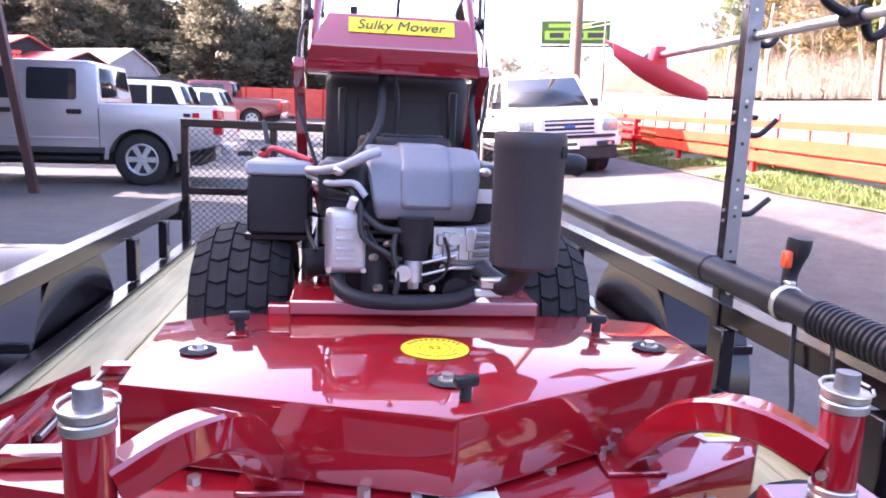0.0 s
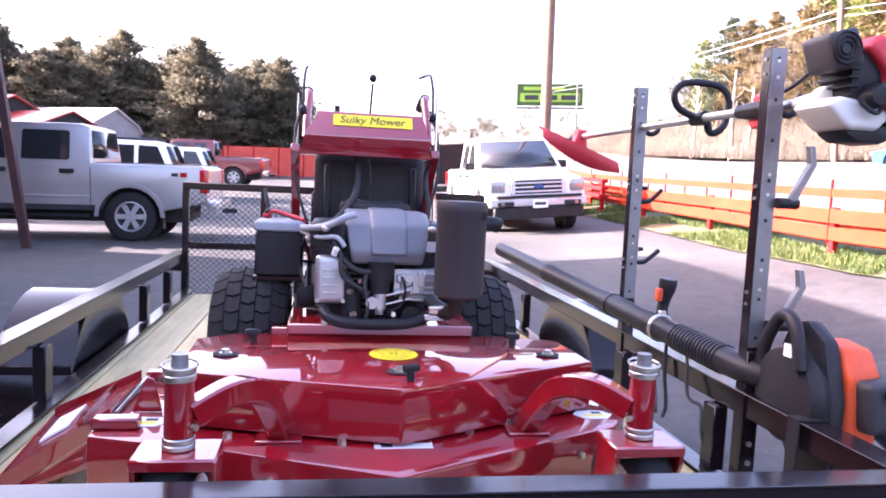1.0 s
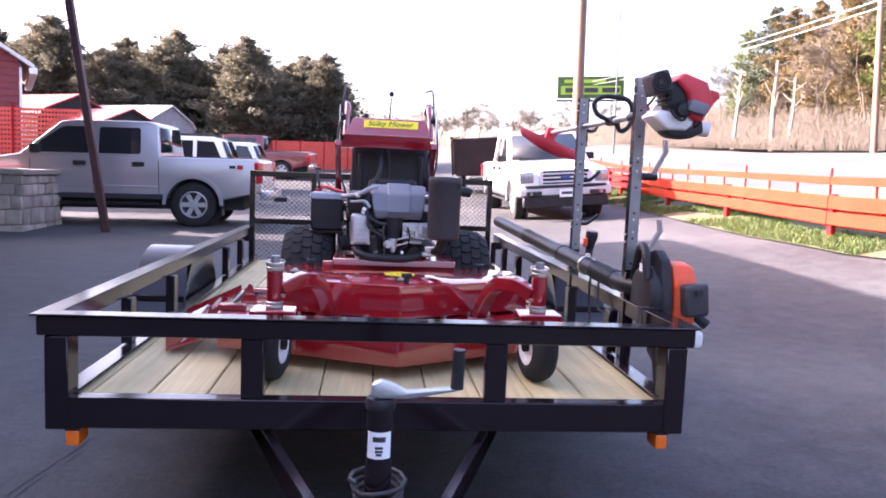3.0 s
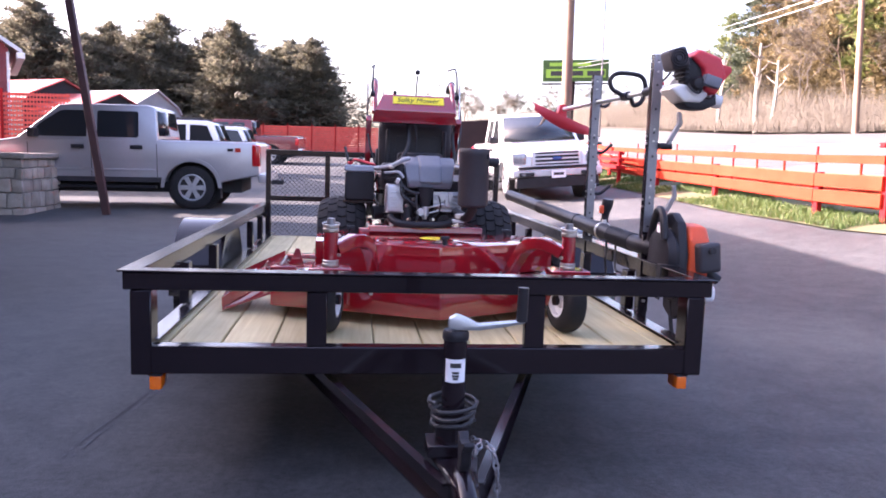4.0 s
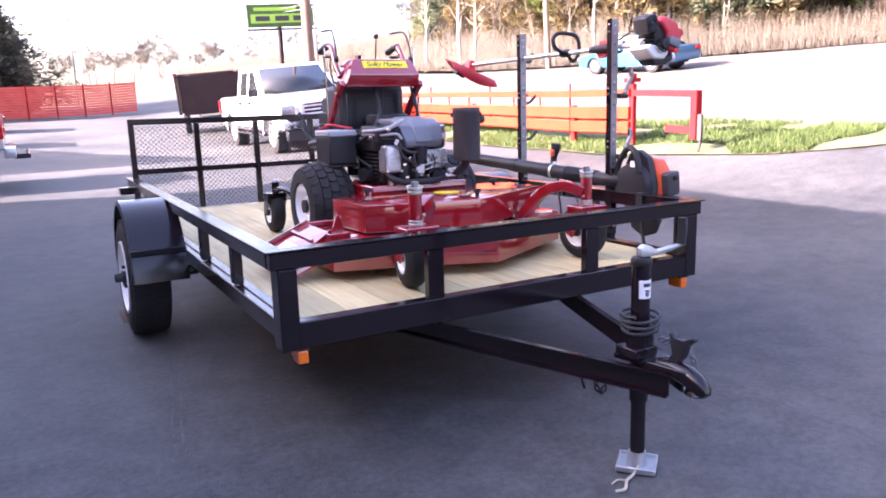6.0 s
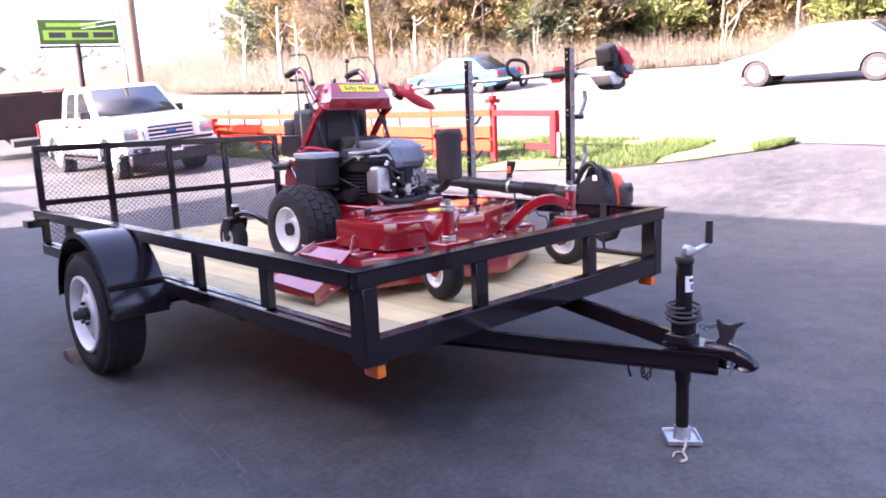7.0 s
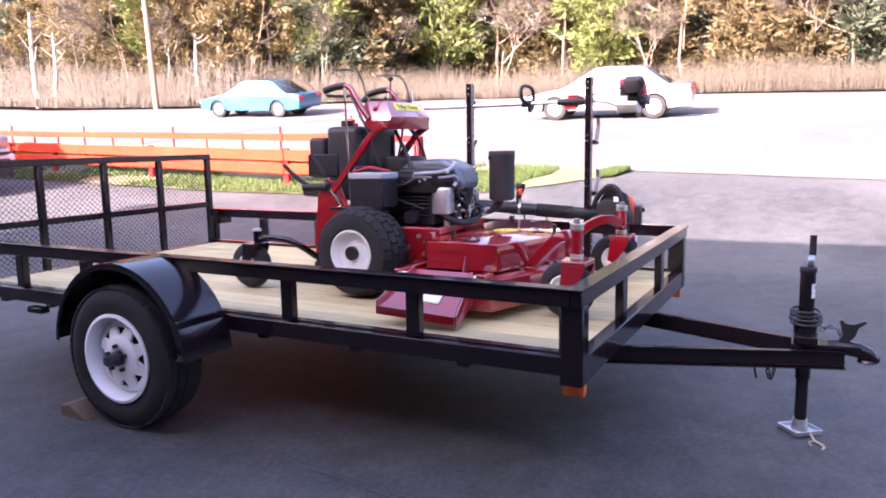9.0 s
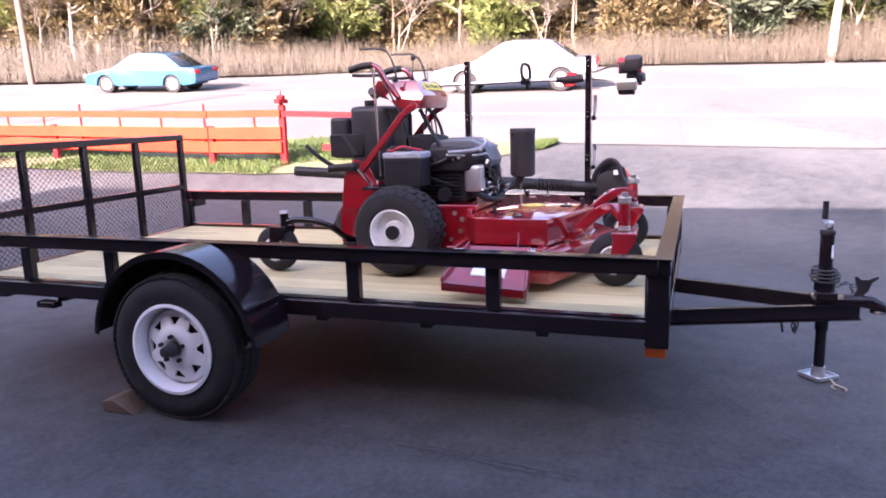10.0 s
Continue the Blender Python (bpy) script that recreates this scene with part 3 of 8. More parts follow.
prism(bm, [(J.x - 0.022, 0.728), (J.x - 0.02, 0.752), (J.x + 0.0, 0.763), (J.x + 0.03, 0.752), (J.x + 0.055, 0.738), (J.x + 0.10, 0.742), (J.x + 0.172, 0.748), (J.x + 0.178, 0.742), (J.x + 0.12, 0.731), (J.x + 0.06, 0.722), (J.x + 0.0, 0.722)], "y", J.y - 0.02, J.y + 0.004, 0.005, 2)
crank = part("crank", bm, M_GALV, jack, "galvanised crank arm")
cylp("grip", crank, M_PLASTIC, J + Vector((0.166, -0.01, 0.745)), J + Vector((0.168, -0.01, 0.832)), 0.0145, 0.0135)
bm = B()
for a0 in range(-6, 6):
    a, b = radians(-62 + a0 * 9 - 30), radians(-62 + (a0 + 1) * 9 - 30)
    vs = [bm.verts.new(J + Vector((math.cos(t) * 0.0306, math.sin(t) * 0.0306, z))) for t, z in ((a, 0.59), (b, 0.59), (b, 0.65), (a, 0.65))]
    bm.faces.new(vs)
lab = part("label", bm, M_PAPER, jack, "white maker's sticker with unreadable print")
bm = B()
for z, w in ((0.628, 0.018), (0.612, 0.011), (0.604, 0.011), (0.597, 0.008)):
    for k in range(6):
        a, b = -92 - w * 1500 + k * w * 500, -92 - w * 1500 + (k + 1) * w * 500
        vs = [bm.verts.new(J + Vector((math.cos(radians(t)) * 0.031, math.sin(radians(t)) * 0.031, z + h))) for t, h in ((a, 0), (b, 0), (b, 0.006 if w < 0.015 else 0.012), (a, 0.006 if w < 0.015 else 0.012))]
        bm.faces.new(vs)
part("print_bar", bm, M_INK, lab)
bm = B()
box(bm, -0.075, 0.02, -0.70, -0.61, 0.4025, 0.433, 0.002)
lathe(bm, [(0.0305, 0.0), (0.045, 0.0), (0.045, 0.05), (0.0305, 0.05)], J + Vector((0, 0, 0.433)), (0, 0, 1), 20, closed=True)
part("jack_bracket", bm, M_BLACK, T)
# coiled wiring lead round the jack, chain and plug
bm = B()
pts = [J + Vector((math.cos(a * 0.55) * (0.058 + 0.006 * math.sin(a)), math.sin(a * 0.55) * (0.06 + 0.005 * math.cos(a * 1.3)), 0.475 + 0.0016 * a + 0.006 * math.sin(a * 0.55 + 1))) for a in range(42)]
rings(bm, pts, 0.0055, 8)
part("wiring_coil", bm, M_RUBBER, T, "black wiring lead coiled round the jack")


def chain(bm, pts, r=0.0032, link=0.024):
    pts = smooth_path(pts, 8)
    acc, prev, flip = 0.0, Vector(pts[0]), 0
    for p in pts[1:]:
        acc += (p - prev).length
        if acc >= link * 0.72:
            d = (p - prev)
            a, b, dd = frame_of(d if d.length else (0, 0, -1))
            s = a if flip else b
            ring = [p + dd * math.cos(k * math.pi / 4) * link * 0.5 + s * math.sin(k * math.pi / 4) * link * 0.3 for k in range(9)]
            rings(bm, ring, r, 5, caps=False)
            flip, acc = 1 - flip, 0.0
        prev = p


bm = B()
chain(bm, [(0.035, -0.70, 0.44), (0.07, -0.76, 0.455), (0.085, -0.79, 0.40), (0.082, -0.80, 0.33), (0.07, -0.80, 0.28)])
chain(bm, [(0.03, -0.68, 0.445), (0.05, -0.74, 0.46), (0.03, -0.79, 0.45)])
part("safety_chain", bm, M_RACKFACE, T, "galvanised safety chain draped over the coupler")
bm = B()
chain(bm, [(-0.07, -0.52, 0.31), (-0.075, -0.52, 0.26), (-0.06, -0.53, 0.235), (-0.05, -0.54, 0.27)])
tube(bm, [(-0.09, -0.46, 0.31), (-0.095, -0.47, 0.27), (-0.088, -0.475, 0.24)], 0.005, 8)
part("safety_chain", bm, M_PLASTIC, T)
# axle, springs, wheels, fenders
WY, WZ = 2.05, 0.325
cylp("axle", T, M_BLACK, (-1.1, WY, WZ), (1.1, WY, WZ), 0.03)
for s in (-1, 1):
    bm = B()
    for k in range(3):
        box(bm, min(s * 0.93, s * 0.98), max(s * 0.93, s * 0.98), WY - 0.32 + k * 0.07, WY + 0.32 - k * 0.07, 0.36 - k * 0.008 - 0.004, 0.36 - k * 0.008 + 0.003)
    part("leaf_spring", bm, M_BLACK, T)


def road_wheel(parent, x, y, z, s, r=0.325, w=0.2, rim_r=0.2, spokes=8):
    """Trailer wheel whose outer face looks along s on x."""
    xo = x + s * w / 2
    o = Vector((xo, y, z))
    ax = (s, 0, 0)
    bm = B()
    hw = w
    lathe(bm, [(rim_r - 0.005, -hw + 0.01), (rim_r + 0.03, -hw), (r - 0.06, -hw - 0.006), (r - 0.02, -hw + 0.01), (r - 0.006, -hw + 0.03), (r, -hw * 0.7),
               (r, -hw * 0.3), (r - 0.006, -0.03), (r - 0.02, -0.01), (r - 0.06, 0.006), (rim_r + 0.03, 0.0), (rim_r - 0.005, -0.01)], o, ax, 56)
    wheel = part("wheel", bm, M_TYRE, parent, "black road tyre on a white steel rim")
    bm = B()
    for row, off in ((-hw * 0.86, 0.0), (-hw * 0.62, 0.5), (-hw * 0.38, 0.0), (-hw * 0.14, 0.5)):
        for k in range(60):
            a = (k + off) * 2 * math.pi / 60
            mm = Matrix.Translation(o) @ Matrix.Rotation(a, 4, "X")
            box(bm, s * row - 0.02, s * row + 0.02, -0.0145, 0.0145, r - 0.012, r + 0.006 - (0.008 if abs(row + hw / 2) > hw * 0.3 else 0.0), 0.0, mm)
    part("tread", bm, M_TYRE, wheel)
    # spoked rim with openings
    bm = B()
    lathe(bm, [(rim_r, -0.012), (rim_r + 0.004, 0.004), (rim_r - 0.010, 0.007), (rim_r - 0.017, -0.004), (rim_r - 0.022, -0.03), (rim_r - 0.0325, -0.0655), (rim_r - 0.034, -0.16)], o, ax, 56)
    n = spokes
    ri, ro = 0.095, rim_r - 0.033
    d0 = -0.03
    a, b, dd = frame_of(ax)

    def P(rad, ang, h):
        return bm.verts.new(o + dd * h + (a * math.cos(ang) + b * math.sin(ang)) * rad)
    # disc with eight wedge-shaped openings
    r1, r2 = 0.103, 0.141
    for k in range(n):
        t0, hs = 2 * math.pi * k / n, math.pi / n
        lo_w, hi_w = hs * 0.17, hs * 0.56
        e1, e2, h1, h2 = t0 - hs, t0 + hs, d0 + 0.004, d0 - 0.006
        bm.faces.new([P(r1, e1, h1), P(r1, t0 - lo_w, h1), P(r2, t0 - hi_w, h2), P(r2, e1, h2)])
        bm.faces.new([P(r1, t0 + lo_w, h1), P(r1, e2, h1), P(r2, e2, h2), P(r2, t0 + hi_w, h2)])
        bm.faces.new([P(r2, e1, h2), P(r2, t0 - hi_w, h2), P(r2, t0 + hi_w, h2), P(r2, e2, h2), P(ro, e2, d0 - 0.02), P(ro, t0, d0 - 0.02), P(ro, e1, d0 - 0.02)])
        # folded edges of the opening
        for (ra, wa, ha), (rb, wb, hb) in (((r1, -lo_w, h1), (r2, -hi_w, h2)), ((r2, -hi_w, h2), (r2, hi_w, h2)), ((r2, hi_w, h2), (r1, lo_w, h1)), ((r1, lo_w, h1), (r1, -lo_w, h1))):
            bm.faces.new([P(ra, t0 + wa, ha), P(rb, t0 + wb, hb), P(rb, t0 + wb, hb - 0.012), P(ra, t0 + wa, ha - 0.012)])
    lathe(bm, [(r1 + 0.001, d0 + 0.004), (0.093, d0 + 0.011), (0.075, d0 + 0.016), (0.045, d0 + 0.014), (0.034, d0 + 0.006), (0.0, d0 + 0.006)], o, ax, 40)
    rim = part("rim", bm, M_RIM, wheel, "white spoked steel rim")
    # near-black disc puts the shade behind the rim openings into colour
    bm = B()
    lathe(bm, [(rim_r - 0.036, d0 - 0.045), (rim_r - 0.037, d0 - 0.026), (0.0, d0 - 0.026)], o, ax, 32)
    part("slot_shade_disc", bm, M_PLASTIC, wheel)
    bm = B()
    lathe(bm, [(0.034, d0 + 0.01), (0.034, d0 + 0.035), (0.027, d0 + 0.042), (0.025, d0 + 0.075), (0.02, d0 + 0.08), (0.0, d0 + 0.082)], o, ax, 24)
    part("hub_cap", bm, M_RUBBER, rim, "greasy dark hub cap")
    for k in range(5):
        ang = 2 * math.pi * k / 5 + 0.3
        c = o + (a * math.cos(ang) + b * math.sin(ang)) * 0.057
        cylp("lug_nut", rim, M_PLASTIC, c + dd * (d0 + 0.02), c + dd * (d0 + 0.038), 0.0095, n=6)
    return wheel


for s in (-1, 1):
    road_wheel(T, s * 1.17, WY, WZ, s)
    bm = B()
    n = 20
    prof = []
    for k in range(n + 1):
        t = radians(5 + 171 * k / n)
        prof.append((WY + math.cos(t) * 0.425, WZ + 0.005 + math.sin(t) * 0.425))
    prof.append((WY - 0.40, 0.372))
    n += 1
    inner, outer, lip = [], [], []
    for y, z in prof:
        c = Vector((0, WY - y, 0.3 - z)).normalized() * 0.03
        inner.append(bm.verts.new((s * 0.99, y, z)))
        outer.append(bm.verts.new((s * 1.262, y, z)))
        lip.append(bm.verts.new((s * 1.268, y + c.y, z + c.z)))
    for k in range(n):
        bm.faces.new((inner[k], inner[k + 1], outer[k + 1], outer[k]))
        bm.faces.new((outer[k], outer[k + 1], lip[k + 1], lip[k]))
    low = [bm.verts.new((s * 0.99, y, min(z, 0.50))) for y, z in prof]
    for k in range(1, n - 1):
        bm.faces.new((inner[k], inner[k + 1], low[k + 1], low[k]))
    fen = part("fender", bm, M_BLACK, T, "glossy black rounded steel fender")
    sol = fen.modifiers.new("thick", "SOLIDIFY")
    sol.thickness = 0.004
    # fender brackets
    boxp("fender_bracket", T, M_BLACK, (min(s * 0.99, s * 1.27), max(s * 0.99, s * 1.27), WY - 0.40, WY - 0.38, 0.50, 0.53), 0.002)
# amber markers
for x in (-0.918, 0.93):
    bm = box(B(), x - 0.02, x + 0.02, 0.02, 0.1, 0.347, 0.395, 0.008, None, 2)
    mk = part("marker_lamp", bm, M_AMBER, T, "amber side marker lamp")
    boxp("lamp_base", mk, M_PLASTIC, (x - 0.022, x + 0.022, 0.018, 0.102, 0.395, 0.4045), 0.002)
# welded corner posts at the front
for s in (-1, 1):
    boxp("corner_post", T, M_BLACK, (min(s * 0.993, s * 0.925), max(s * 0.993, s * 0.925), 0.009, 0.093, 0.402, RT - 0.0665), 0.004)
# rear of the side rails: hinge block
for s in (-1, 1):
    boxp("gate_latch", T, M_BLACK, (min(s * 0.97, s * 1.09), max(s * 0.97, s * 1.09), 3.60, 3.72, RT - 0.12, RT - 0.068), 0.004)
boxp("step_bracket", T, M_BLACK, (-0.985, -0.93, 3.0, 3.12, 0.372, 0.404), 0.004)

# ---- ramp gate ----
GY = 3.66
gate = part("ramp_gate", box(B(), -0.985, 0.935, GY - 0.022, GY + 0.022, 1.145, 1.19, 0.004), M_BLACK, T, "black ramp gate framed in steel with expanded mesh")
for x in (-0.965, -0.49, -0.025, 0.44, 0.915):
    boxp("upright", gate, M_BLACK, (x - 0.02, x + 0.02, GY - 0.02, GY + 0.02, 0.49, 1.1445), 0.003)
for x0, x1 in ((-0.944, -0.511), (-0.469, -0.046), (-0.004, 0.419), (0.461, 0.894)):
    boxp("crossbar", gate, M_BLACK, (x0, x1, GY - 0.018, GY + 0.018, 0.775, 0.815), 0.003)
    boxp("crossbar", gate, M_BLACK, (x0, x1, GY - 0.018, GY + 0.018, 0.452, 0.489), 0.003)
bm = B()
dx, dz = 0.038, 0.0175
x0, x1, z0, z1 = -0.965, 0.915, 0.49, 1.15
rows = int((z1 - z0) / dz)
cols = int((x1 - x0) / dx)


def strand(bm, p, q, w=0.0015):
    d = (q - p)
    nrm = Vector((0, 1, 0))
    sd = d.cross(nrm).normalized() * w
    y = Vector((0, 0.0025, 0))
    vs = [bm.verts.new(v) for v in (p - sd - y, p + sd - y, q + sd + y, q - sd + y)]
    bm.faces.new(vs)


for j in range(rows):
    for i in range(cols):
        ox = x0 + (i + 0.5 * (j % 2)) * dx
        a = Vector((ox, GY, z0 + j * dz))
        strand(bm, a, a + Vector((dx / 2, 0, dz)))
        strand(bm, a, a + Vector((-dx / 2, 0, dz)))
mesh_part = part("expanded_mesh", bm, M_BLACK, gate, "black expanded metal mesh", flat=True)
mesh_part["kind"] = "stuff"
# the deck's boards, each one a piece
edges = [-0.937, -0.895, -0.718, -0.541, -0.366, -0.19, -0.015, 0.162, 0.339, 0.516, 0.693, 0.868, 0.937]
for x0, x1 in zip(edges, edges[1:]):
    y1 = 3.62
    boxp("deck_board", T, M_PINE, (x0 + 0.0025, x1 - 0.0025, 0.073, y1, 0.454, DK + random.uniform(-0.0015, 0.0015)), 0.004)
# chock
ch = prism(B(), [(2.28, 0.0), (2.46, 0.0), (2.46, 0.05), (2.40, 0.062), (2.33, 0.03)], "x", -1.28, -1.13, 0.004)
tagged(part("wheel_chock", ch, M_CHOCK), "brown scrap wood wedge under the trailer wheel", "chock")

# frayed twine by the jack foot
bm = B()
tube(bm, [(-0.03, -0.68, 0.022), (-0.075, -0.70, 0.012), (-0.11, -0.71, 0.008), (-0.15, -0.745, 0.006), (-0.185, -0.74, 0.006)], 0.005, 6)
tube(bm, [(-0.11, -0.71, 0.007), (-0.13, -0.69, 0.006), (-0.165, -0.70, 0.006)], 0.0035, 6)
tagged(part("twine", bm, M_TWINE), "frayed pale twine lying by the jack foot", "twine")


# ---- the mower ----
MW = thing("sulky_mower", (0.07, 1.2, DK), "red commercial walk-behind mower with black engine on the deck", "mower")
CX = 0.07
# cutting deck shell
shell = [(0.065, 0.275), (-0.29, 0.43), (-0.42, 0.47), (-0.60, 0.53), (-0.60, 1.0), (-0.40, 1.06), (0.55, 1.06), (0.64, 0.98), (0.69, 0.88), (0.70, 0.75), (0.685, 0.65), (0.63, 0.57), (0.43, 0.47)]
deck = part("deck_shell", prism(B(), shell, "z", 0.535, 0.668, 0.01, 2), M_RED, MW, "glossy red welded mower deck")
boxp("deck_trim", deck, M_RED, (-0.58, 0.6, 0.98, 1.02, 0.669, 0.69), 0.004)
cover = [(0.078, 0.43), (-0.425, 0.577), (-0.437, 0.925), (-0.33, 1.0), (0.45, 1.0), (0.59, 0.95), (0.606, 0.695)]
cov = part("belt_cover", prism(B(), cover, "z", 0.676, 0.80, 0.007, 2), M_RED, MW, "glossy red belt cover")
for x, y in ((0.084, 0.575), (0.503, 0.76), (-0.336, 0.735)):
    bm = B()
    lathe(bm, [(0.0, 0.0), (0.031, 0.0), (0.032, 0.0015), (0.0, 0.0016)], (x, y, 0.8025), (0, 0, 1), 28)
    hole = part("spindle_hole", bm, M_INSIDE, cov, "dark round opening with a spindle nut")
    bm = B()
    cyl(bm, (x, y, 0.804), (x, y, 0.807), 0.016, n=20)
    cyl(bm, (x, y, 0.807), (x, y, 0.815), 0.0105, n=6)
    part("nut", bm, M_STEEL, hole)
for x, y, a in ((-0.283, 0.865, 10), (0.43, 0.86, -8), (0.10, 0.495, 20)):
    bm = B()
    m = Matrix.Translation((x, y, 0.824)) @ pose(0, 0, 0, 0, 0, a)
    cyl(bm, (x, y, 0.8025), (x, y, 0.826), 0.0095, n=14)
    box(bm, -0.02, 0.02, -0.0085, 0.0085, -0.001, 0.016, 0.005, m, 2)
    part("knob", bm, M_PLASTIC, cov, "black plastic T-knob")
    if y > 0.6:
        prism(bm := B(), [(x - 0.018, y - 0.045), (x + 0.018, y - 0.045), (x + 0.012, y - 0.02), (x + 0.012, y + 0.01), (x - 0.012, y + 0.01), (x - 0.012, y - 0.02)], "z", 0.8028, 0.8048)
        part("hold_down_tab", bm, M_RED, cov)
bm = B()
lathe(bm, [(0.0, 0.0012), (0.063, 0.0012), (0.0635, 0.0)], (0.084, 0.75, 0.8022), (0, 0, 1), 48)
dec = part("decal", bm, M_YELLOW, cov, "round yellow deck decal with black print")
bm = B()
lathe(bm, [(0.028, 0.0), (0.0295, 0.0)], (0.084, 0.75, 0.8037), (0, 0, 1), 40)
lathe(bm, [(0.037, 0.0), (0.038, 0.0)], (0.084, 0.75, 0.8037), (0, 0, 1), 40)
for k in range(-5, 6):
    for rr, base, up in ((0.052, 90, 1), (0.049, -90, 1)):
        t = radians(base + k * (12.5 if base > 0 else 9))
        h = 0.0045 if base > 0 else 0.0025
        c = Vector((0.084 + math.cos(t) * rr, 0.75 + math.sin(t) * rr, 0.8037))
        u, v = Vector((math.cos(t), math.sin(t), 0)), Vector((-math.sin(t), math.cos(t), 0))
        bm.faces.new([bm.verts.new(c + u * sx * h + v * sy * 0.003) for sx, sy in ((-1, -1), (1, -1), (1, 1), (-1, 1))])
part("print_bar", bm, M_INK, dec, flat=True)
writing("52", 0.026, Matrix.Translation((0.084, 0.75, 0.8037)), M_INK, dec, depth=0.0002)
# deck label on the front, bolts
boxp("label", deck, M_PAPER, (0.02, 0.15, 0.43, 0.475, 0.6685, 0.6695), 0.0, "white warning label with small print")
boxp("label_band", deck, M_FENCERED, (0.022, 0.148, 0.463, 0.474, 0.6697, 0.6701), 0.0)
boxp("print_bar", deck, M_INK, (0.035, 0.06, 0.437, 0.457, 0.6697, 0.6701), 0.0)
for a, (x, y) in ((30, (0.60, 0.66)), (-20, (-0.5, 0.62))):
    bm = B()
    prism(bm, [(x - 0.05, y), (x - 0.03, y + 0.035), (x + 0.035, y + 0.03), (x + 0.055, y), (x + 0.03, y - 0.035), (x - 0.03, y - 0.035)], "z", 0.6685, 0.6695)
    l2 = part("label", bm, M_PAPER, deck, "worn shield-shaped warning label")
    boxp("print_bar", l2, M_YELLOW, (x - 0.025, x + 0.03, y - 0.018, y - 0.002, 0.6697, 0.6701), 0.0)
    boxp("print_bar", l2, M_INK, (x + 0.002, x + 0.028, y + 0.004, y + 0.02, 0.6697, 0.6701), 0.0)
for x, y in ((0.335, 0.60), (-0.17, 0.57), (0.25, 0.53), (-0.05, 0.46), (-0.3, 0.51)):
    cylp("bolt", deck, M_STEEL, (x, y, 0.668), (x, y, 0.68), 0.011, n=6)
for x, y in ((0.33, 0.4295), (0.52, 0.509), (-0.2, 0.3885)):
    cylp("bolt", deck, M_STEEL, (x, y, 0.62), (x + 0.003, y - 0.009, 0.62), 0.008, n=6)


def caster(parent, kx, ky, side):
    """Front caster: arm, kingpin, fork and wheel."""
    bm = B()
    bx = kx - side * 0.165
    path = [(bx, ky + 0.275, 0.672), (bx + side * 0.008, ky + 0.215, 0.735), (bx + side * 0.03, ky + 0.13, 0.812), (bx + side * 0.075, ky + 0.055, 0.838), (kx - side * 0.02, ky + 0.008, 0.808)]
    pts = smooth_path(path, 5)
    hw, hh = 0.023, 0.024
    loops = []
    for i, p in enumerate(pts):
        d = (pts[min(i + 1, len(pts) - 1)] - pts[max(i - 1, 0)]).normalized()
        a = Vector((d.y, -d.x, 0)).normalized()
        b = a.cross(d).normalized()
        loops.append([bm.verts.new(p + a * sx * hw + b * sy * hh) for sx, sy in ((-1, -0.8), (-0.8, -1), (0.8, -1), (1, -0.8), (1, 0.8), (0.8, 1), (-0.8, 1), (-1, 0.8))])
    for u, v in zip(loops, loops[1:]):
        for k in range(8):
            bm.faces.new((u[k], u[(k + 1) % 8], v[(k + 1) % 8], v[k]))
    bm.faces.new(loops[0][::-1])
    bm.faces.new(loops[-1])
    arm = part("caster_arm", bm, M_RED, parent, "curved red square-tube caster arm")
    boxp("foot", arm, M_RED, (bx - 0.05, bx + 0.05, ky + 0.225, ky + 0.32, 0.6685, 0.6765), 0.002)
    for q in (-0.038, 0.038):
        cylp("bolt", arm, M_STEEL, (bx + q, ky + 0.30, 0.6765), (bx + q, ky + 0.30, 0.688), 0.01, n=6)
    k0 = cylp("kingpin_tube", parent, M_RED, (kx, ky, 0.771), (kx, ky, 0.872), 0.0265, n=24)
    for z0, zz in ((0.7475, 0.758), (0.759, 0.770), (0.873, 0.886), (0.8875, 0.899)):
        bm = B()
        lathe(bm, [(0.0, 0.0), (0.0275, 0.0), (0.0293, 0.002), (0.0293, zz - z0 - 0.002), (0.0275, zz - z0), (0.0, zz - z0)], (kx, ky, z0), (0, 0, 1), 24)
        part("spacer_washer", bm, M_STEEL, k0, "zinc spacer washer")
    cylp("pin", k0, M_RACKFACE, (kx, ky, 0.899), (kx, ky, 0.922), 0.0155, 0.0145, n=20)
    bm = B()
    ring = [(kx + math.cos(t * 0.5) * 0.032, ky + math.sin(t * 0.5) * 0.03, 0.902 + 0.004 * math.sin(t * 0.5)) for t in range(13)]
    rings(bm, ring, 0.0022, 6)
    part("clip", bm, M_STEEL, k0)
    cylp("grease_nipple", k0, M_STEEL, (kx - side * 0.026, ky - 0.012, 0.79), (kx - side * 0.034, ky - 0.018, 0.79), 0.006, n=10)
    # fork: a plate and two legs
    bm = B()
    prism(bm, [(kx - 0.075, ky - 0.06), (kx + 0.075, ky - 0.06), (kx + 0.075, ky + 0.05), (kx - 0.075, ky + 0.05)], "z", 0.723, 0.7465, 0.004)
    wy = ky + 0.03
    for s in (-1, 1):
        x = kx + s * 0.068
        prism(bm, [(wy - 0.09, 0.735), (wy + 0.01, 0.735), (wy + 0.026, 0.612), (wy - 0.014, 0.597), (wy - 0.085, 0.70)], "x", x - 0.005, x + 0.005, 0.002)
    fork = part("fork", bm, M_RED, parent, "red caster fork")
    cw = wheel(parent, kx + side * 0.012, wy + 0.005, DK + 0.126, 0.126, 0.09, 0.064, small=True)
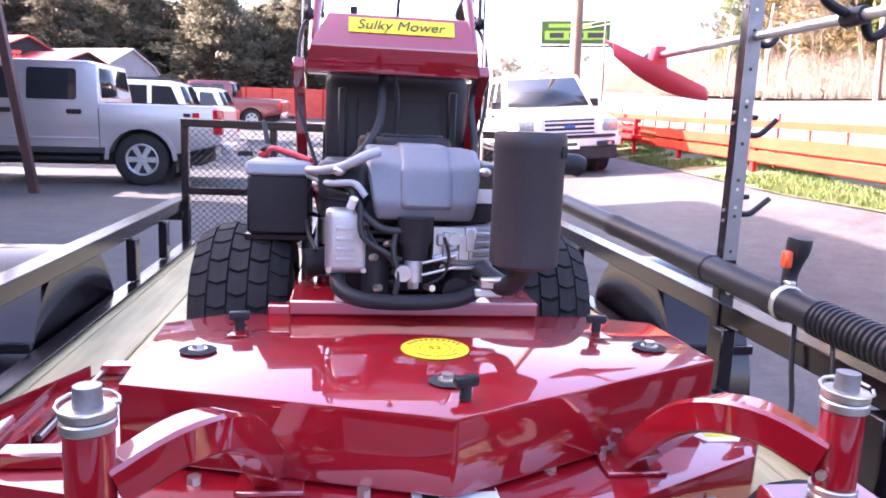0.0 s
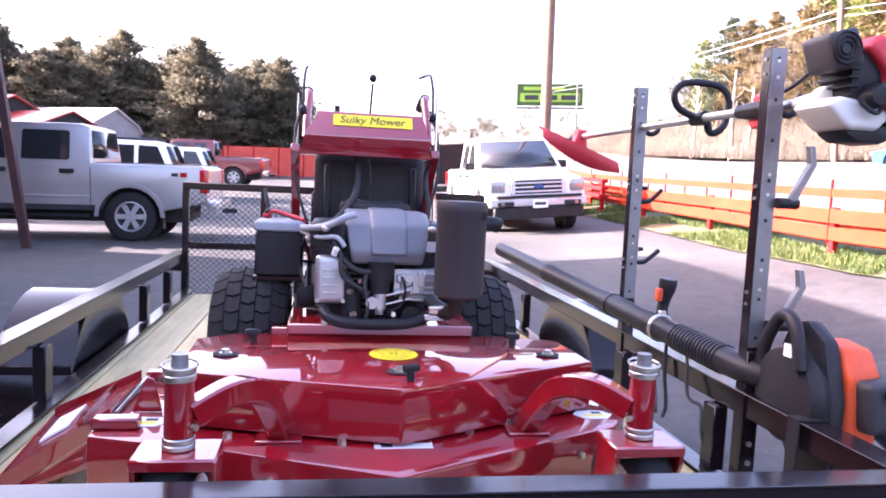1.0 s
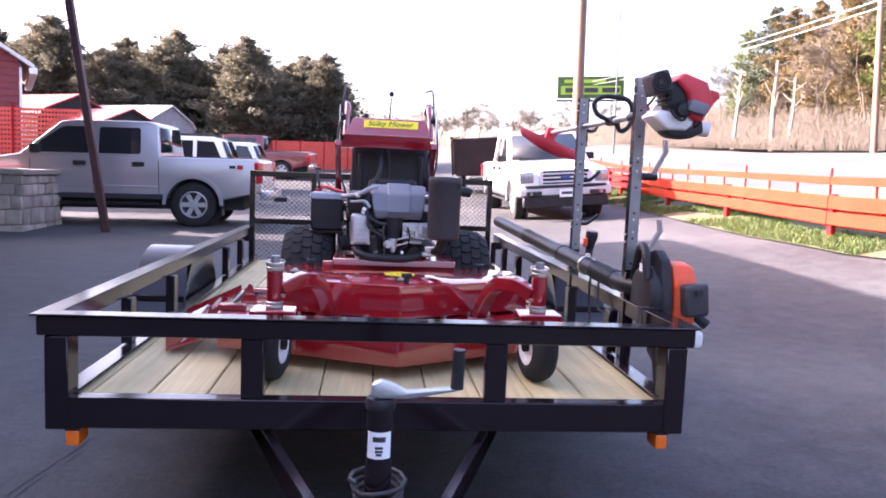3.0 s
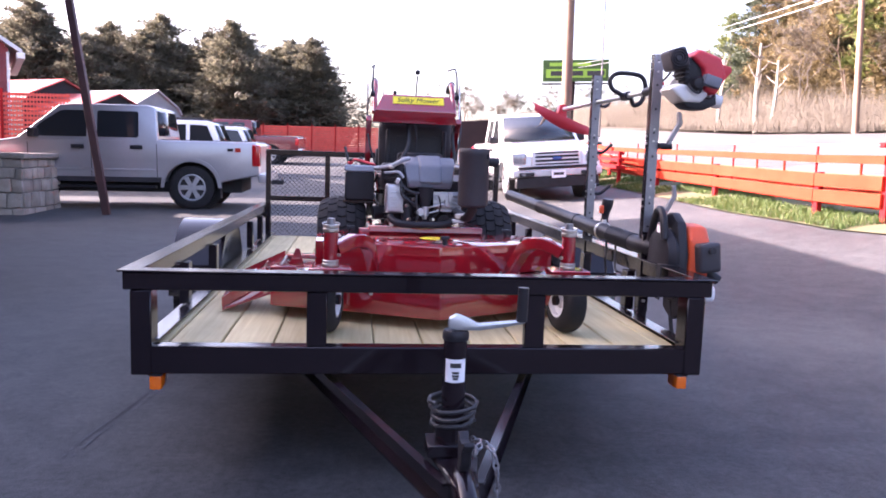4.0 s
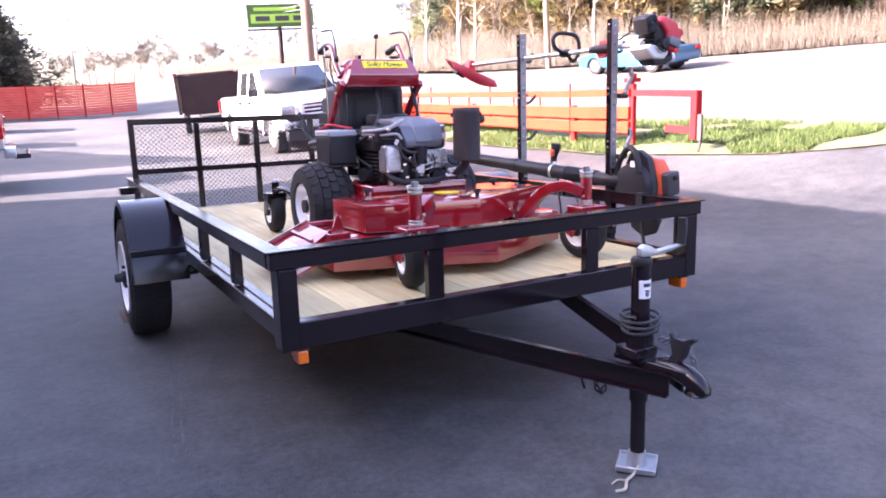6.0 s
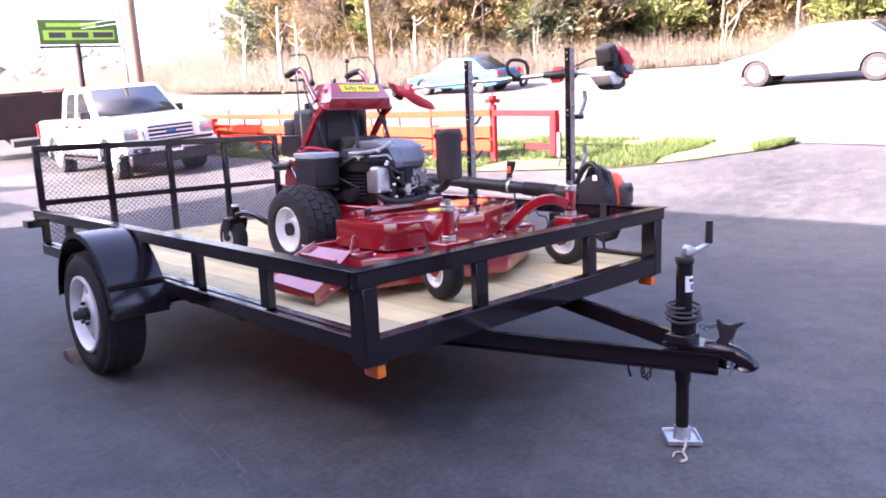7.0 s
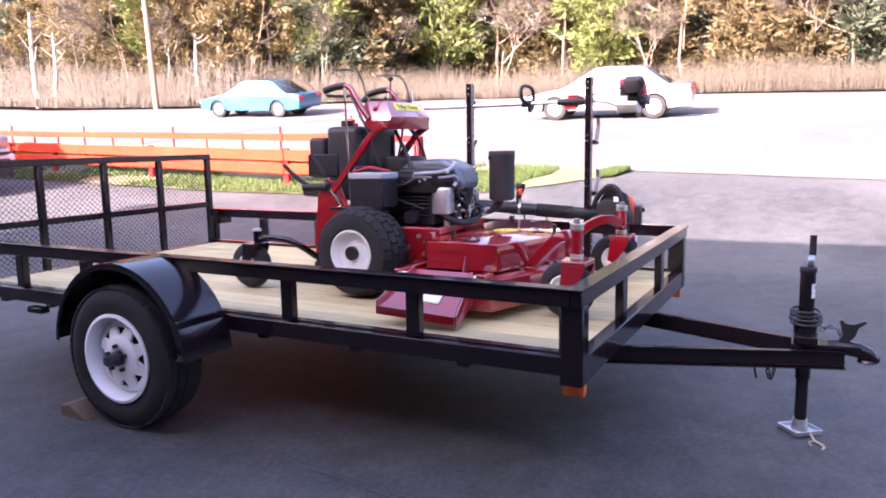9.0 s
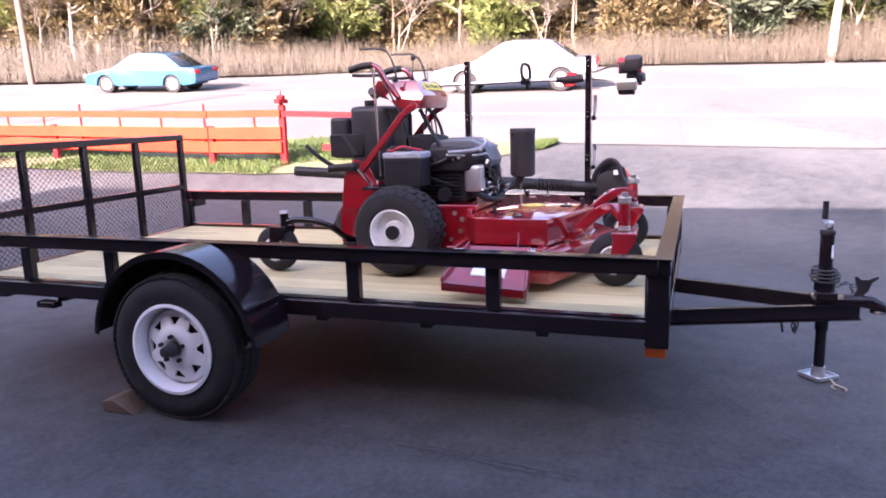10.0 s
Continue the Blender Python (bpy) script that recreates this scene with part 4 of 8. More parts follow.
    cw.matrix_basis = turn(Vector((kx, wy, 0)) - ROOT[parent.name], 0, 0, side * 10)


def wheel(parent, x, y, z, r, w, rim_r, small=False):
    o = Vector((x, y, z))
    bm = B()
    hw = w / 2
    k = 0.8
    lathe(bm, [(rim_r, -hw * 0.9), (rim_r + 0.01, -hw), (r - 0.05, -hw * 1.03), (r - 0.028, -hw * 0.96), (r - 0.009, -hw * 0.72), (r - 0.001, -hw * 0.35), (r - 0.001, hw * 0.35), (r - 0.009, hw * 0.72), (r - 0.028, hw * 0.96), (r - 0.05, hw * 1.03), (rim_r + 0.01, hw), (rim_r, hw * 0.9)], o, (1, 0, 0), 40)
    wl = part("caster_wheel" if small else "drive_wheel", bm, M_TYRE, parent, "smooth black tyre on a white rim" if small else "black turf tyre on a white rim")
    for s in (-1, 1):
        bm = B()
        lathe(bm, [(rim_r + 0.004, s * hw * 0.92), (rim_r - 0.006, s * hw * 0.95), (rim_r * 0.86, s * hw * 0.55), (rim_r * 0.5, s * hw * 0.5), (rim_r * 0.42, s * hw * 0.75), (0.0, s * hw * 0.75)], o, (1, 0, 0), 32)
        rim = part("rim", bm, M_RIM, wl, "white steel rim")
        cylp("hub", rim, M_PLASTIC, o + Vector((s * hw * 0.7, 0, 0)), o + Vector((s * hw * (1.1 if small else 0.9), 0, 0)), rim_r * 0.3, n=16)
    return wl


caster(MW, -0.352, 0.237, -1)
caster(MW, 0.553, 0.274, 1)
# drive wheels with chevron tread
for x in (-0.33, 0.412):
    dw = wheel(MW, x, 1.355, 0.7185, 0.217, 0.235, 0.117)
    bm = B()
    n = 24
    c0 = Vector((x, 1.355, 0.7185))

    def on_tyre(xo, ang, up):
        """A point on the rounded crown of the tyre."""
        rr = 0.2285 - 0.034 * abs(xo / 0.115) ** 2.6 + up
        return bm.verts.new(c0 + Vector((xo, math.sin(ang) * rr, math.cos(ang) * rr)))
    st = 2 * math.pi / n
    for k in range(n):
        for row in range(-2, 3):
            ang = (k + (0.5 if row % 2 else 0.0)) * st
            xa, xm, xb = row * 0.046 - 0.0205, row * 0.046, row * 0.046 + 0.0205
            la, lm, lb = -0.40 * st, -0.52 * st, -0.40 * st
            cols = [(xa, la), (xm, lm), (xb, lb)]
            top = [on_tyre(q, ang + o, 0.0) for q, o in cols] + [on_tyre(q, ang + o + 0.84 * st, 0.0) for q, o in cols[::-1]]
            low = [on_tyre(q * 1.03, ang + o * 1.06, -0.012) for q, o in cols] + [on_tyre(q * 1.03, ang + o + 0.88 * st, -0.012) for q, o in cols[::-1]]
            bm.faces.new((top[0], top[1], top[4], top[5]))
            bm.faces.new((top[1], top[2], top[3], top[4]))
            for i in range(6):
                bm.faces.new((low[i], low[(i + 1) % 6], top[(i + 1) % 6], top[i]))
    part("tread", bm, M_TYRE, dw, "moulded turf tread blocks", flat=True)
# main frame between the wheels
bm = B()
prism(bm, [(-0.20, 0.985), (0.34, 0.985), (0.34, 1.62), (-0.20, 1.62)], "z", 0.80, 0.832, 0.004)
prism(bm, [(-0.245, 1.0), (0.31, 1.0), (0.31, 1.03), (-0.245, 1.03)], "z", 0.772, 0.818, 0.003)
for x in (-0.20, 0.334):
    prism(bm, [(0.90, 0.69), (1.05, 0.81), (1.75, 0.81), (1.75, 0.62), (1.2, 0.60), (0.90, 0.66)], "x", x, x + 0.008)
frm = part("chassis", bm, M_RED, MW, "red steel chassis plate")
for y, z in ((1.0, 0.73), (1.0, 0.69), (1.06, 0.76), (1.07, 0.70), (0.95, 0.69)):
    cylp("bolt", frm, M_STEEL, (-0.2, y, z), (-0.212, y, z), 0.013, n=6)
# rear tower plates and legs of the console
for x in (-0.205, 0.248):
    bm = B()
    prism(bm, [(1.52, 0.80), (1.74, 0.80), (1.72, 0.98), (1.66, 1.07), (1.58, 1.05), (1.53, 0.95)], "x", x, x + 0.006, 0.002)
    part("tower_plate", bm, M_RED, MW)
    bm = B()
    pts = [Vector((x, 1.62, 1.0)), Vector((x, 1.36, 1.30)), Vector((x, 1.29, 1.345))]
    for p, q in zip(pts, pts[1:]):
        d = q - p
        m = Matrix.Translation((p + q) / 2) @ d.to_track_quat("Y", "Z").to_matrix().to_4x4()
        box(bm, -0.014, 0.014, -d.length / 2, d.length / 2, -0.016, 0.016, 0.003, m)
    part("leg", bm, M_RED, MW)
# console
bm = B()
x0, x1 = -0.135, 0.205
sec = [(1.315, 1.468), (1.262, 1.388), (1.278, 1.325), (1.40, 1.325), (1.47, 1.39), (1.44, 1.468)]
loL = [bm.verts.new((x0 - (0.055 if z < 1.46 else 0.0) * (1 if z < 1.34 else 0.75 if z < 1.46 else 0), y, z)) for y, z in sec]
hiR = [bm.verts.new((x1 + (0.03 if z < 1.46 else 0.0) * (1 if z < 1.34 else 0.75 if z < 1.46 else 0), y, z)) for y, z in sec]
bm.faces.new(loL)
bm.faces.new(hiR[::-1])
for i in range(6):
    bm.faces.new((loL[i], hiR[i], hiR[(i + 1) % 6], loL[(i + 1) % 6]))
bmesh.ops.recalc_face_normals(bm, faces=bm.faces[:])
bmesh.ops.bevel(bm, geom=bm.edges[:], offset=0.006, segments=2, affect="EDGES", profile=0.6)
con = part("console", bm, M_RED, MW, "red folded-steel control console")
nrm = Vector((0, -(1.468 - 1.388), 1.315 - 1.262)).normalized()
slope = Vector((0, 1.315 - 1.262, 1.468 - 1.388)).normalized()
mid = Vector((0.041, 1.2955, 1.4385)) + nrm * 0.001
ms = Matrix((Vector((1, 0, 0)), slope, nrm)).transposed().to_4x4()
ms.translation = mid
sg = part("sign", box(B(), -0.128, 0.128, -0.022, 0.022, 0.0, 0.0018, 0.0, ms), M_YELLOW, con, "yellow hand-lettered paper sign")
wt = writing("Sulky Mower", 0.040, ms @ Matrix.Translation((0, 0.0, 0.0032)) @ Matrix(((1, 0.25, 0, 0), (0, 1, 0, 0), (0, 0, 1, 0), (0, 0, 0, 1))), M_INK, sg, depth=0.0003)
# levers on top
bm = B()
rings(bm, smooth_path([(0.035, 1.40, 1.46), (0.038, 1.40, 1.52), (0.041, 1.395, 1.575)], 4), 0.004, 8)
lev = part("throttle_lever", bm, M_PLASTIC, con, "black throttle lever with a ball knob")
part("knob", ball(B(), (0.041, 1.395, 1.592), 0.0135), M_PLASTIC, lev)
cylp("choke_knob", con, M_PLASTIC, (-0.075, 1.36, 1.466), (-0.075, 1.36, 1.49), 0.009)
# handles with grips and bail levers
for s, x in ((-1, -0.175), (1, 0.238)):
    h = tubep("handle", MW, M_RED, [(x, 1.40, 1.38), (x, 1.46, 1.46), (x - 0.004 * s, 1.505, 1.53), (x + s * 0.0, 1.54, 1.55)], 0.0145, 12, "red tubular handle")
    g = tubep("grip", h, M_PLASTIC, [(x, 1.54, 1.551), (x, 1.60, 1.547), (x, 1.67, 1.53)], 0.018, 12, "black foam grip")
    tubep("bail_lever", h, M_PLASTIC, [(x + 0.012, 1.50, 1.50), (x + 0.014, 1.58, 1.50), (x + 0.012, 1.66, 1.505)], 0.0085, 8)
    tubep("control_rod", h, M_DGREY, [(x + s * 0.012, 1.40, 1.47), (x + s * 0.012, 1.42, 1.56), (x + s * 0.008, 1.455, 1.615), (x + s * 0.004, 1.50, 1.63), (x - 0.015, 1.60, 1.632)], 0.005, 8, "bent steel control lever")
    bm = B()
    ball(bm, (x + s * 0.012, 1.41, 1.475), 0.018, 0.7, 1, 1)
    cyl(bm, (x + s * 0.025, 1.41, 1.47), (x - s * 0.0, 1.41, 1.47), 0.01, n=10)
    part("pivot", bm, M_PLASTIC, h)
    cylp("link_rod", MW, M_CHROME, (x - 0.04 if s < 0 else x + 0.025, 1.50 if s < 0 else 1.36, 0.98), (x - 0.035 if s < 0 else x + 0.025, 1.52 if s < 0 else 1.40, 1.54), 0.0055, n=10, label="thin bright steel control rod")
    tubep("brake_cable", h, M_RUBBER, [(x + s * 0.005, 1.50, 1.50), (x + s * 0.035, 1.44, 1.42), (x + s * 0.03, 1.36, 1.25), (x - s * 0.02, 1.34, 1.08)], 0.005, 8)
# fuel tanks
bm = box(B(), -0.145, 0.245, 1.49, 1.70, 0.95, 1.345, 0.035, None, 3)
tank = part("fuel_tank", bm, M_TANK, MW, "moulded black plastic fuel tank")
for x in (-0.1, 0.2):
    boxp("rib", tank, M_TANK, (x - 0.012, x + 0.012, 1.478, 1.4905, 0.99, 1.30), 0.005)
boxp("panel", tank, M_TANK, (-0.06, 0.17, 1.484, 1.4905, 1.03, 1.27), 0.004)
cylp("fuel_cap", tank, M_PLASTIC, (-0.08, 1.6, 1.345), (-0.08, 1.6, 1.375), 0.034, n=24)
bm = box(B(), -0.13, 0.23, 1.715, 1.83, 1.07, 1.29, 0.025, None, 3)
part("operator_pad", bm, M_TANK, MW, "black padded backrest")
boxp("pad_bracket", MW, M_PLASTIC, (-0.155, -0.131, 1.62, 1.82, 1.08, 1.20), 0.006)
# black lever and linkage at the rear left
tubep("foot_lever", MW, M_PLASTIC, [(-0.20, 1.74, 1.02), (-0.22, 1.82, 1.06), (-0.235, 1.92, 1.145)], 0.0115, 10, "black rubber-covered lever")
bm = B()
cyl(bm, (-0.21, 1.66, 1.03), (-0.215, 1.80, 1.02), 0.022, n=14)
ball(bm, (-0.21, 1.65, 1.03), 0.026)
part("linkage", bm, M_PLASTIC, MW)
tubep("linkage_rod", MW, M_CHROME, [(-0.215, 1.64, 1.03), (-0.22, 1.55, 0.93), (-0.215, 1.50, 0.87)], 0.006, 8)
tubep("hose", MW, M_RUBBER, [(0.0, 1.35, 1.32), (-0.01, 1.28, 1.20), (-0.08, 1.20, 1.11), (-0.14, 1.15, 1.08)], 0.011, 10, "black fuel hose", 8)
tubep("hose", MW, M_RUBBER, [(0.245, 1.40, 1.33), (0.225, 1.33, 1.26), (0.235, 1.30, 1.15), (0.21, 1.28, 1.05)], 0.009, 10)
tubep("cable", MW, M_DGREY, [(0.03, 1.32, 1.33), (0.04, 1.34, 1.25), (0.035, 1.36, 1.16)], 0.006, 8)
# battery in its tray
bat = part("battery_box", box(B(), -0.318, -0.172, 1.235, 1.435, 0.935, 1.075, 0.006), M_PLASTIC, MW, "black battery with a grey lid")
boxp("lid", bat, M_BATTOP, (-0.322, -0.168, 1.231, 1.439, 1.0752, 1.108), 0.006, "dusty grey battery lid")
boxp("tray", MW, M_BLACK, (-0.325, -0.16, 1.245, 1.56, 0.917, 0.9345), 0.003)
boxp("tray_post", MW, M_BLACK, (-0.205, -0.17, 1.50, 1.53, 0.84, 0.9165), 0.003)
bm = B()
tube(bm, [(-0.29, 1.40, 1.115), (-0.27, 1.35, 1.135), (-0.22, 1.32, 1.125), (-0.17, 1.28, 1.112)], 0.0065, 10)
ball(bm, (-0.295, 1.405, 1.117), 0.013, 1.2, 1, 0.8)
part("red_battery_cable", bm, M_REDMATT, bat, "red battery cable with boot")
tubep("black_battery_cable", bat, M_RUBBER, [(-0.305, 1.42, 1.115), (-0.285, 1.39, 1.135), (-0.22, 1.36, 1.12), (-0.16, 1.34, 1.10)], 0.008, 8)
tubep("cable", MW, M_RUBBER, [(-0.30, 1.60, 1.10), (-0.315, 1.63, 1.16), (-0.325, 1.66, 1.20)], 0.008, 8)

# engine
en = part("engine_block", box(B(), -0.11, 0.22, 1.06, 1.48, 0.835, 1.04, 0.02, None, 2), M_PLASTIC, MW, "black twin-cylinder engine block")
bm = B()
prism(bm, [(-0.145, 1.06), (-0.12, 1.02), (-0.03, 0.99), (0.17, 0.99), (0.245, 1.03), (0.255, 1.1), (0.255, 1.42), (-0.145, 1.42)], "z", 1.0, 1.105, 0.02, 2)
part("fan_housing", bm, M_PLASTIC, en, "black fan housing")
bm = B()
sec = [(0.955, 1.012), (0.945, 1.05), (0.985, 1.125), (1.06, 1.158), (1.24, 1.158), (1.30, 1.12), (1.30, 1.012)]
prism(bm, sec, "x", -0.045, 0.2, 0.014, 3)
for q in bm.verts:
    q.co.x = 0.078 + (q.co.x - 0.078) * (0.82 + 0.18 * min(1.0, (q.co.z - 1.012) / 0.11))
sh = part("engine_cover", bm, M_GREY, en, "grey plastic engine cover")
bm = B()
prism(bm, [(0.936, 1.04), (0.97, 1.118), (1.05, 1.166), (1.2, 1.166), (1.2, 1.03), (0.98, 1.03)], "x", 0.025, 0.135, 0.014, 3)
part("cover_ridge", bm, M_GREY, sh)
bm = B()
prism(bm, [(-0.145, 1.03), (-0.05, 0.975), (-0.034, 0.99), (-0.034, 1.28), (-0.14, 1.25)], "z", 1.04, 1.125, 0.018, 3)
part("cooling_shroud", bm, M_PLASTIC, en)
bm = B()
prism(bm, [(0.191, 0.985), (0.25, 1.04), (0.255, 1.25), (0.191, 1.28)], "z", 1.04, 1.13, 0.016, 3)
part("cooling_shroud", bm, M_PLASTIC, en)
bm = B()
lathe(bm, [(0.0, 0.02), (0.09, 0.02), (0.112, 0.016), (0.118, 0.004), (0.118, -0.055)], (0.06, 1.335, 1.16), (0, 0, 1), 40)
scr = part("fan_screen", bm, M_PLASTIC, en, "round black fan screen")
for k in range(3):
    bm = B()
    lathe(bm, [(0.05 + k * 0.02, 0.0202), (0.052 + k * 0.02, 0.0235), (0.056 + k * 0.02, 0.0235), (0.058 + k * 0.02, 0.0202)], (0.06, 1.335, 1.16), (0, 0, 1), 32)
    part("screen_ring", bm, M_PLASTIC, scr)
# left valve cover with cast ribs
bm = B()
box(bm, -0.127, -0.035, 0.978, 1.07, 0.892, 1.03, 0.018, None, 3)
vc = part("valve_cover", bm, M_ALU, en, "cast aluminium valve cover")
for z in (0.92, 0.942, 0.964, 0.986):
    boxp("fin", vc, M_ALU, (-0.103, -0.063, 0.9745, 0.9785, z, z + 0.007), 0.001)
for x, z in ((-0.118, 0.902), (-0.045, 0.902), (-0.118, 1.02), (-0.045, 1.02)):
    cylp("bolt", vc, M_STEEL, (x, 0.978, z), (x, 0.969, z), 0.006, n=6)
bm = B()
for k in range(7):
    box(bm, -0.034, 0.02, 1.0, 1.10, 0.87 + k * 0.018, 0.876 + k * 0.018)
part("cylinder_fins", bm, M_DGREY, en)
bm = B()
box(bm, 0.135, 0.235, 0.995, 1.07, 0.90, 1.0, 0.012, None, 2)
for k in range(5):
    box(bm, 0.14, 0.23, 0.982, 0.996, 0.905 + k * 0.018, 0.915 + k * 0.018, 0.002)
part("valve_cover", bm, M_ALU, en)
# cooling fins, starter, oil filter and wiring on the left flank
for k in range(7):
    boxp("block_fin", en, M_PLASTIC, (-0.126, -0.1105, 1.09, 1.30, 0.862 + k * 0.019, 0.868 + k * 0.019), 0.0015)
st = cylp("starter_motor", en, M_PLASTIC, (-0.128, 1.40, 0.86), (-0.128, 1.40, 0.985), 0.03, n=20, label="black starter motor")
cylp("starter_cap", st, M_ALU, (-0.128, 1.40, 0.9855), (-0.128, 1.40, 0.997), 0.026, n=20)
cylp("solenoid", en, M_STEEL, (-0.135, 1.33, 0.90), (-0.135, 1.33, 0.965), 0.017, n=16, label="small bright solenoid")
cylp("oil_filter", en, M_PLASTIC, (-0.11, 1.18, 0.885), (-0.178, 1.165, 0.878), 0.034, n=24, label="black spin-on oil filter")
for y, z in ((1.12, 1.06), (1.22, 1.06), (1.36, 1.06), (1.28, 1.085)):
    cylp("bolt", en, M_STEEL, (-0.146, y, z), (-0.156, y, z), 0.0065, n=6)
tubep("hose", en, M_RUBBER, [(-0.15, 1.38, 1.06), (-0.17, 1.30, 1.03), (-0.165, 1.20, 1.045), (-0.15, 1.12, 1.075), (-0.12, 1.04, 1.06)], 0.0085, 10)
tubep("cable", en, M_RUBBER, [(-0.15, 1.33, 0.97), (-0.175, 1.27, 0.98), (-0.17, 1.18, 0.95), (-0.15, 1.10, 0.92)], 0.005, 8)
tubep("cable", en, M_REDMATT, [(-0.17, 1.30, 1.11), (-0.165, 1.27, 1.06), (-0.15, 1.33, 0.975)], 0.0045, 8)
for y, z in ((0.92, 0.74), (1.10, 0.79), (1.16, 0.73), (1.16, 0.68), (1.12, 0.655)):
    cylp("bolt", frm, M_STEEL, (-0.2, y, z), (-0.212, y, z), 0.012, n=6)
# pale wiring loom over the housing and a bright bracket by the carburettor
tubep("wiring_loom", en, M_BATTOP, [(-0.17, 1.14, 1.098), (-0.135, 1.03, 1.105), (-0.09, 0.985, 1.118), (-0.05, 0.97, 1.14), (-0.02, 0.99, 1.15)], 0.010, 10, "pale grey wiring loom")
tubep("wiring_loom", en, M_BATTOP, [(-0.17, 1.15, 1.085), (-0.12, 1.01, 1.08), (-0.07, 0.965, 1.085), (-0.045, 0.955, 1.06)], 0.007, 10)
for x, y, z, k in ((-0.15, 1.10, 1.10, 0.011), (-0.10, 0.99, 1.108, 0.012), (-0.15, 1.09, 1.07, 0.009), (0.205, 0.985, 1.115, 0.011)):
    part("plug", ball(B(), (x, y, z), k, 1.2, 1, 0.9), M_STEEL, en)
bm = B()
box(bm, 0.098, 0.185, 0.966, 0.972, 0.93, 1.0, 0.002)
box(bm, 0.118, 0.132, 0.952, 0.967, 0.925, 0.99, 0.003)
box(bm, 0.165, 0.186, 0.948, 0.967, 0.95, 1.0, 0.003)
cyl(bm, (0.142, 0.965, 0.975), (0.142, 0.948, 0.975), 0.013, n=14)
cyl(bm, (0.152, 0.965, 0.94), (0.152, 0.952, 0.94), 0.009, n=12)
part("governor_bracket", bm, M_GALV, en, "bright stamped steel governor bracket")
for z in (0.90, 0.925):
    cylp("spring", en, M_STEEL, (0.075, 0.945, z), (0.145, 0.944, z + 0.018), 0.0035, n=8)
tubep("cable", en, M_RUBBER, [(0.02, 0.955, 0.995), (0.015, 0.94, 0.95), (0.025, 0.935, 0.90), (0.02, 0.935, 0.86)], 0.006, 8)
cylp("fuel_pump", en, M_ALU, (0.035, 0.948, 0.905), (0.035, 0.93, 0.905), 0.017, n=18)
boxp("heat_shield", en, M_GALV, (0.185, 0.245, 0.925, 0.965, 0.858, 0.876), 0.003)
# carburettor and starter between them
bm = B()
cyl(bm, (0.06, 0.965, 0.965), (0.06, 0.965, 1.02), 0.035, 0.04, 20)
cyl(bm, (0.06, 0.965, 0.93), (0.06, 0.965, 0.965), 0.026, 0.03, 20)
part("filter_neck", bm, M_PLASTIC, en)
bm = B()
cyl(bm, (0.058, 0.955, 0.885), (0.058, 0.955, 0.93), 0.019, n=18)
cyl(bm, (0.058, 0.955, 0.87), (0.058, 0.955, 0.885), 0.013, n=6)
cyl(bm, (0.10, 0.97, 0.93), (0.17, 0.965, 0.95), 0.01, n=10)
box(bm, 0.105, 0.155, 0.955, 0.985, 0.96, 0.985, 0.004)
box(bm, 0.15, 0.175, 0.95, 0.965, 0.93, 0.985, 0.003)
part("carburettor", bm, M_ALU, en, "small metal carburettor and linkage")
for k, (x, z) in enumerate(((0.0, 0.96), (0.02, 0.90), (0.11, 0.91), (-0.03, 0.93), (0.19, 0.89), (0.09, 0.865), (-0.02, 0.865))):
    cylp("fitting", en, M_STEEL, (x, 0.97 + 0.01 * (k % 3), z), (x + 0.01, 0.958, z + 0.004), 0.0075, n=8)
cylp("starter_motor", en, M_PLASTIC, (-0.02, 1.0, 0.845), (-0.02, 1.0, 0.955), 0.03, n=20)
cylp("oil_filter", en, M_PLASTIC, (0.15, 1.02, 0.87), (0.15, 0.955, 0.865), 0.028, n=20)
tubep("hose", en, M_RUBBER, [(-0.14, 1.06, 1.09), (-0.08, 0.985, 1.075), (-0.055, 0.965, 1.03), (-0.01, 0.955, 0.995), (0.04, 0.95, 0.99)], 0.0085, 10)
tubep("hose", en, M_RUBBER, [(-0.12, 1.02, 1.065), (-0.06, 0.965, 1.05), (-0.05, 0.95, 0.98), (0.0, 0.945, 0.945), (0.03, 0.95, 0.93)], 0.0065, 10)
tubep("cable", en, M_PLASTIC, [(-0.045, 0.975, 0.995), (-0.02, 0.95, 0.96), (0.01, 0.945, 0.93), (0.03, 0.945, 0.90)], 0.0045, 8)
tubep("cable", en, M_PLASTIC, [(0.12, 0.95, 0.98), (0.13, 0.94, 0.94), (0.12, 0.945, 0.90), (0.09, 0.945, 0.88)], 0.0035, 8)
cylp("spark_plug", en, M_WHITE, (-0.075, 0.965, 1.035), (-0.068, 0.955, 1.055), 0.009, n=10)
tubep("exhaust_pipe", en, M_PLASTIC, [(-0.10, 1.02, 0.895), (-0.095, 0.975, 0.865), (-0.05, 0.94, 0.848), (0.05, 0.928, 0.845), (0.15, 0.94, 0.85), (0.21, 0.95, 0.875), (0.24, 0.93, 0.885)], 0.0165, 14, "black bent exhaust pipe")
boxp("exhaust_clamp", en, M_STEEL, (-0.105, -0.085, 0.985, 1.01, 0.83, 0.875), 0.002)
boxp("exhaust_clamp", en, M_STEEL, (0.195, 0.25, 0.915, 0.945, 0.878, 0.90), 0.003)
cylp("clamp_bolt", en, M_STEEL, (0.2, 0.925, 0.895), (0.255, 0.905, 0.90), 0.007, n=8)
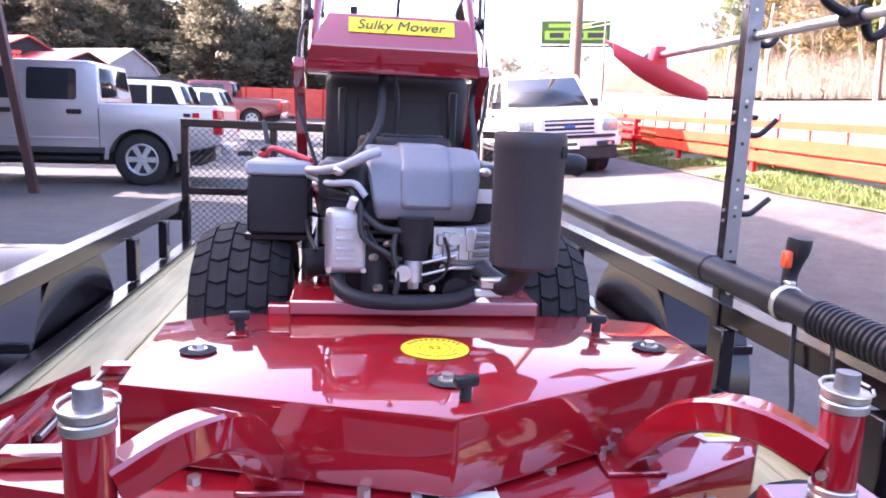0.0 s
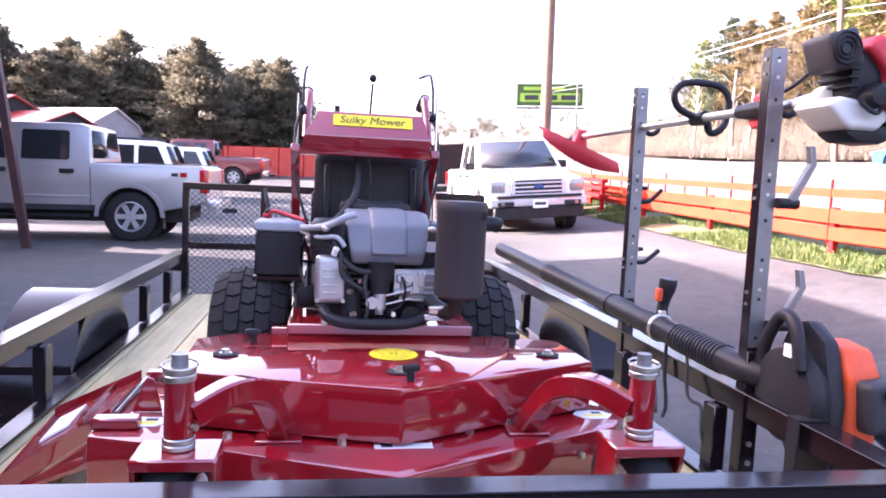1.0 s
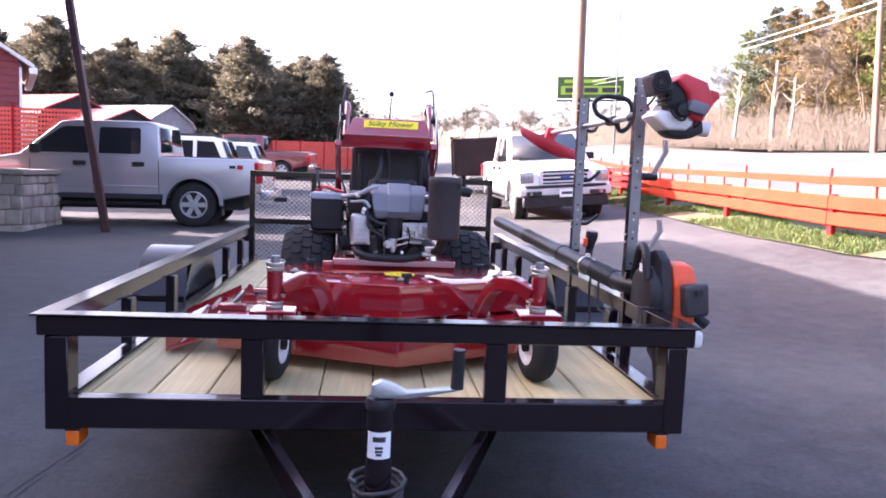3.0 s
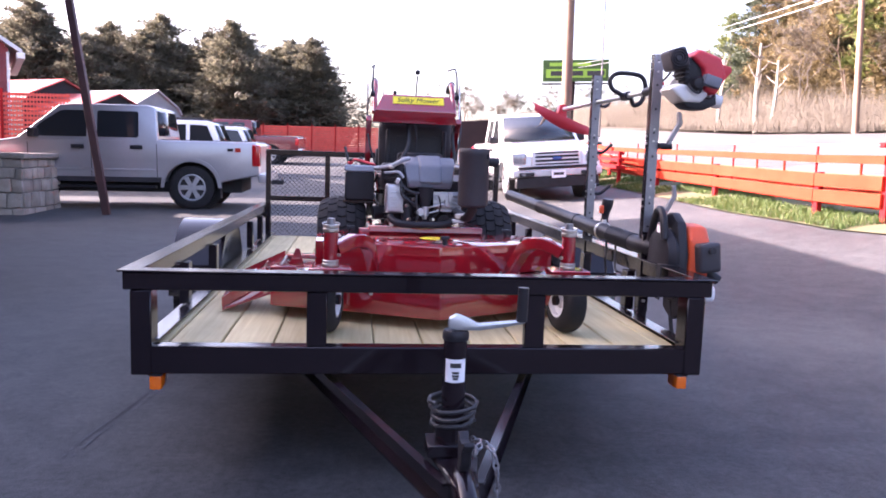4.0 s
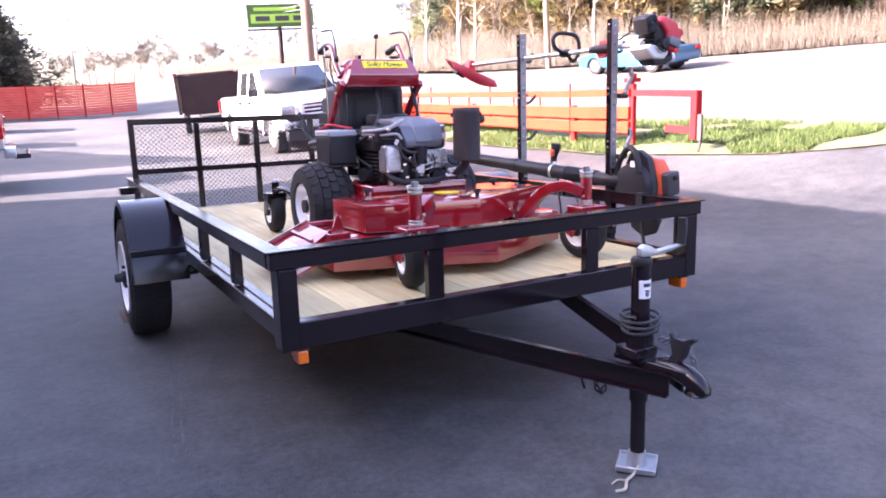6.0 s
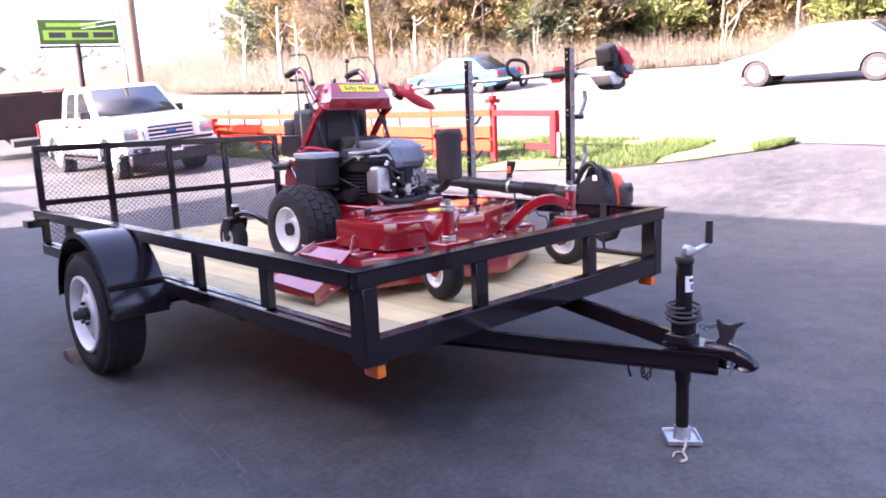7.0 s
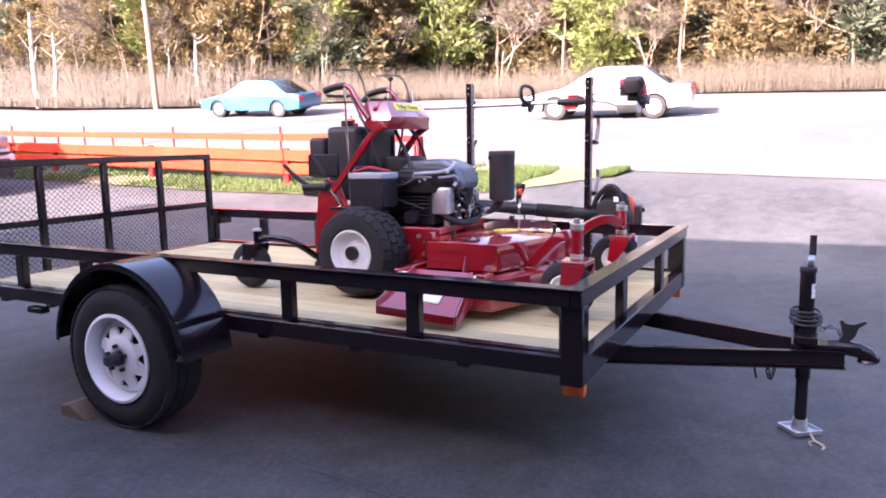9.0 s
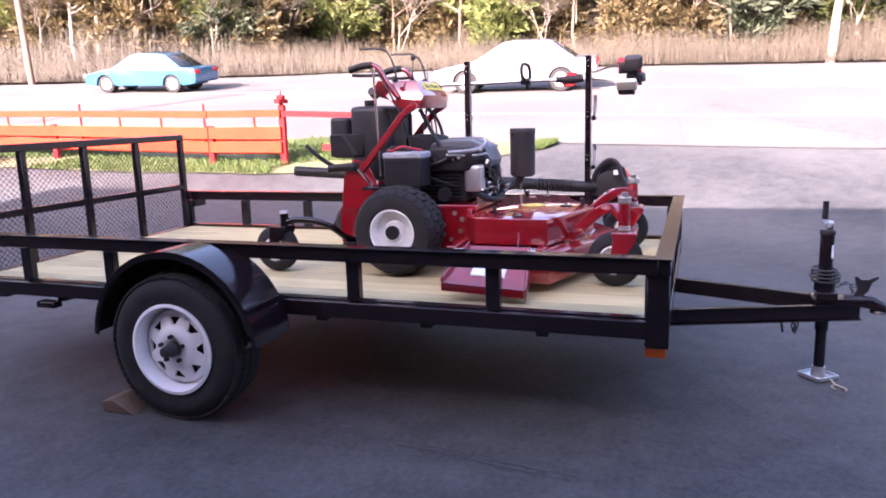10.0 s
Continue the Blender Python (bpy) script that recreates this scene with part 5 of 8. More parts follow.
# muffler / air canister
bm = B()
lathe(bm, [(0.0, -0.004), (0.055, -0.004), (0.067, 0.004), (0.0685, 0.012), (0.0685, 0.226), (0.0705, 0.230), (0.0705, 0.252), (0.067, 0.260), (0.0, 0.262)], (0.266, 0.85, 0.944), (0, 0, 1), 40)
can = part("air_canister", bm, M_DGREY, MW, "dark grey cylindrical air cleaner canister")
for k in range(2):
    a = radians(140 + k * 180)
    c = Vector((0.265 + math.cos(a) * 0.0715, 0.85 + math.sin(a) * 0.0715, 1.162))
    boxp("latch", can, M_PLASTIC, (c.x - 0.006, c.x + 0.006, c.y - 0.006, c.y + 0.006, 1.158, 1.180), 0.002)
tubep("inlet", can, M_PLASTIC, [(0.325, 0.86, 1.145), (0.36, 0.87, 1.145), (0.375, 0.875, 1.14)], 0.021, 14)
tubep("outlet_hose", can, M_RUBBER, [(0.265, 0.86, 0.945), (0.265, 0.875, 0.915), (0.245, 0.92, 0.885), (0.2, 0.97, 0.91)], 0.022, 12)
boxp("warning_label", en, M_PAPER, (0.19, 0.222, 0.981, 0.984, 1.05, 1.08), 0.0)
# discharge chute on the left
bm = B()


def slab(bm, q, th):
    """A plate on four corners with a thickness downwards."""
    lo = [bm.verts.new(Vector(p) - Vector((0, 0, th))) for p in q]
    hi = [bm.verts.new(Vector(p)) for p in q]
    bm.faces.new(hi)
    bm.faces.new(lo[::-1])
    for i in range(len(q)):
        k = (i + 1) % len(q)
        bm.faces.new((lo[i], lo[k], hi[k], hi[i]))


A, D, C, E = (-0.575, 0.635, 0.695), (-0.575, 0.91, 0.695), (-0.81, 0.965, 0.575), (-0.795, 0.605, 0.555)
slab(bm, [A, E, C, D], 0.006)
chute = part("discharge_chute", bm, M_RED, MW, "red sloping discharge chute with folded edges")
bm = B()
slab(bm, [(-0.795, 0.602, 0.555), (-0.575, 0.631, 0.70), (-0.575, 0.623, 0.70), (-0.80, 0.594, 0.555)], 0.045)
part("folded_edge", bm, M_RED, chute)
bm = B()
slab(bm, [(-0.575, 0.623, 0.655), (-0.60, 0.612, 0.58), (-0.80, 0.595, 0.51), (-0.795, 0.602, 0.51)], 0.01)
part("folded_edge", bm, M_RED, chute)
bm = B()
slab(bm, [(-0.797, 0.605, 0.556), (-0.803, 0.603, 0.553), (-0.817, 0.967, 0.573), (-0.81, 0.965, 0.576)], 0.035)
part("folded_edge", bm, M_RED, chute)
bm = B()
slab(bm, [(-0.575, 0.905, 0.715), (-0.575, 0.913, 0.715), (-0.81, 0.97, 0.595), (-0.81, 0.962, 0.595)], 0.025)
part("folded_edge", bm, M_RED, chute)
bm = B()
slab(bm, [(-0.640, 0.645, 0.670), (-0.652, 0.645, 0.664), (-0.655, 0.93, 0.669), (-0.643, 0.93, 0.675)], 0.02)
part("folded_edge", bm, M_RED, chute)
bm = B()
slab(bm, [(-0.69, 0.70, 0.636), (-0.755, 0.70, 0.596), (-0.76, 0.85, 0.604), (-0.695, 0.85, 0.640)], 0.006)
part("label", bm, M_PAPER, chute, "white warning label")
cylp("chute_rod", MW, M_STEEL, (-0.575, 0.66, 0.676), (-0.575, 1.0, 0.676), 0.006, n=10)
bm = B()
prism(bm, [(-0.545, 0.669), (-0.475, 0.669), (-0.495, 0.75), (-0.512, 0.755)], "y", 0.69, 0.698, 0.002)
part("chute_bracket", bm, M_RED, MW)
boxp("chute_bracket", MW, M_RED, (-0.60, -0.50, 0.56, 0.60, 0.669, 0.695), 0.004)
# rear casters on their curved black arms
for m, xk in ((-1, -0.39), (1, 0.53)):
    xs = 0.07 - m * -0.25
    tubep("rear_arm", MW, M_BLACK, [(xs, 1.66, 0.63), (xs + m * 0.07, 1.70, 0.655), (xs + m * 0.16, 1.73, 0.72), (xk - m * 0.02, 1.80, 0.755), (xk - m * 0.005, 1.90, 0.765), (xk, 1.97, 0.755)], 0.0175, 12, "curved black tubular caster arm")
    rk = cylp("rear_kingpin", MW, M_BLACK, (xk, 1.99, 0.735), (xk, 1.99, 0.80), 0.022)
    bm = B()
    lathe(bm, [(0.0, 0.014), (0.02, 0.012), (0.023, 0.0)], (xk, 1.99, 0.80), (0, 0, 1), 18)
    part("cap", bm, M_GALV, rk)
    bm = B()
    box(bm, xk - 0.058, xk + 0.058, 1.962, 2.05, 0.70, 0.735, 0.003)
    for x in (xk - 0.058, xk + 0.052):
        prism(bm, [(1.965, 0.70), (2.05, 0.70), (2.058, 0.61), (2.03, 0.595)], "x", x, x + 0.006)
    part("rear_fork", bm, M_BLACK, MW)
    wheel(MW, xk, 2.04, DK + 0.122, 0.122, 0.085, 0.06, small=True)
boxp("sulky_plate", MW, M_BLACK, (-0.26, 0.3, 1.64, 1.72, 0.60, 0.63), 0.004)


# ---- tool rack and tools on the right rail ----
RX = 0.99
rack_label = "tall perforated steel rack upright bolted to the trailer rail"
for y in (0.60, 1.39):
    up = thing("rack_upright", (RX, y, 0.42), rack_label, "tool rack", "uprights of the tool rack")
    bm = B()
    prism(bm, [(RX - 0.021, y - 0.024), (RX + 0.022, y - 0.024), (RX + 0.022, y + 0.01), (RX + 0.0185, y + 0.01), (RX + 0.0185, y - 0.0205), (RX - 0.0175, y - 0.0205), (RX - 0.0175, y + 0.01), (RX - 0.021, y + 0.01)], "z", 0.42, 1.622)
    part("channel", bm, M_BLACK, up)
    # front face coloured paler than the black channel, as the sky lights it
    part("lit_tone_strip", box(B(), RX - 0.0195, RX + 0.0215, y - 0.0262, y - 0.0242, 0.87, 1.62, 0.0005), M_RACKFACE, up, "perforated steel face, its lit grey put into the colour")
    for k in range(8):
        cylp("strut_hole", up, M_INSIDE, (RX, y - 0.0262, 0.895 + k * 0.1), (RX, y - 0.0268, 0.895 + k * 0.1), 0.005, n=12)
    for z in (0.98, 1.01, 1.25, 1.28, 1.56, 1.595):
        cylp("bolt", up, M_STEEL, (RX - 0.0212, y - 0.006, z), (RX - 0.0245, y - 0.006, z), 0.0045, n=8)
    boxp("rail_plate", up, M_BLACK, (RX - 0.022, RX + 0.022, y - 0.034, y - 0.0245, 0.52, 0.86), 0.002)
    for z in (0.57, 0.62, 0.78, 0.83, 1.02, 1.07, 1.26, 1.31, 1.55, 1.59):
        cylp("bolt", up, M_STEEL, (RX - 0.0, y - 0.0245, z), (RX, y - 0.04 if z < 0.9 else y - 0.028, z), 0.007 if z < 0.9 else 0.0045, n=8)
    for z in (0.97, 1.03, 1.28, 1.47):
        boxp("side_clip", up, M_GALV, (RX + 0.0225, RX + 0.03, y - 0.012, y + 0.009, z, z + 0.022), 0.002)
    for z, ln in ((1.0, 0.085), (1.22, 0.075)):
        if y > 1 or z > 1.3:
            tubep("hook", up, M_PLASTIC, [(RX + 0.02, y + 0.0, z), (RX + 0.055, y, z + 0.0), (RX + 0.075, y, z + 0.012), (RX + 0.075 + ln * 0.45, y, z + 0.045)], 0.0085, 8, "black rubber-coated hook")
            tubep("peg", up, M_PLASTIC, [(RX + 0.02, y, z + 0.048), (RX + 0.05, y, z + 0.048)], 0.0075, 8)
    # holder that carries the shaft
    tubep("holder", up, M_PLASTIC, [(RX + 0.022, y, 1.475), (RX + 0.05, y, 1.462), (RX + 0.075, y, 1.475), (RX + 0.085, y, 1.515)], 0.009, 8, "black shaft holder")
up = bpy.data.objects["rack_upright"]
for z in (0.92, 1.23):
    bm = B()
    prism(bm, [(RX + 0.06, z), (RX + 0.115, z + 0.11), (RX + 0.105, z + 0.155), (RX + 0.092, z + 0.155), (RX + 0.098, z + 0.11), (RX + 0.05, z + 0.02)], "y", 0.552, 0.574, 0.002)
    part("bracket_plate", bm, M_RACKFACE, up, "grey bent steel bracket")
    bm = B()
    cyl(bm, (RX + 0.02, 0.563, z + 0.01), (RX + 0.075, 0.563, z + 0.01), 0.014, n=12)
    part("bracket_pivot", bm, M_PLASTIC, up)

# string trimmer lying in the holders
A0, A1 = Vector((1.045, 0.46, 1.488)), Vector((0.965, 2.0, 1.478))
TR = thing("string_trimmer", (1.035, 1.2, 1.47), "grey-shafted string trimmer with red guard resting in the rack", "trimmer")
ax = (A1 - A0).normalized()
cylp("shaft", TR, M_GALV, A0, A1, 0.0125, n=16, label="bare metal shaft")
bm = B()
c = A0 + ax * 0.54
loop = [c + Vector((0, 0, 0.0)) + Vector((sx * 0.10, 0.0, sz)) for sx, sz in ((-0.25, 0.0), (-0.75, 0.03), (-0.9, 0.08), (-0.6, 0.115), (0.0, 0.12), (0.7, 0.105), (0.95, 0.05), (0.8, -0.03), (0.4, -0.055), (0.2, 0.0))]
lo = []
for p in loop:
    d = p - c
    lo.append(c + Vector((d.x * 0.92, d.x * -0.1, d.z * 0.85 + 0.005)))
rings(bm, smooth_path(lo, 5), 0.011, 10)
cyl(bm, c - ax * 0.03, c + ax * 0.03, 0.021, n=14)
part("loop_handle", bm, M_PLASTIC, TR, "black rubber loop handle")
bm = B()
rings(bm, [A0 + ax * 0.17, A0 + ax * 0.19, A0 + ax * 0.29, A0 + ax * 0.34], [0.018, 0.024, 0.022, 0.017], 16)
gr = part("trigger_grip", bm, M_PLASTIC, TR, "black trigger grip")
bm = B()
prism(bm, [(A0.y + 0.21, A0.z - 0.02), (A0.y + 0.31, A0.z - 0.02), (A0.y + 0.29, A0.z - 0.05), (A0.y + 0.23, A0.z - 0.045)], "x", A0.x - 0.012, A0.x + 0.012, 0.004)
box(bm, A0.x - 0.02, A0.x + 0.02, A0.y + 0.21, A0.y + 0.28, A0.z + 0.01, A0.z + 0.04, 0.008)
part("trigger", bm, M_REDMATT, gr, "red trigger")
# powerhead, lying on its side across the rack
bm = B()
rings(bm, [A0 + ax * 0.10, A0 + ax * 0.04, (1.03, 0.445, 1.478), (1.005, 0.40, 1.468), (0.995, 0.36, 1.462)], [0.015, 0.02, 0.03, 0.043, 0.045], 20)
part("clutch_housing", bm, M_WHITE, TR, "white clutch housing")
bm = B()
prism(bm, [(0.93, 1.455), (0.96, 1.475), (1.06, 1.462), (1.09, 1.44), (1.06, 1.405), (0.99, 1.405)], "y", 0.30, 0.425, 0.014, 3)
part("fuel_tank", bm, M_WHITE, TR, "translucent white fuel tank")
bm = B()
prism(bm, [(0.985, 1.404), (1.10, 1.42), (1.125, 1.445), (1.13, 1.40), (1.08, 1.378), (1.02, 1.382)], "y", 0.315, 0.415, 0.01, 2)
part("base_guard", bm, M_PLASTIC, TR)
bm = B()
cyl(bm, (1.11, 0.365, 1.425), (1.165, 0.36, 1.415), 0.03, 0.026, 20)
part("fuel_cap", bm, M_WHITE, TR, "white filler cap")
bm = B()
prism(bm, [(0.985, 1.475), (0.98, 1.57), (1.05, 1.585), (1.075, 1.56), (1.075, 1.47)], "y", 0.30, 0.41, 0.012, 2)
for k in range(4):
    box(bm, 0.972, 1.0, 0.295, 0.40, 1.492 + k * 0.018, 1.499 + k * 0.018, 0.002)
part("cylinder", bm, M_PLASTIC, TR, "black finned engine cylinder")
bm = box(B(), 0.912, 0.984, 0.272, 0.37, 1.525, 1.605, 0.015, turn((0.948, 0.31, 1.565), 0, -18, 0), 3)
mf = part("muffler_cover", bm, M_DGREY, TR, "dark grey square muffler cover")
bm = B()
for k in range(3):
    lathe(bm, [(0.01 + k * 0.01, 0.0), (0.013 + k * 0.01, 0.003), (0.016 + k * 0.01, 0.0)], (0.944, 0.270, 1.566), (0, -1, 0), 20)
part("vent_ring", bm, M_PLASTIC, mf)
bm = B()
prism(bm, [(1.0, 1.575), (1.03, 1.605), (1.12, 1.575), (1.145, 1.50), (1.105, 1.432), (1.06, 1.45), (1.05, 1.53)], "y", 0.28, 0.42, 0.014, 3)
prism(bm, [(1.115, 1.555), (1.165, 1.545), (1.17, 1.525), (1.14, 1.49)], "y", 0.29, 0.40, 0.006, 2)
part("engine_cowl", bm, M_REDMATT, TR, "red plastic engine cowl")
bm = box(B(), 1.045, 1.115, 0.255, 0.30, 1.462, 1.505, 0.01, turn((1.08, 0.28, 1.48), 0, 15, 0), 2)
part("air_box", bm, M_GREY, TR, "grey air filter box")
bm = B()
lathe(bm, [(0.0, 0.02), (0.02, 0.018), (0.028, 0.0), (0.028, -0.02)], (1.03, 0.285, 1.475), (0, -1, 0), 20)
part("carburettor", bm, M_PLASTIC, TR)
bm = B()
tube(bm, [(0.99, 0.285, 1.47), (1.01, 0.275, 1.445), (1.035, 0.278, 1.44), (1.05, 0.285, 1.465)], 0.005, 8)
part("fuel_line", bm, M_PLASTIC, TR)
tubep("throttle_cable", TR, M_PLASTIC, [(1.035, 0.68, 1.51), (1.02, 0.56, 1.525), (1.01, 0.47, 1.55), (1.0, 0.40, 1.55)], 0.005, 8)
# guard and gearbox at the far end
bm = B()
rings(bm, [A1 - ax * 0.05, A1, A1 + ax * 0.04 + Vector((0, 0, -0.02)), A1 + ax * 0.06 + Vector((0, 0, -0.05))], [0.014, 0.019, 0.022, 0.02], 14)
cyl(bm, A1 + ax * 0.05 + Vector((-0.03, 0, -0.02)), A1 + ax * 0.05 + Vector((0.03, 0, -0.05)), 0.03, n=16)
part("gearbox", bm, M_PLASTIC, TR)
bm = B()
n = 14
top, bot = [], []
for k in range(n + 1):
    t = k / n
    x = A1.x - 0.19 + 0.34 * t
    bow = math.sin(math.pi * t)
    z = A1.z + 0.012 - 0.13 * t - 0.015 * bow
    top.append((bm.verts.new((x, A1.y - 0.07 + 0.10 * bow, z + 0.025)), bm.verts.new((x + 0.005, A1.y - 0.13 - 0.02 * bow, z + 0.01 + 0.012 * bow)), bm.verts.new((x, A1.y - 0.16, z - 0.03 - 0.02 * bow))))
for p, q in zip(top, top[1:]):
    bm.faces.new((p[0], p[1], q[1], q[0]))
    bm.faces.new((p[1], p[2], q[2], q[1]))
gd = part("guard", bm, M_REDMATT, TR, "curved red plastic debris guard")
gs = gd.modifiers.new("thick", "SOLIDIFY")
gs.thickness = 0.006
bm = B()
prism(bm, [(A1.x - 0.04, A1.z - 0.06), (A1.x + 0.03, A1.z - 0.075), (A1.x + 0.018, A1.z + 0.03), (A1.x - 0.018, A1.z + 0.03)], "y", A1.y - 0.10, A1.y - 0.045, 0.006, 2)
part("guard_mount", bm, M_REDMATT, TR)

# backpack blower strapped to the rail
BL = thing("backpack_blower", (1.12, 0.42, 0.6), "orange and black backpack blower strapped over the trailer rail", "blower")
bm = B()
prism(bm, [(0.335, 0.62), (0.46, 0.60), (0.53, 0.70), (0.545, 0.86), (0.50, 0.955), (0.44, 0.97), (0.37, 0.93), (0.33, 0.80)], "x", 1.03, 1.072, 0.016, 2)
part("back_frame", bm, M_PLASTIC, BL, "black moulded back frame")
bm = B()
lathe(bm, [(0.0, 0.04), (0.07, 0.038), (0.11, 0.028), (0.122, 0.0), (0.115, -0.02), (0.0, -0.025)], (1.018, 0.45, 0.785), (-1, 0, 0), 32)
fan = part("fan_housing", bm, M_PLASTIC, BL, "round black fan housing")
tubep("carry_handle", BL, M_PLASTIC, [(0.985, 0.38, 0.86), (0.985, 0.41, 0.955), (0.99, 0.47, 0.975), (1.0, 0.54, 0.90), (1.0, 0.56, 0.82)], 0.016, 10)
boxp("maker_tag", BL, M_PAPER, (0.972, 0.976, 0.40, 0.43, 0.885, 0.915), 0.0)
bm = B()
prism(bm, [(0.335, 0.68), (0.335, 0.86), (0.37, 0.915), (0.46, 0.925), (0.51, 0.86), (0.50, 0.68)], "x", 1.074, 1.162, 0.022, 3)
part("cowl", bm, M_ORANGE, BL, "orange engine cowl")
bm = box(B(), 1.095, 1.192, 0.30, 0.40, 0.735, 0.855, 0.016, turn((1.14, 0.36, 0.8), 0, -6, 8), 3)
am = part("air_filter_box", bm, M_DGREY, BL, "dark grey air filter box")
cylp("knob", am, M_PLASTIC, (1.15, 0.305, 0.825), (1.15, 0.285, 0.827), 0.013, n=10)
cylp("exhaust_stub", BL, M_PLASTIC, (1.165, 0.36, 0.735), (1.212, 0.35, 0.70), 0.018, 0.022)
bm = box(B(), 1.09, 1.20, 0.33, 0.47, 0.61, 0.679, 0.022, None, 3)
part("fuel_tank", bm, M_WHITE, BL, "translucent white fuel tank")
# tube lying along the rail
P0 = Vector((0.975, 0.67, 0.812))
d = (Vector((0.835, 2.35, 0.908)) - P0).normalized()
P1 = P0 + d * 1.95
bm = B()
pts, rad = [], []
for k in range(15):
    for o, q in ((0.0, 0.034), (0.004, 0.042), (0.0105, 0.042), (0.0145, 0.034)):
        pts.append(P0 + d * (0.01 + k * 0.0155 + o))
        rad.append(q)
rings(bm, pts, rad, 24)
part("flexible_hose", bm, M_PLASTIC, BL, "ribbed black flexible hose")
bm = B()
tube(bm, [(1.07, 0.50, 0.80), (1.03, 0.53, 0.803), (0.99, 0.59, 0.807), P0, P0 + d * 0.04], 0.037, 20)
part("elbow", bm, M_PLASTIC, BL)
bm = B()
L = (P1 - P0).length
seg = [(0.24, 0.036), (0.30, 0.037), (0.335, 0.039), (0.36, 0.041), (0.40, 0.042), (0.405, 0.038), (0.66, 0.037), (0.665, 0.041), (0.72, 0.041), (0.725, 0.036), (1.25, 0.0355), (1.255, 0.039), (1.30, 0.039), (1.305, 0.035), (L, 0.035)]
rings(bm, [P0 + d * s for s, r in seg], [r for s, r in seg], 24)
bt = part("blower_tube", bm, M_PLASTIC, BL, "long black blower tube")
bm = B()
lathe(bm, [(0.041, -0.008), (0.0445, -0.006), (0.0445, 0.006), (0.041, 0.008)], P0 + d * 0.345, d, 24)
box(bm, 0.94, 0.96, 1.005, 1.03, 0.868, 0.886, 0.003)
part("hose_clamp", bm, M_STEEL, bt, "bright hose clamp")
g0 = P0 + d * 0.36
bm = B()
rings(bm, smooth_path([g0 + Vector((0.01, 0, 0.03)), g0 + Vector((0.015, 0.005, 0.07)), g0 + Vector((0.018, -0.005, 0.115)), g0 + Vector((0.02, -0.01, 0.155))], 4), [0.019, 0.019, 0.018, 0.018, 0.018, 0.019, 0.02, 0.022, 0.025, 0.027, 0.028, 0.028, 0.026], 14)
gp = part("pistol_grip", bm, M_PLASTIC, bt, "black pistol grip")
boxp("switch", gp, M_ORANGE, (g0.x - 0.022, g0.x - 0.004, g0.y - 0.03, g0.y - 0.005, g0.z + 0.085, g0.z + 0.125), 0.004, "orange trigger")
# straps and dangling cords
bm = B()
box(bm, 0.955, 0.96, 0.33, 0.37, 0.62, 0.76, 0.001)
box(bm, 0.955, 1.04, 0.33, 0.37, 0.7565, 0.7615, 0.001)
box(bm, 1.035, 1.04, 0.33, 0.37, 0.60, 0.756, 0.001)
part("strap", bm, M_PLASTIC, BL, "black webbing strap over the rail")
bm = B()
prism(bm, [(0.30, 0.62), (0.37, 0.72), (0.52, 0.74), (0.50, 0.56), (0.42, 0.52), (0.33, 0.55)], "x", 1.048, 1.075, 0.008)
part("harness_pad", bm, M_PLASTIC, BL, "black padded harness")
tubep("cord", BL, M_RUBBER, [(0.965, 1.0, 0.80), (0.955, 0.98, 0.70), (0.962, 0.97, 0.60), (0.95, 0.965, 0.56)], 0.006, 8)
tubep("cord", BL, M_RUBBER, [(0.955, 0.85, 0.79), (0.94, 0.80, 0.68), (0.955, 0.75, 0.66), (0.945, 0.72, 0.60), (0.955, 0.70, 0.54)], 0.005, 8)
tubep("cord", BL, M_RUBBER, [(1.05, 0.42, 0.60), (1.05, 0.41, 0.52), (1.06, 0.40, 0.44)], 0.009, 8)


# ---- vehicles ----
def veh_wheel(parent, x, y, z, r, w, s, rim_mat, rim_r):
    o = Vector((x, y, z))
    bm = B()
    lathe(bm, [(rim_r, -w), (r - 0.05, -w), (r - 0.01, -w + 0.02), (r, -w + 0.05), (r, -0.05), (r - 0.01, -0.02), (r - 0.05, 0.0), (rim_r, -0.008)], o, (0, s, 0), 36)
    wl = part("wheel", bm, M_TYRE, parent)
    bm = B()
    lathe(bm, [(rim_r + 0.005, -0.01), (rim_r - 0.015, -0.012), (rim_r - 0.03, -0.05), (rim_r - 0.035, -0.09), (0.0, -0.09)], o, (0, s, 0), 32)
    part("rim_well", bm, M_DGREY, wl)
    bm = B()
    lathe(bm, [(0.075, -0.035), (0.06, -0.015), (0.0, -0.012)], o, (0, s, 0), 20)
    lathe(bm, [(rim_r + 0.006, -0.006), (rim_r - 0.01, -0.003), (rim_r - 0.025, -0.02)], o, (0, s, 0), 32)
    a, b, dd = frame_of((0, s, 0))
    for k in range(6):
        t = 2 * math.pi * k / 6
        q = []
        for rr, ww, h in ((0.05, 0.035, -0.02), (rim_r - 0.012, 0.045, -0.02)):
            for sg in (-1, 1):
                u = a * math.cos(t) + b * math.sin(t)
                v = -a * math.sin(t) + b * math.cos(t)
                q.append(o + u * rr + v * ww * sg + dd * h)
        vs = [bm.verts.new(p) for p in (q[0], q[1], q[3], q[2])]
        bm.faces.new(vs)
    part("rim", bm, rim_mat, wl, "spoked bright wheel rim")


def arch(cx, r, z, n=10):
    return [(cx + r * math.cos(math.pi * k / n), z + r * math.sin(math.pi * k / n)) for k in range(n + 1)]


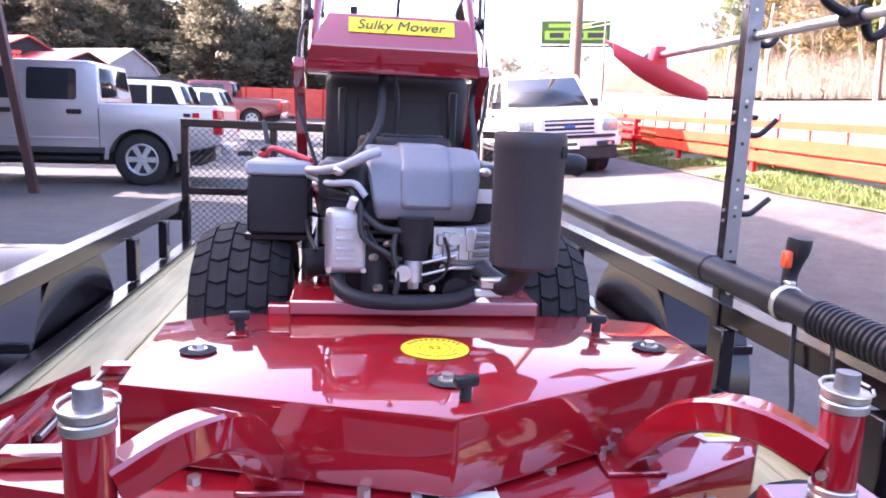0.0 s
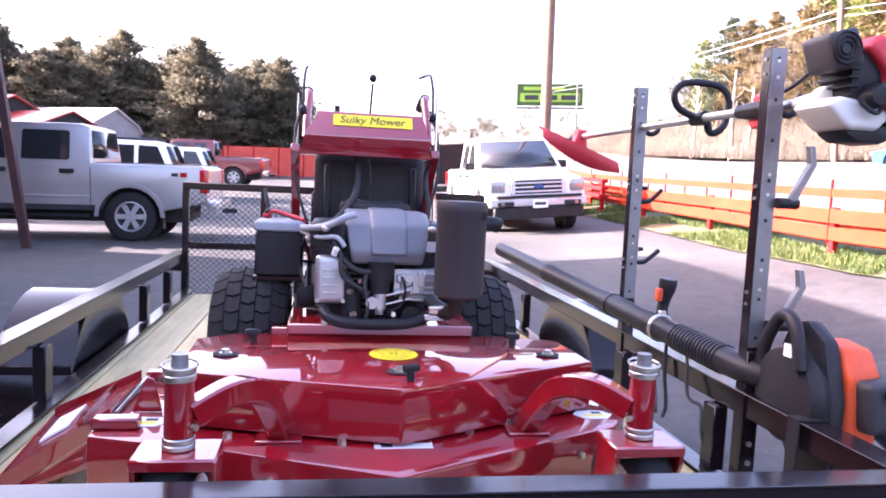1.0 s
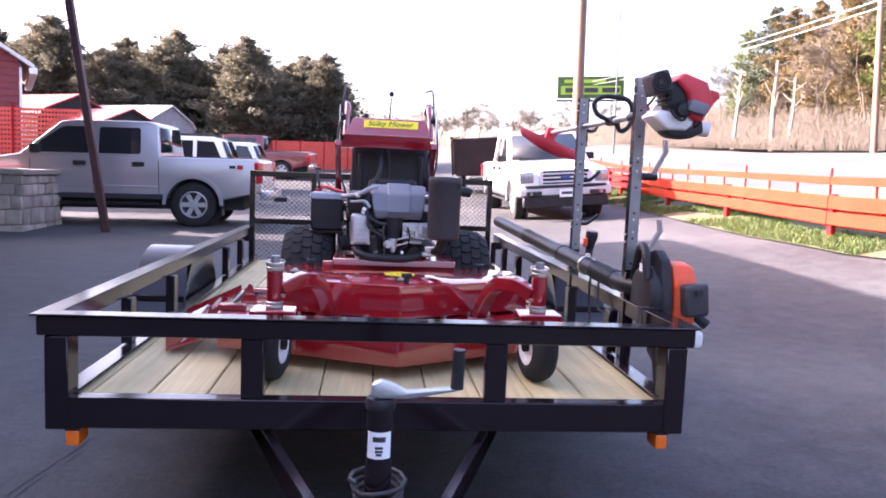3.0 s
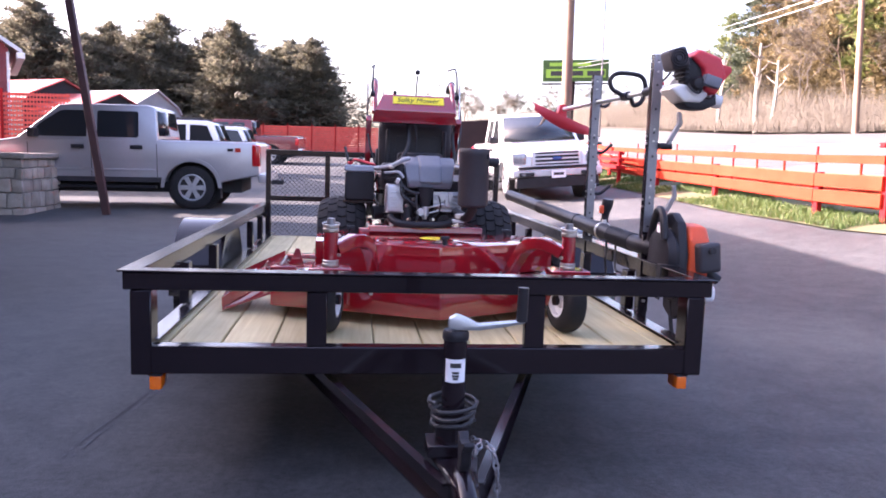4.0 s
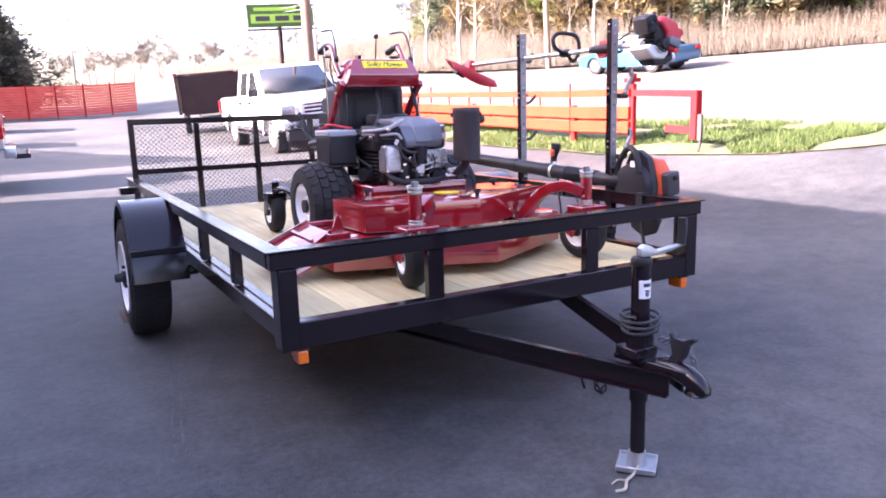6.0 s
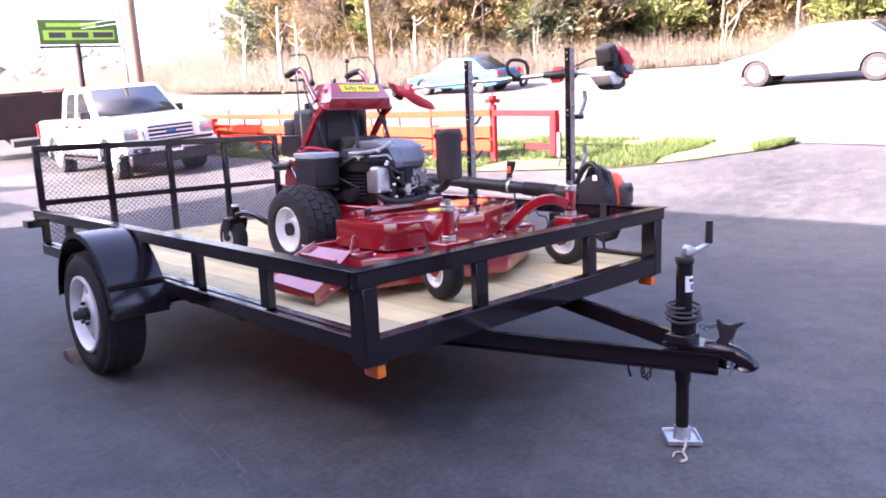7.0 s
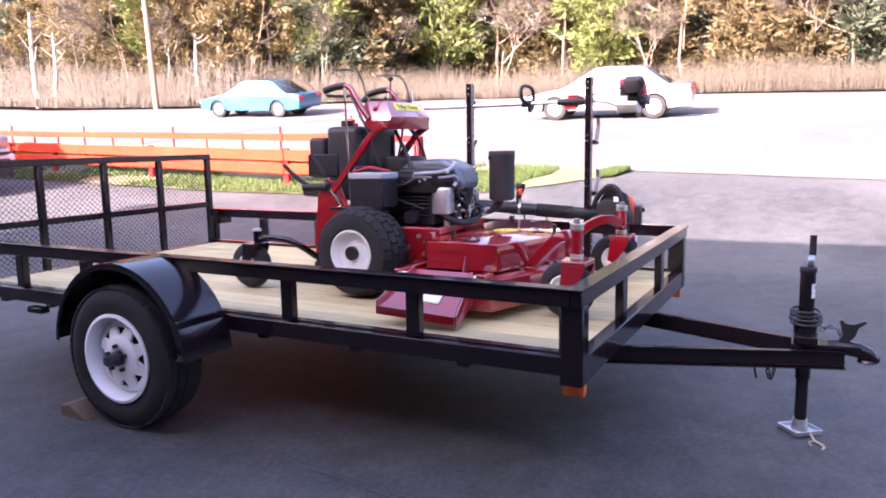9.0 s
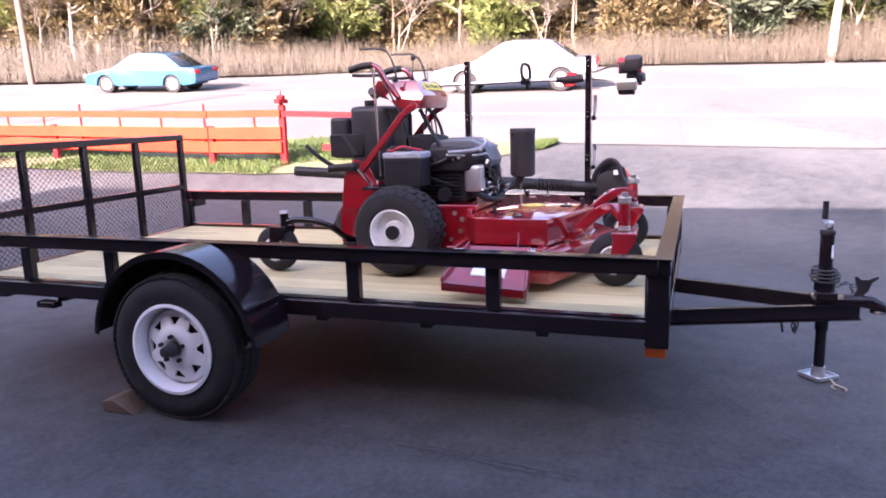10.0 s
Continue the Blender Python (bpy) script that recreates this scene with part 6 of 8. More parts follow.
def vehicle(name, label, category, m, paint, L, W, body, cab, sides, wheels, wr, taper=0.82, belt=1.0, rimm=None, group="", extras=None, screen=None, rear_screen=None, ah=0.06):
    """A car built along its own x axis, nose at +x, sill line below; m puts it in its place."""
    v = thing(name, (0, 0, 0), label, category, group)
    bm = B()
    prism(bm, body, "y", -W / 2, W / 2, 0.035, 3)
    for c in (-0.8, -0.55, -0.25, 0.25, 0.55, 0.8):
        bmesh.ops.bisect_plane(bm, geom=bm.verts[:] + bm.edges[:] + bm.faces[:], plane_co=(0, c * W / 2, 0), plane_no=(0, 1, 0))
    for vtx in bm.verts:
        f = min(1.0, abs(vtx.co.y) / (W / 2))
        nose = max(0.0, vtx.co.x - L / 2 + 0.6) / 0.6
        vtx.co.x -= 0.09 * f ** 3 * nose
        vtx.co.z -= 0.05 * f ** 4 * min(1.0, max(0.0, vtx.co.z - 0.75) / 0.25) * min(1.0, nose * 2 + 0.25)
        k = 1 - 0.04 * max(0.0, (vtx.co.z - 0.75)) / 0.4 - 0.05 * max(0.0, abs(vtx.co.x) - L / 2 + 0.5) ** 2 * 2
        vtx.co.y *= k
    bd = part("body", bm, paint, v)
    zt = max(p[1] for p in cab)
    hw = W / 2 * 0.955

    def yy(z):
        return hw * (1 - (1 - taper) * (z - belt) / (zt - belt))
    bm = B()
    prism(bm, cab, "y", -1, 1, 0.0)
    for vtx in bm.verts:
        vtx.co.y *= yy(vtx.co.z)
    bmesh.ops.bevel(bm, geom=[e for e in bm.edges if e.calc_face_angle(0) > 0.4], offset=0.03, segments=3, affect="EDGES", profile=0.6)
    cb = part("cab", bm, paint, v)
    for poly in sides:
        for s in (-1, 1):
            bm = B()
            inn = [bm.verts.new((x, s * (yy(z) - 0.012), z)) for x, z in poly]
            out = [bm.verts.new((x, s * (yy(z) + 0.005), z)) for x, z in poly]
            bm.faces.new(out)
            n = len(poly)
            for i in range(n):
                bm.faces.new((inn[i], inn[(i + 1) % n], out[(i + 1) % n], out[i]))
            part("side_window", bm, M_GLASS, cb, "dark side window")
    for scr in (screen, rear_screen):
        if scr:
            (xa, za), (xb, zb) = scr
            nr = Vector((zb - za, 0, -(xb - xa)))
            nr = nr.normalized() * (0.006 if (nr.x > 0) == (scr is screen) else -0.006)
            bm = B()
            vs = [bm.verts.new(Vector((x, s * (yy(z) - 0.09), z)) + nr) for x, z, s in ((xa, za, -1), (xa, za, 1), (xb, zb, 1), (xb, zb, -1))]
            bm.faces.new(vs)
            ob = part("windscreen", bm, M_GLASS, cb, "dark windscreen")
            so = ob.modifiers.new("thick", "SOLIDIFY")
            so.thickness = 0.004
    for wx in wheels:
        for s in (-1, 1):
            veh_wheel(v, wx, s * (W / 2 - 0.03), wr, wr, 0.23, s, rimm or M_ALU, wr * 0.6)
            bm = B()
            pts = [(x, z) for x, z in arch(wx, wr + ah + 0.05, wr)]
            ptsi = [(x, z) for x, z in arch(wx, wr + ah - 0.012, wr)]
            for (p, q), (pi, qi) in zip(zip(pts, pts[1:]), zip(ptsi, ptsi[1:])):
                vs = [bm.verts.new((x, s * (W / 2 + 0.02), z)) for x, z in (p, q, qi, pi)]
                bm.faces.new(vs)
                vs = [bm.verts.new((x, s * yv, z)) for (x, z), yv in ((p, W / 2 - 0.03), (q, W / 2 - 0.03), (q, W / 2 + 0.02), (p, W / 2 + 0.02))]
                bm.faces.new(vs)
            part("arch_lip", bm, paint, v)
            # dark backdrop disc stands in for the shade inside the open arch
            cylp("arch_shade_disc", v, M_INSIDE, (wx, s * (W / 2 - 0.30), wr + 0.02), (wx, s * (W / 2 - 0.27), wr + 0.02), wr + ah, n=28)
    boxp("underbody", v, M_INSIDE, (-L / 2 + 0.35, L / 2 - 0.35, -W / 2 + 0.28, W / 2 - 0.28, wr * 0.75, wr + 0.25), 0.02)
    if extras:
        extras(v, bd, cb)
    v.matrix_basis = m
    return v


def outline(L, top, sill, wheels, wr, ah=0.06):
    """Side outline: top points from the nose to the tail, then the sill with its wheel arches."""
    pts = list(top)
    for wx in sorted(wheels):
        r = wr + ah
        pts.append((wx - math.sqrt(max(0.0, r * r - (sill - wr) ** 2)), sill))
        for k in range(11):
            t = math.pi - math.pi * k / 10
            pts.append((wx + r * math.cos(t), wr + r * math.sin(t)))
        pts.append((wx + math.sqrt(max(0.0, r * r - (sill - wr) ** 2)), sill))
    out = []
    for p in pts:
        if not out or (abs(p[0] - out[-1][0]) + abs(p[1] - out[-1][1])) > 0.004:
            out.append(p)
    # drop arch points below the sill line
    return [p for p in out if p[1] >= sill - 0.001]


def pickup(name, label, m, paint, L=5.25, W=1.78, wr=0.37, hz=1.0, extras=None, rimm=None, group="", belt=None, roof=None, back=1.9, hood=1.15, drop=0.07):
    wheels = (L / 2 - 0.9, -L / 2 + 1.17)
    bz = belt or 1.02 * hz
    top = [(L / 2 - 0.02, 0.45), (L / 2, 0.62), (L / 2 - 0.04, 0.88 * hz), (L / 2 - 0.12, bz - drop - 0.03), (L / 2 - 0.3, bz - drop + 0.02), (L / 2 - hood - 0.1, bz + 0.07), (-L / 2 + 0.08, bz + 0.06), (-L / 2 + 0.02, bz), (-L / 2, 0.62), (-L / 2 + 0.03, 0.45)]
    body = outline(L, top, 0.47, wheels, wr, 0.085)
    xw = L / 2 - hood
    xr = -L / 2 + back
    zt = roof or 1.70 * hz
    cab = [(xw, bz), (xw - 0.72, zt - 0.03), (xw - 0.95, zt), (xr + 0.2, zt), (xr + 0.06, zt - 0.05), (xr, bz)]
    mid = (xw - 0.75 + xr) / 2 + (0.29 if belt else 0.12 if hz < 1.1 else -0.1)
    wt, wb = zt - 0.115, bz + 0.085
    sides = [[(xw - 0.24, wb), (xw - 0.42, wb + 0.2), (xw - 0.74, wt - 0.02), (xw - 0.82, wt), (mid + 0.11, wt), (mid + 0.085, wt - 0.03), (mid + 0.085, wb)],
             [(mid - 0.085, wb + 0.02), (mid - 0.085, wt - 0.03), (mid - 0.11, wt), (xr + 0.37, wt), (xr + 0.34, wt - 0.03), (xr + 0.33, wb + 0.03), (xr + 0.36, wb), (mid - 0.1, wb)]]

    def more(v, bd, cb):
        for s in (-1, 1):
            for hx in (mid + 0.22, xr + 0.36):
                boxp("door_handle", bd, M_PLASTIC, (hx - 0.105, hx + 0.105, s * (W / 2 - 0.005) - 0.022, s * (W / 2 - 0.005) + 0.022, bz - 0.115, bz - 0.045), 0.018, seg=2)
            for sx in (xw - 0.25, mid, xr + 0.02):
                boxp("door_gap", bd, M_INSIDE, (sx - 0.005, sx + 0.005, s * (W / 2) - 0.003, s * (W / 2) + 0.0015, 0.5, bz - 0.02), 0.0)
            boxp("mirror", cb, M_PLASTIC, (xw - 0.42, xw - 0.30, s * (W / 2 + 0.02) - 0.11, s * (W / 2 + 0.02) + 0.11, bz + 0.06, bz + 0.22), 0.03, seg=2)
            boxp("tail_lamp", bd, M_TAIL, (-L / 2 - 0.012, -L / 2 + 0.13, s * (W / 2 - 0.07) - 0.08, s * (W / 2 - 0.07) + 0.082, 0.74 * hz, bz + 0.0), 0.03, seg=2)
            boxp("door_crease", bd, paint, (xr + 0.05, xw - 0.27, s * (W / 2) - 0.012, s * (W / 2) + 0.008, 0.66, 0.70), 0.008)
            boxp("rocker_panel", bd, M_DGREY, (wheels[1] + 0.5, wheels[0] - 0.5, s * (W / 2) - 0.012, s * (W / 2) + 0.01, 0.475, 0.56), 0.006)
            boxp("running_board", bd, M_PLASTIC, (wheels[1] + 0.6, wheels[0] - 0.6, s * (W / 2 - 0.06) - 0.05, s * (W / 2 - 0.06) + 0.05, 0.36, 0.41), 0.01)
            boxp("head_lamp", bd, M_LAMP, (L / 2 - 0.20, L / 2 - 0.028, s * (W / 2 - 0.20) - 0.145, s * (W / 2 - 0.20) + 0.145, 0.72 * hz, 0.93 * hz), 0.035, seg=2)
        boxp("bed_liner", bd, M_INSIDE, (-L / 2 + 0.12, xr - 0.05, -W / 2 + 0.1, W / 2 - 0.1, bz + 0.02, bz + 0.064), 0.0)
        boxp("rear_bumper", bd, M_CHROME if hz > 1.05 else M_SILVER, (-L / 2 - 0.14, -L / 2 + 0.03, -W / 2 + 0.03, W / 2 - 0.03, 0.48, 0.64), 0.03, seg=2)
        boxp("tow_hitch", bd, M_PLASTIC, (-L / 2 - 0.34, -L / 2 - 0.1, -0.04, 0.04, 0.42, 0.5), 0.01)
        cylp("hitch_ball", bd, M_CHROME, (-L / 2 - 0.30, 0, 0.5), (-L / 2 - 0.30, 0, 0.57), 0.025)
        if extras:
            extras(v, bd, cb, L, W, bz, xw, xr, zt)
    return vehicle(name, label, "pickup truck", m, paint, L, W, body, cab, sides, wheels, wr, 0.84, bz, rimm, group, more, screen=((xw - 0.06, bz + 0.09), (xw - 0.68, zt - 0.08)), rear_screen=((xr + 0.015, bz + 0.12), (xr + 0.05, zt - 0.1)), ah=0.085)


def colorado(v, bd, cb, L, W, bz, xw, xr, zt):
    for s in (-1, 1):
        boxp("badge", bd, M_TAIL, (-L / 2 + 0.32, -L / 2 + 0.42, s * (W / 2 - 0.006) - 0.004, s * (W / 2 - 0.006) + 0.006, bz - 0.13, bz - 0.06), 0.001)
        boxp("badge", bd, M_PLASTIC, (-L / 2 + 0.45, -L / 2 + 0.55, s * (W / 2 - 0.006) - 0.004, s * (W / 2 - 0.006) + 0.006, bz - 0.12, bz - 0.07), 0.001)
        boxp("mud_flap", bd, M_PLASTIC, (-L / 2 + 0.68, -L / 2 + 0.70, s * (W / 2 - 0.12) - 0.1, s * (W / 2 - 0.12) + 0.1, 0.2, 0.5), 0.004)
    boxp("grille", bd, M_PLASTIC, (L / 2 - 0.03, L / 2 + 0.012, -0.5, 0.5, 0.62, 0.86), 0.01)


def f150(v, bd, cb, L, W, bz, xw, xr, zt):
    x = L / 2
    g = part("grille", box(B(), x - 0.05, x + 0.02, -0.53, 0.53, 0.76, 1.03, 0.02, None, 2), M_PLASTIC, bd, "dark grille with bright bars")
    for z in (0.815, 0.895, 0.975):
        boxp("grille_bar", g, M_BRIGHT, (x + 0.02, x + 0.042, -0.46, 0.46, z - 0.017, z + 0.017), 0.004)
    for y in (-0.50, 0.50):
        boxp("grille_bar", g, M_BRIGHT, (x + 0.005, x + 0.045, y - 0.04, y + 0.04, 0.75, 1.04), 0.008)
    for z in (0.752, 1.038):
        boxp("grille_surround", g, M_BRIGHT, (x + 0.0, x + 0.038, -0.46, 0.46, z - 0.016, z + 0.016), 0.006)
    bm = ball(B(), (x + 0.044, 0, 0.895), 0.05, 0.25, 2.1, 0.85, 20)
    part("badge", bm, M_BLUEBADGE, g, "blue oval badge")
    boxp("hood_gap", bd, M_INSIDE, (x - 0.09, x - 0.02, -W / 2 + 0.1, W / 2 - 0.1, 1.047, 1.054), 0.002)
    bm = box(B(), x - 0.06, x + 0.13, -W / 2 + 0.02, W / 2 - 0.02, 0.53, 0.70, 0.04, None, 3)
    for vtx in bm.verts:
        vtx.co.x -= 0.10 * (abs(vtx.co.y) / (W / 2)) ** 3
    part("front_bumper", bm, M_BRIGHT, bd, "bright front bumper")
    boxp("bumper_step", bd, M_PLASTIC, (x - 0.02, x + 0.10, -W / 2 + 0.14, W / 2 - 0.14, 0.70, 0.745), 0.012)
    boxp("air_dam", bd, M_PLASTIC, (x - 0.1, x + 0.06, -W / 2 + 0.1, W / 2 - 0.1, 0.30, 0.525), 0.02)
    pl = boxp("front_plate", bd, M_PAPER, (x + 0.131, x + 0.138, -0.15, 0.15, 0.50, 0.66), 0.002, "white plate with unreadable characters")
    boxp("print_bar", pl, M_DGREY, (x + 0.1385, x + 0.1395, -0.11, 0.11, 0.555, 0.61), 0.0)
    for s in (-1, 1):
        boxp("bumper_opening", bd, M_PLASTIC, (x + 0.02, x + 0.115, s * 0.66 - 0.16, s * 0.66 + 0.16, 0.545, 0.625), 0.02, seg=2)
        cylp("fog_lamp", bd, M_LAMP, (x + 0.10, s * 0.72, 0.585), (x + 0.12, s * 0.72, 0.585), 0.035)
        boxp("wiper", cb, M_PLASTIC, (xw - 0.1, xw - 0.08, s * 0.35 - 0.25, s * 0.35 + 0.25, bz + 0.115, bz + 0.13), 0.002)


def place(x, y, yaw, dz=0.0):
    """Stand a vehicle on the ground at x, y with its nose turned to yaw."""
    c, s = math.cos(radians(yaw)), math.sin(radians(yaw))
    zx = (ground_z(x + c, y + s) - ground_z(x - c, y - s)) / 2
    zy = (ground_z(x - s, y + c) - ground_z(x + s, y - c)) / 2
    return Matrix.Translation((x, y, ground_z(x, y) + dz)) @ pose(0, 0, 0, 0, 0, yaw) @ pose(0, 0, 0, math.degrees(math.atan(zy)), -math.degrees(math.atan(zx)), 0)


pickup("pickup_truck", "silver crew-cab pickup truck parked on the asphalt", place(-4.55, 11.75, 180), M_SILVER, wr=0.385, hz=1.045, extras=colorado, belt=1.15, roof=1.80, back=1.72)
pickup("pickup_truck", "white full-size pickup truck with chrome grille, parked", place(4.02, 15.3, -91), M_WHITECAR, L=5.6, W=1.96, wr=0.40, hz=1.10, extras=f150, belt=1.17, roof=1.90, back=1.95, hood=1.42, drop=0.10)
pickup("pickup_truck", "dark red pickup truck parked near the orange fence", place(-5.2, 30.0, 175), M_DKRED, L=5.4, W=1.9, wr=0.38, hz=1.06)


def suv(name, label, m, paint, L=4.7, W=1.82, wr=0.35, hz=1.0):
    wheels = (L / 2 - 0.9, -L / 2 + 0.95)
    bz = 1.0 * hz
    top = [(L / 2 - 0.02, 0.4), (L / 2, 0.6), (L / 2 - 0.06, 0.82), (L / 2 - 0.3, bz - 0.06), (L / 2 - 1.25, bz + 0.04), (-L / 2 + 0.06, bz + 0.04), (-L / 2, 0.7), (-L / 2 + 0.04, 0.4)]
    xw, xr, zt = L / 2 - 1.15, -L / 2 + 0.06, 1.72 * hz
    cab = [(xw, bz), (xw - 0.75, zt - 0.04), (xw - 1.0, zt), (xr + 0.4, zt - 0.02), (xr + 0.24, zt - 0.08), (xr, bz)]
    a, b = xw - 0.85 - (xw - xr) * 0.28, xw - 0.85 - (xw - xr) * 0.52
    sides = [[(xw - 0.25, bz + 0.08), (xw - 0.75, zt - 0.14), (a + 0.05, zt - 0.12), (a + 0.05, bz + 0.08)], [(a - 0.04, bz + 0.08), (a - 0.04, zt - 0.12), (b + 0.05, zt - 0.12), (b + 0.05, bz + 0.08)], [(b - 0.04, bz + 0.08), (b - 0.04, zt - 0.12), (xr + 0.38, zt - 0.14), (xr + 0.16, bz + 0.08)]]

    def more(v, bd, cb):
        for s in (-1, 1):
            boxp("tail_lamp", bd, M_TAIL, (-L / 2 - 0.012, -L / 2 + 0.1, s * (W / 2 - 0.1) - 0.1, s * (W / 2 - 0.1) + 0.1, 0.75, bz), 0.02)
            boxp("roof_rail", cb, M_DGREY, (xr + 0.5, xw - 1.1, s * 0.6 - 0.02, s * 0.6 + 0.02, zt, zt + 0.05), 0.008)
        boxp("rear_bumper", bd, M_DGREY, (-L / 2 - 0.1, -L / 2 + 0.03, -W / 2 + 0.03, W / 2 - 0.03, 0.42, 0.6), 0.03)
    return vehicle(name, label, "car", m, paint, L, W, outline(L, top, 0.36, wheels, wr), cab, sides, wheels, wr, 0.86, bz, None, "", more, screen=((xw - 0.06, bz + 0.08), (xw - 0.7, zt - 0.09)), rear_screen=((xr + 0.03, bz + 0.1), (xr + 0.22, zt - 0.12)))


suv("parked_suv", "white sport-utility car parked behind the silver pickup", place(-5.75, 17.0, 180), M_WHITECAR)
suv("parked_suv", "white station wagon parked in the lot", place(-5.85, 23.0, 178), M_WHITECAR, L=4.6, hz=0.92)


def sedan(name, label, m, paint, L=4.6, W=1.78, wr=0.32):
    wheels = (L / 2 - 0.92, -L / 2 + 0.98)
    bz = 0.86
    top = [(L / 2 - 0.02, 0.34), (L / 2, 0.5), (L / 2 - 0.08, 0.68), (L / 2 - 0.9, bz - 0.02), (L / 2 - 1.3, bz + 0.03), (-L / 2 + 0.75, bz + 0.05), (-L / 2 + 0.06, bz + 0.02), (-L / 2, 0.6), (-L / 2 + 0.05, 0.34)]
    xw, xr, zt = L / 2 - 1.15, -L / 2 + 0.55, 1.40
    cab = [(xw, bz), (xw - 0.85, zt - 0.03), (xw - 1.1, zt), (xr + 0.85, zt - 0.02), (xr + 0.7, zt - 0.05), (xr, bz)]
    mid = (xw + xr) / 2 - 0.05
    sides = [[(xw - 0.35, bz + 0.07), (xw - 0.9, zt - 0.1), (mid + 0.04, zt - 0.08), (mid + 0.04, bz + 0.07)], [(mid - 0.04, bz + 0.07), (mid - 0.04, zt - 0.08), (xr + 0.78, zt - 0.12), (xr + 0.4, bz + 0.08)]]

    def more(v, bd, cb):
        for s in (-1, 1):
            boxp("tail_lamp", bd, M_TAIL, (-L / 2 - 0.01, -L / 2 + 0.12, s * (W / 2 - 0.2) - 0.17, s * (W / 2 - 0.2) + 0.17, 0.68, 0.82), 0.02)
            boxp("head_lamp", bd, M_LAMP, (L / 2 - 0.16, L / 2 + 0.005, s * (W / 2 - 0.22) - 0.17, s * (W / 2 - 0.22) + 0.17, 0.56, 0.68), 0.02)
    return vehicle(name, label, "car", m, paint, L, W, outline(L, top, 0.26, wheels, wr, 0.05), cab, sides, wheels, wr, 0.76, bz, None, "", more, screen=((xw - 0.08, bz + 0.06), (xw - 0.8, zt - 0.06)), rear_screen=((xr + 0.05, bz + 0.05), (xr + 0.66, zt - 0.07)), ah=0.05)


sedan("blue_sedan", "light blue sedan on the far lane of the highway", place(19.6, 19.6, 98, 0.02), M_BLUECAR)
sedan("silver_sedan", "silver-white sedan on the highway", place(17.7, 5.0, 96, 0.02), M_PALECAR)


def dump_trailer():
    v = thing("dump_trailer", (0, 0, 0), "black high-sided dump trailer with red ribs", "trailer")
    bm = B()
    for s in (-1, 1):
        box(bm, -2.1, 2.1, s * 0.98 - 0.03, s * 0.98 + 0.03, 0.75, 1.85, 0.01)
    box(bm, 2.04, 2.1, -0.95, 0.95, 0.75, 1.85, 0.01)
    box(bm, -2.1, -2.04, -0.95, 0.95, 0.75, 1.85, 0.01)
    box(bm, -2.1, 2.1, -0.95, 0.95, 0.68, 0.749, 0.01)
    part("box", bm, M_DKFRAME, v)
    for k in range(7):
        for s in (-1, 1):
            x = -2.0 + k * 0.66
            boxp("rib", v, M_DKRED if k % 2 else M_DKFRAME, (x - 0.04, x + 0.04, s * 1.05 - 0.038, s * 1.05 + 0.038, 0.7, 1.84), 0.008)
    boxp("top_rim", v, M_DKRED, (-2.14, 2.14, -1.1, -1.0, 1.851, 1.93), 0.01)
    boxp("top_rim", v, M_DKRED, (-2.14, 2.14, 1.0, 1.1, 1.851, 1.93), 0.01)
    for x in (-0.5, 0.4):
        for s in (-1, 1):
            veh_wheel(v, x, s * 0.98, 0.36, 0.36, 0.2, s, M_RIM, 0.2)
    boxp("chassis", v, M_INSIDE, (-2.0, 3.0, -0.5, 0.5, 0.5, 0.679), 0.02)
    v.matrix_basis = place(4.0, 23.0, -100)


dump_trailer()


# ---- orange barrier along the road ----
FL = [(6.42, 6.1), (6.36, 7.4), (6.62, 10.95), (6.78, 14.1), (7.15, 18.4), (7.6, 23.5)]
BAR = thing("roadside_barrier", (7.9, 12, 0), "orange painted roadside barrier of boards on short posts", "barrier")


def along(rows, t):
    """A point at the way t (0 to 1) along a bent line."""
    ls = [math.dist(a, b) for a, b in zip(rows, rows[1:])]
    s = t * sum(ls)
    for (a, b), l in zip(zip(rows, rows[1:]), ls):
        if s <= l or (a, b) == (rows[-2], rows[-1]):
            k = s / l
            return Vector((a[0] + (b[0] - a[0]) * k, a[1] + (b[1] - a[1]) * k))
        s -= l


def board(bm, p, q, z0, z1, w=0.04, off=0.0):
    """An upright board from p to q that follows the ground; z0 and z1 are heights over it."""
    d = Vector((q[0] - p[0], q[1] - p[1]))
    nx, ny = d.y / d.length, -d.x / d.length
    vs = []
    for x, y in (p, q):
        g = ground_z(x, y)
        for a, z in ((-w / 2, z0), (w / 2, z0), (w / 2, z1), (-w / 2, z1)):
            vs.append(bm.verts.new((x + nx * (a + off), y + ny * (a + off), g + z)))
    for k in range(4):
        bm.faces.new((vs[k], vs[(k + 1) % 4], vs[4 + (k + 1) % 4], vs[4 + k]))
    bm.faces.new(vs[:4][::-1])
    bm.faces.new(vs[4:])


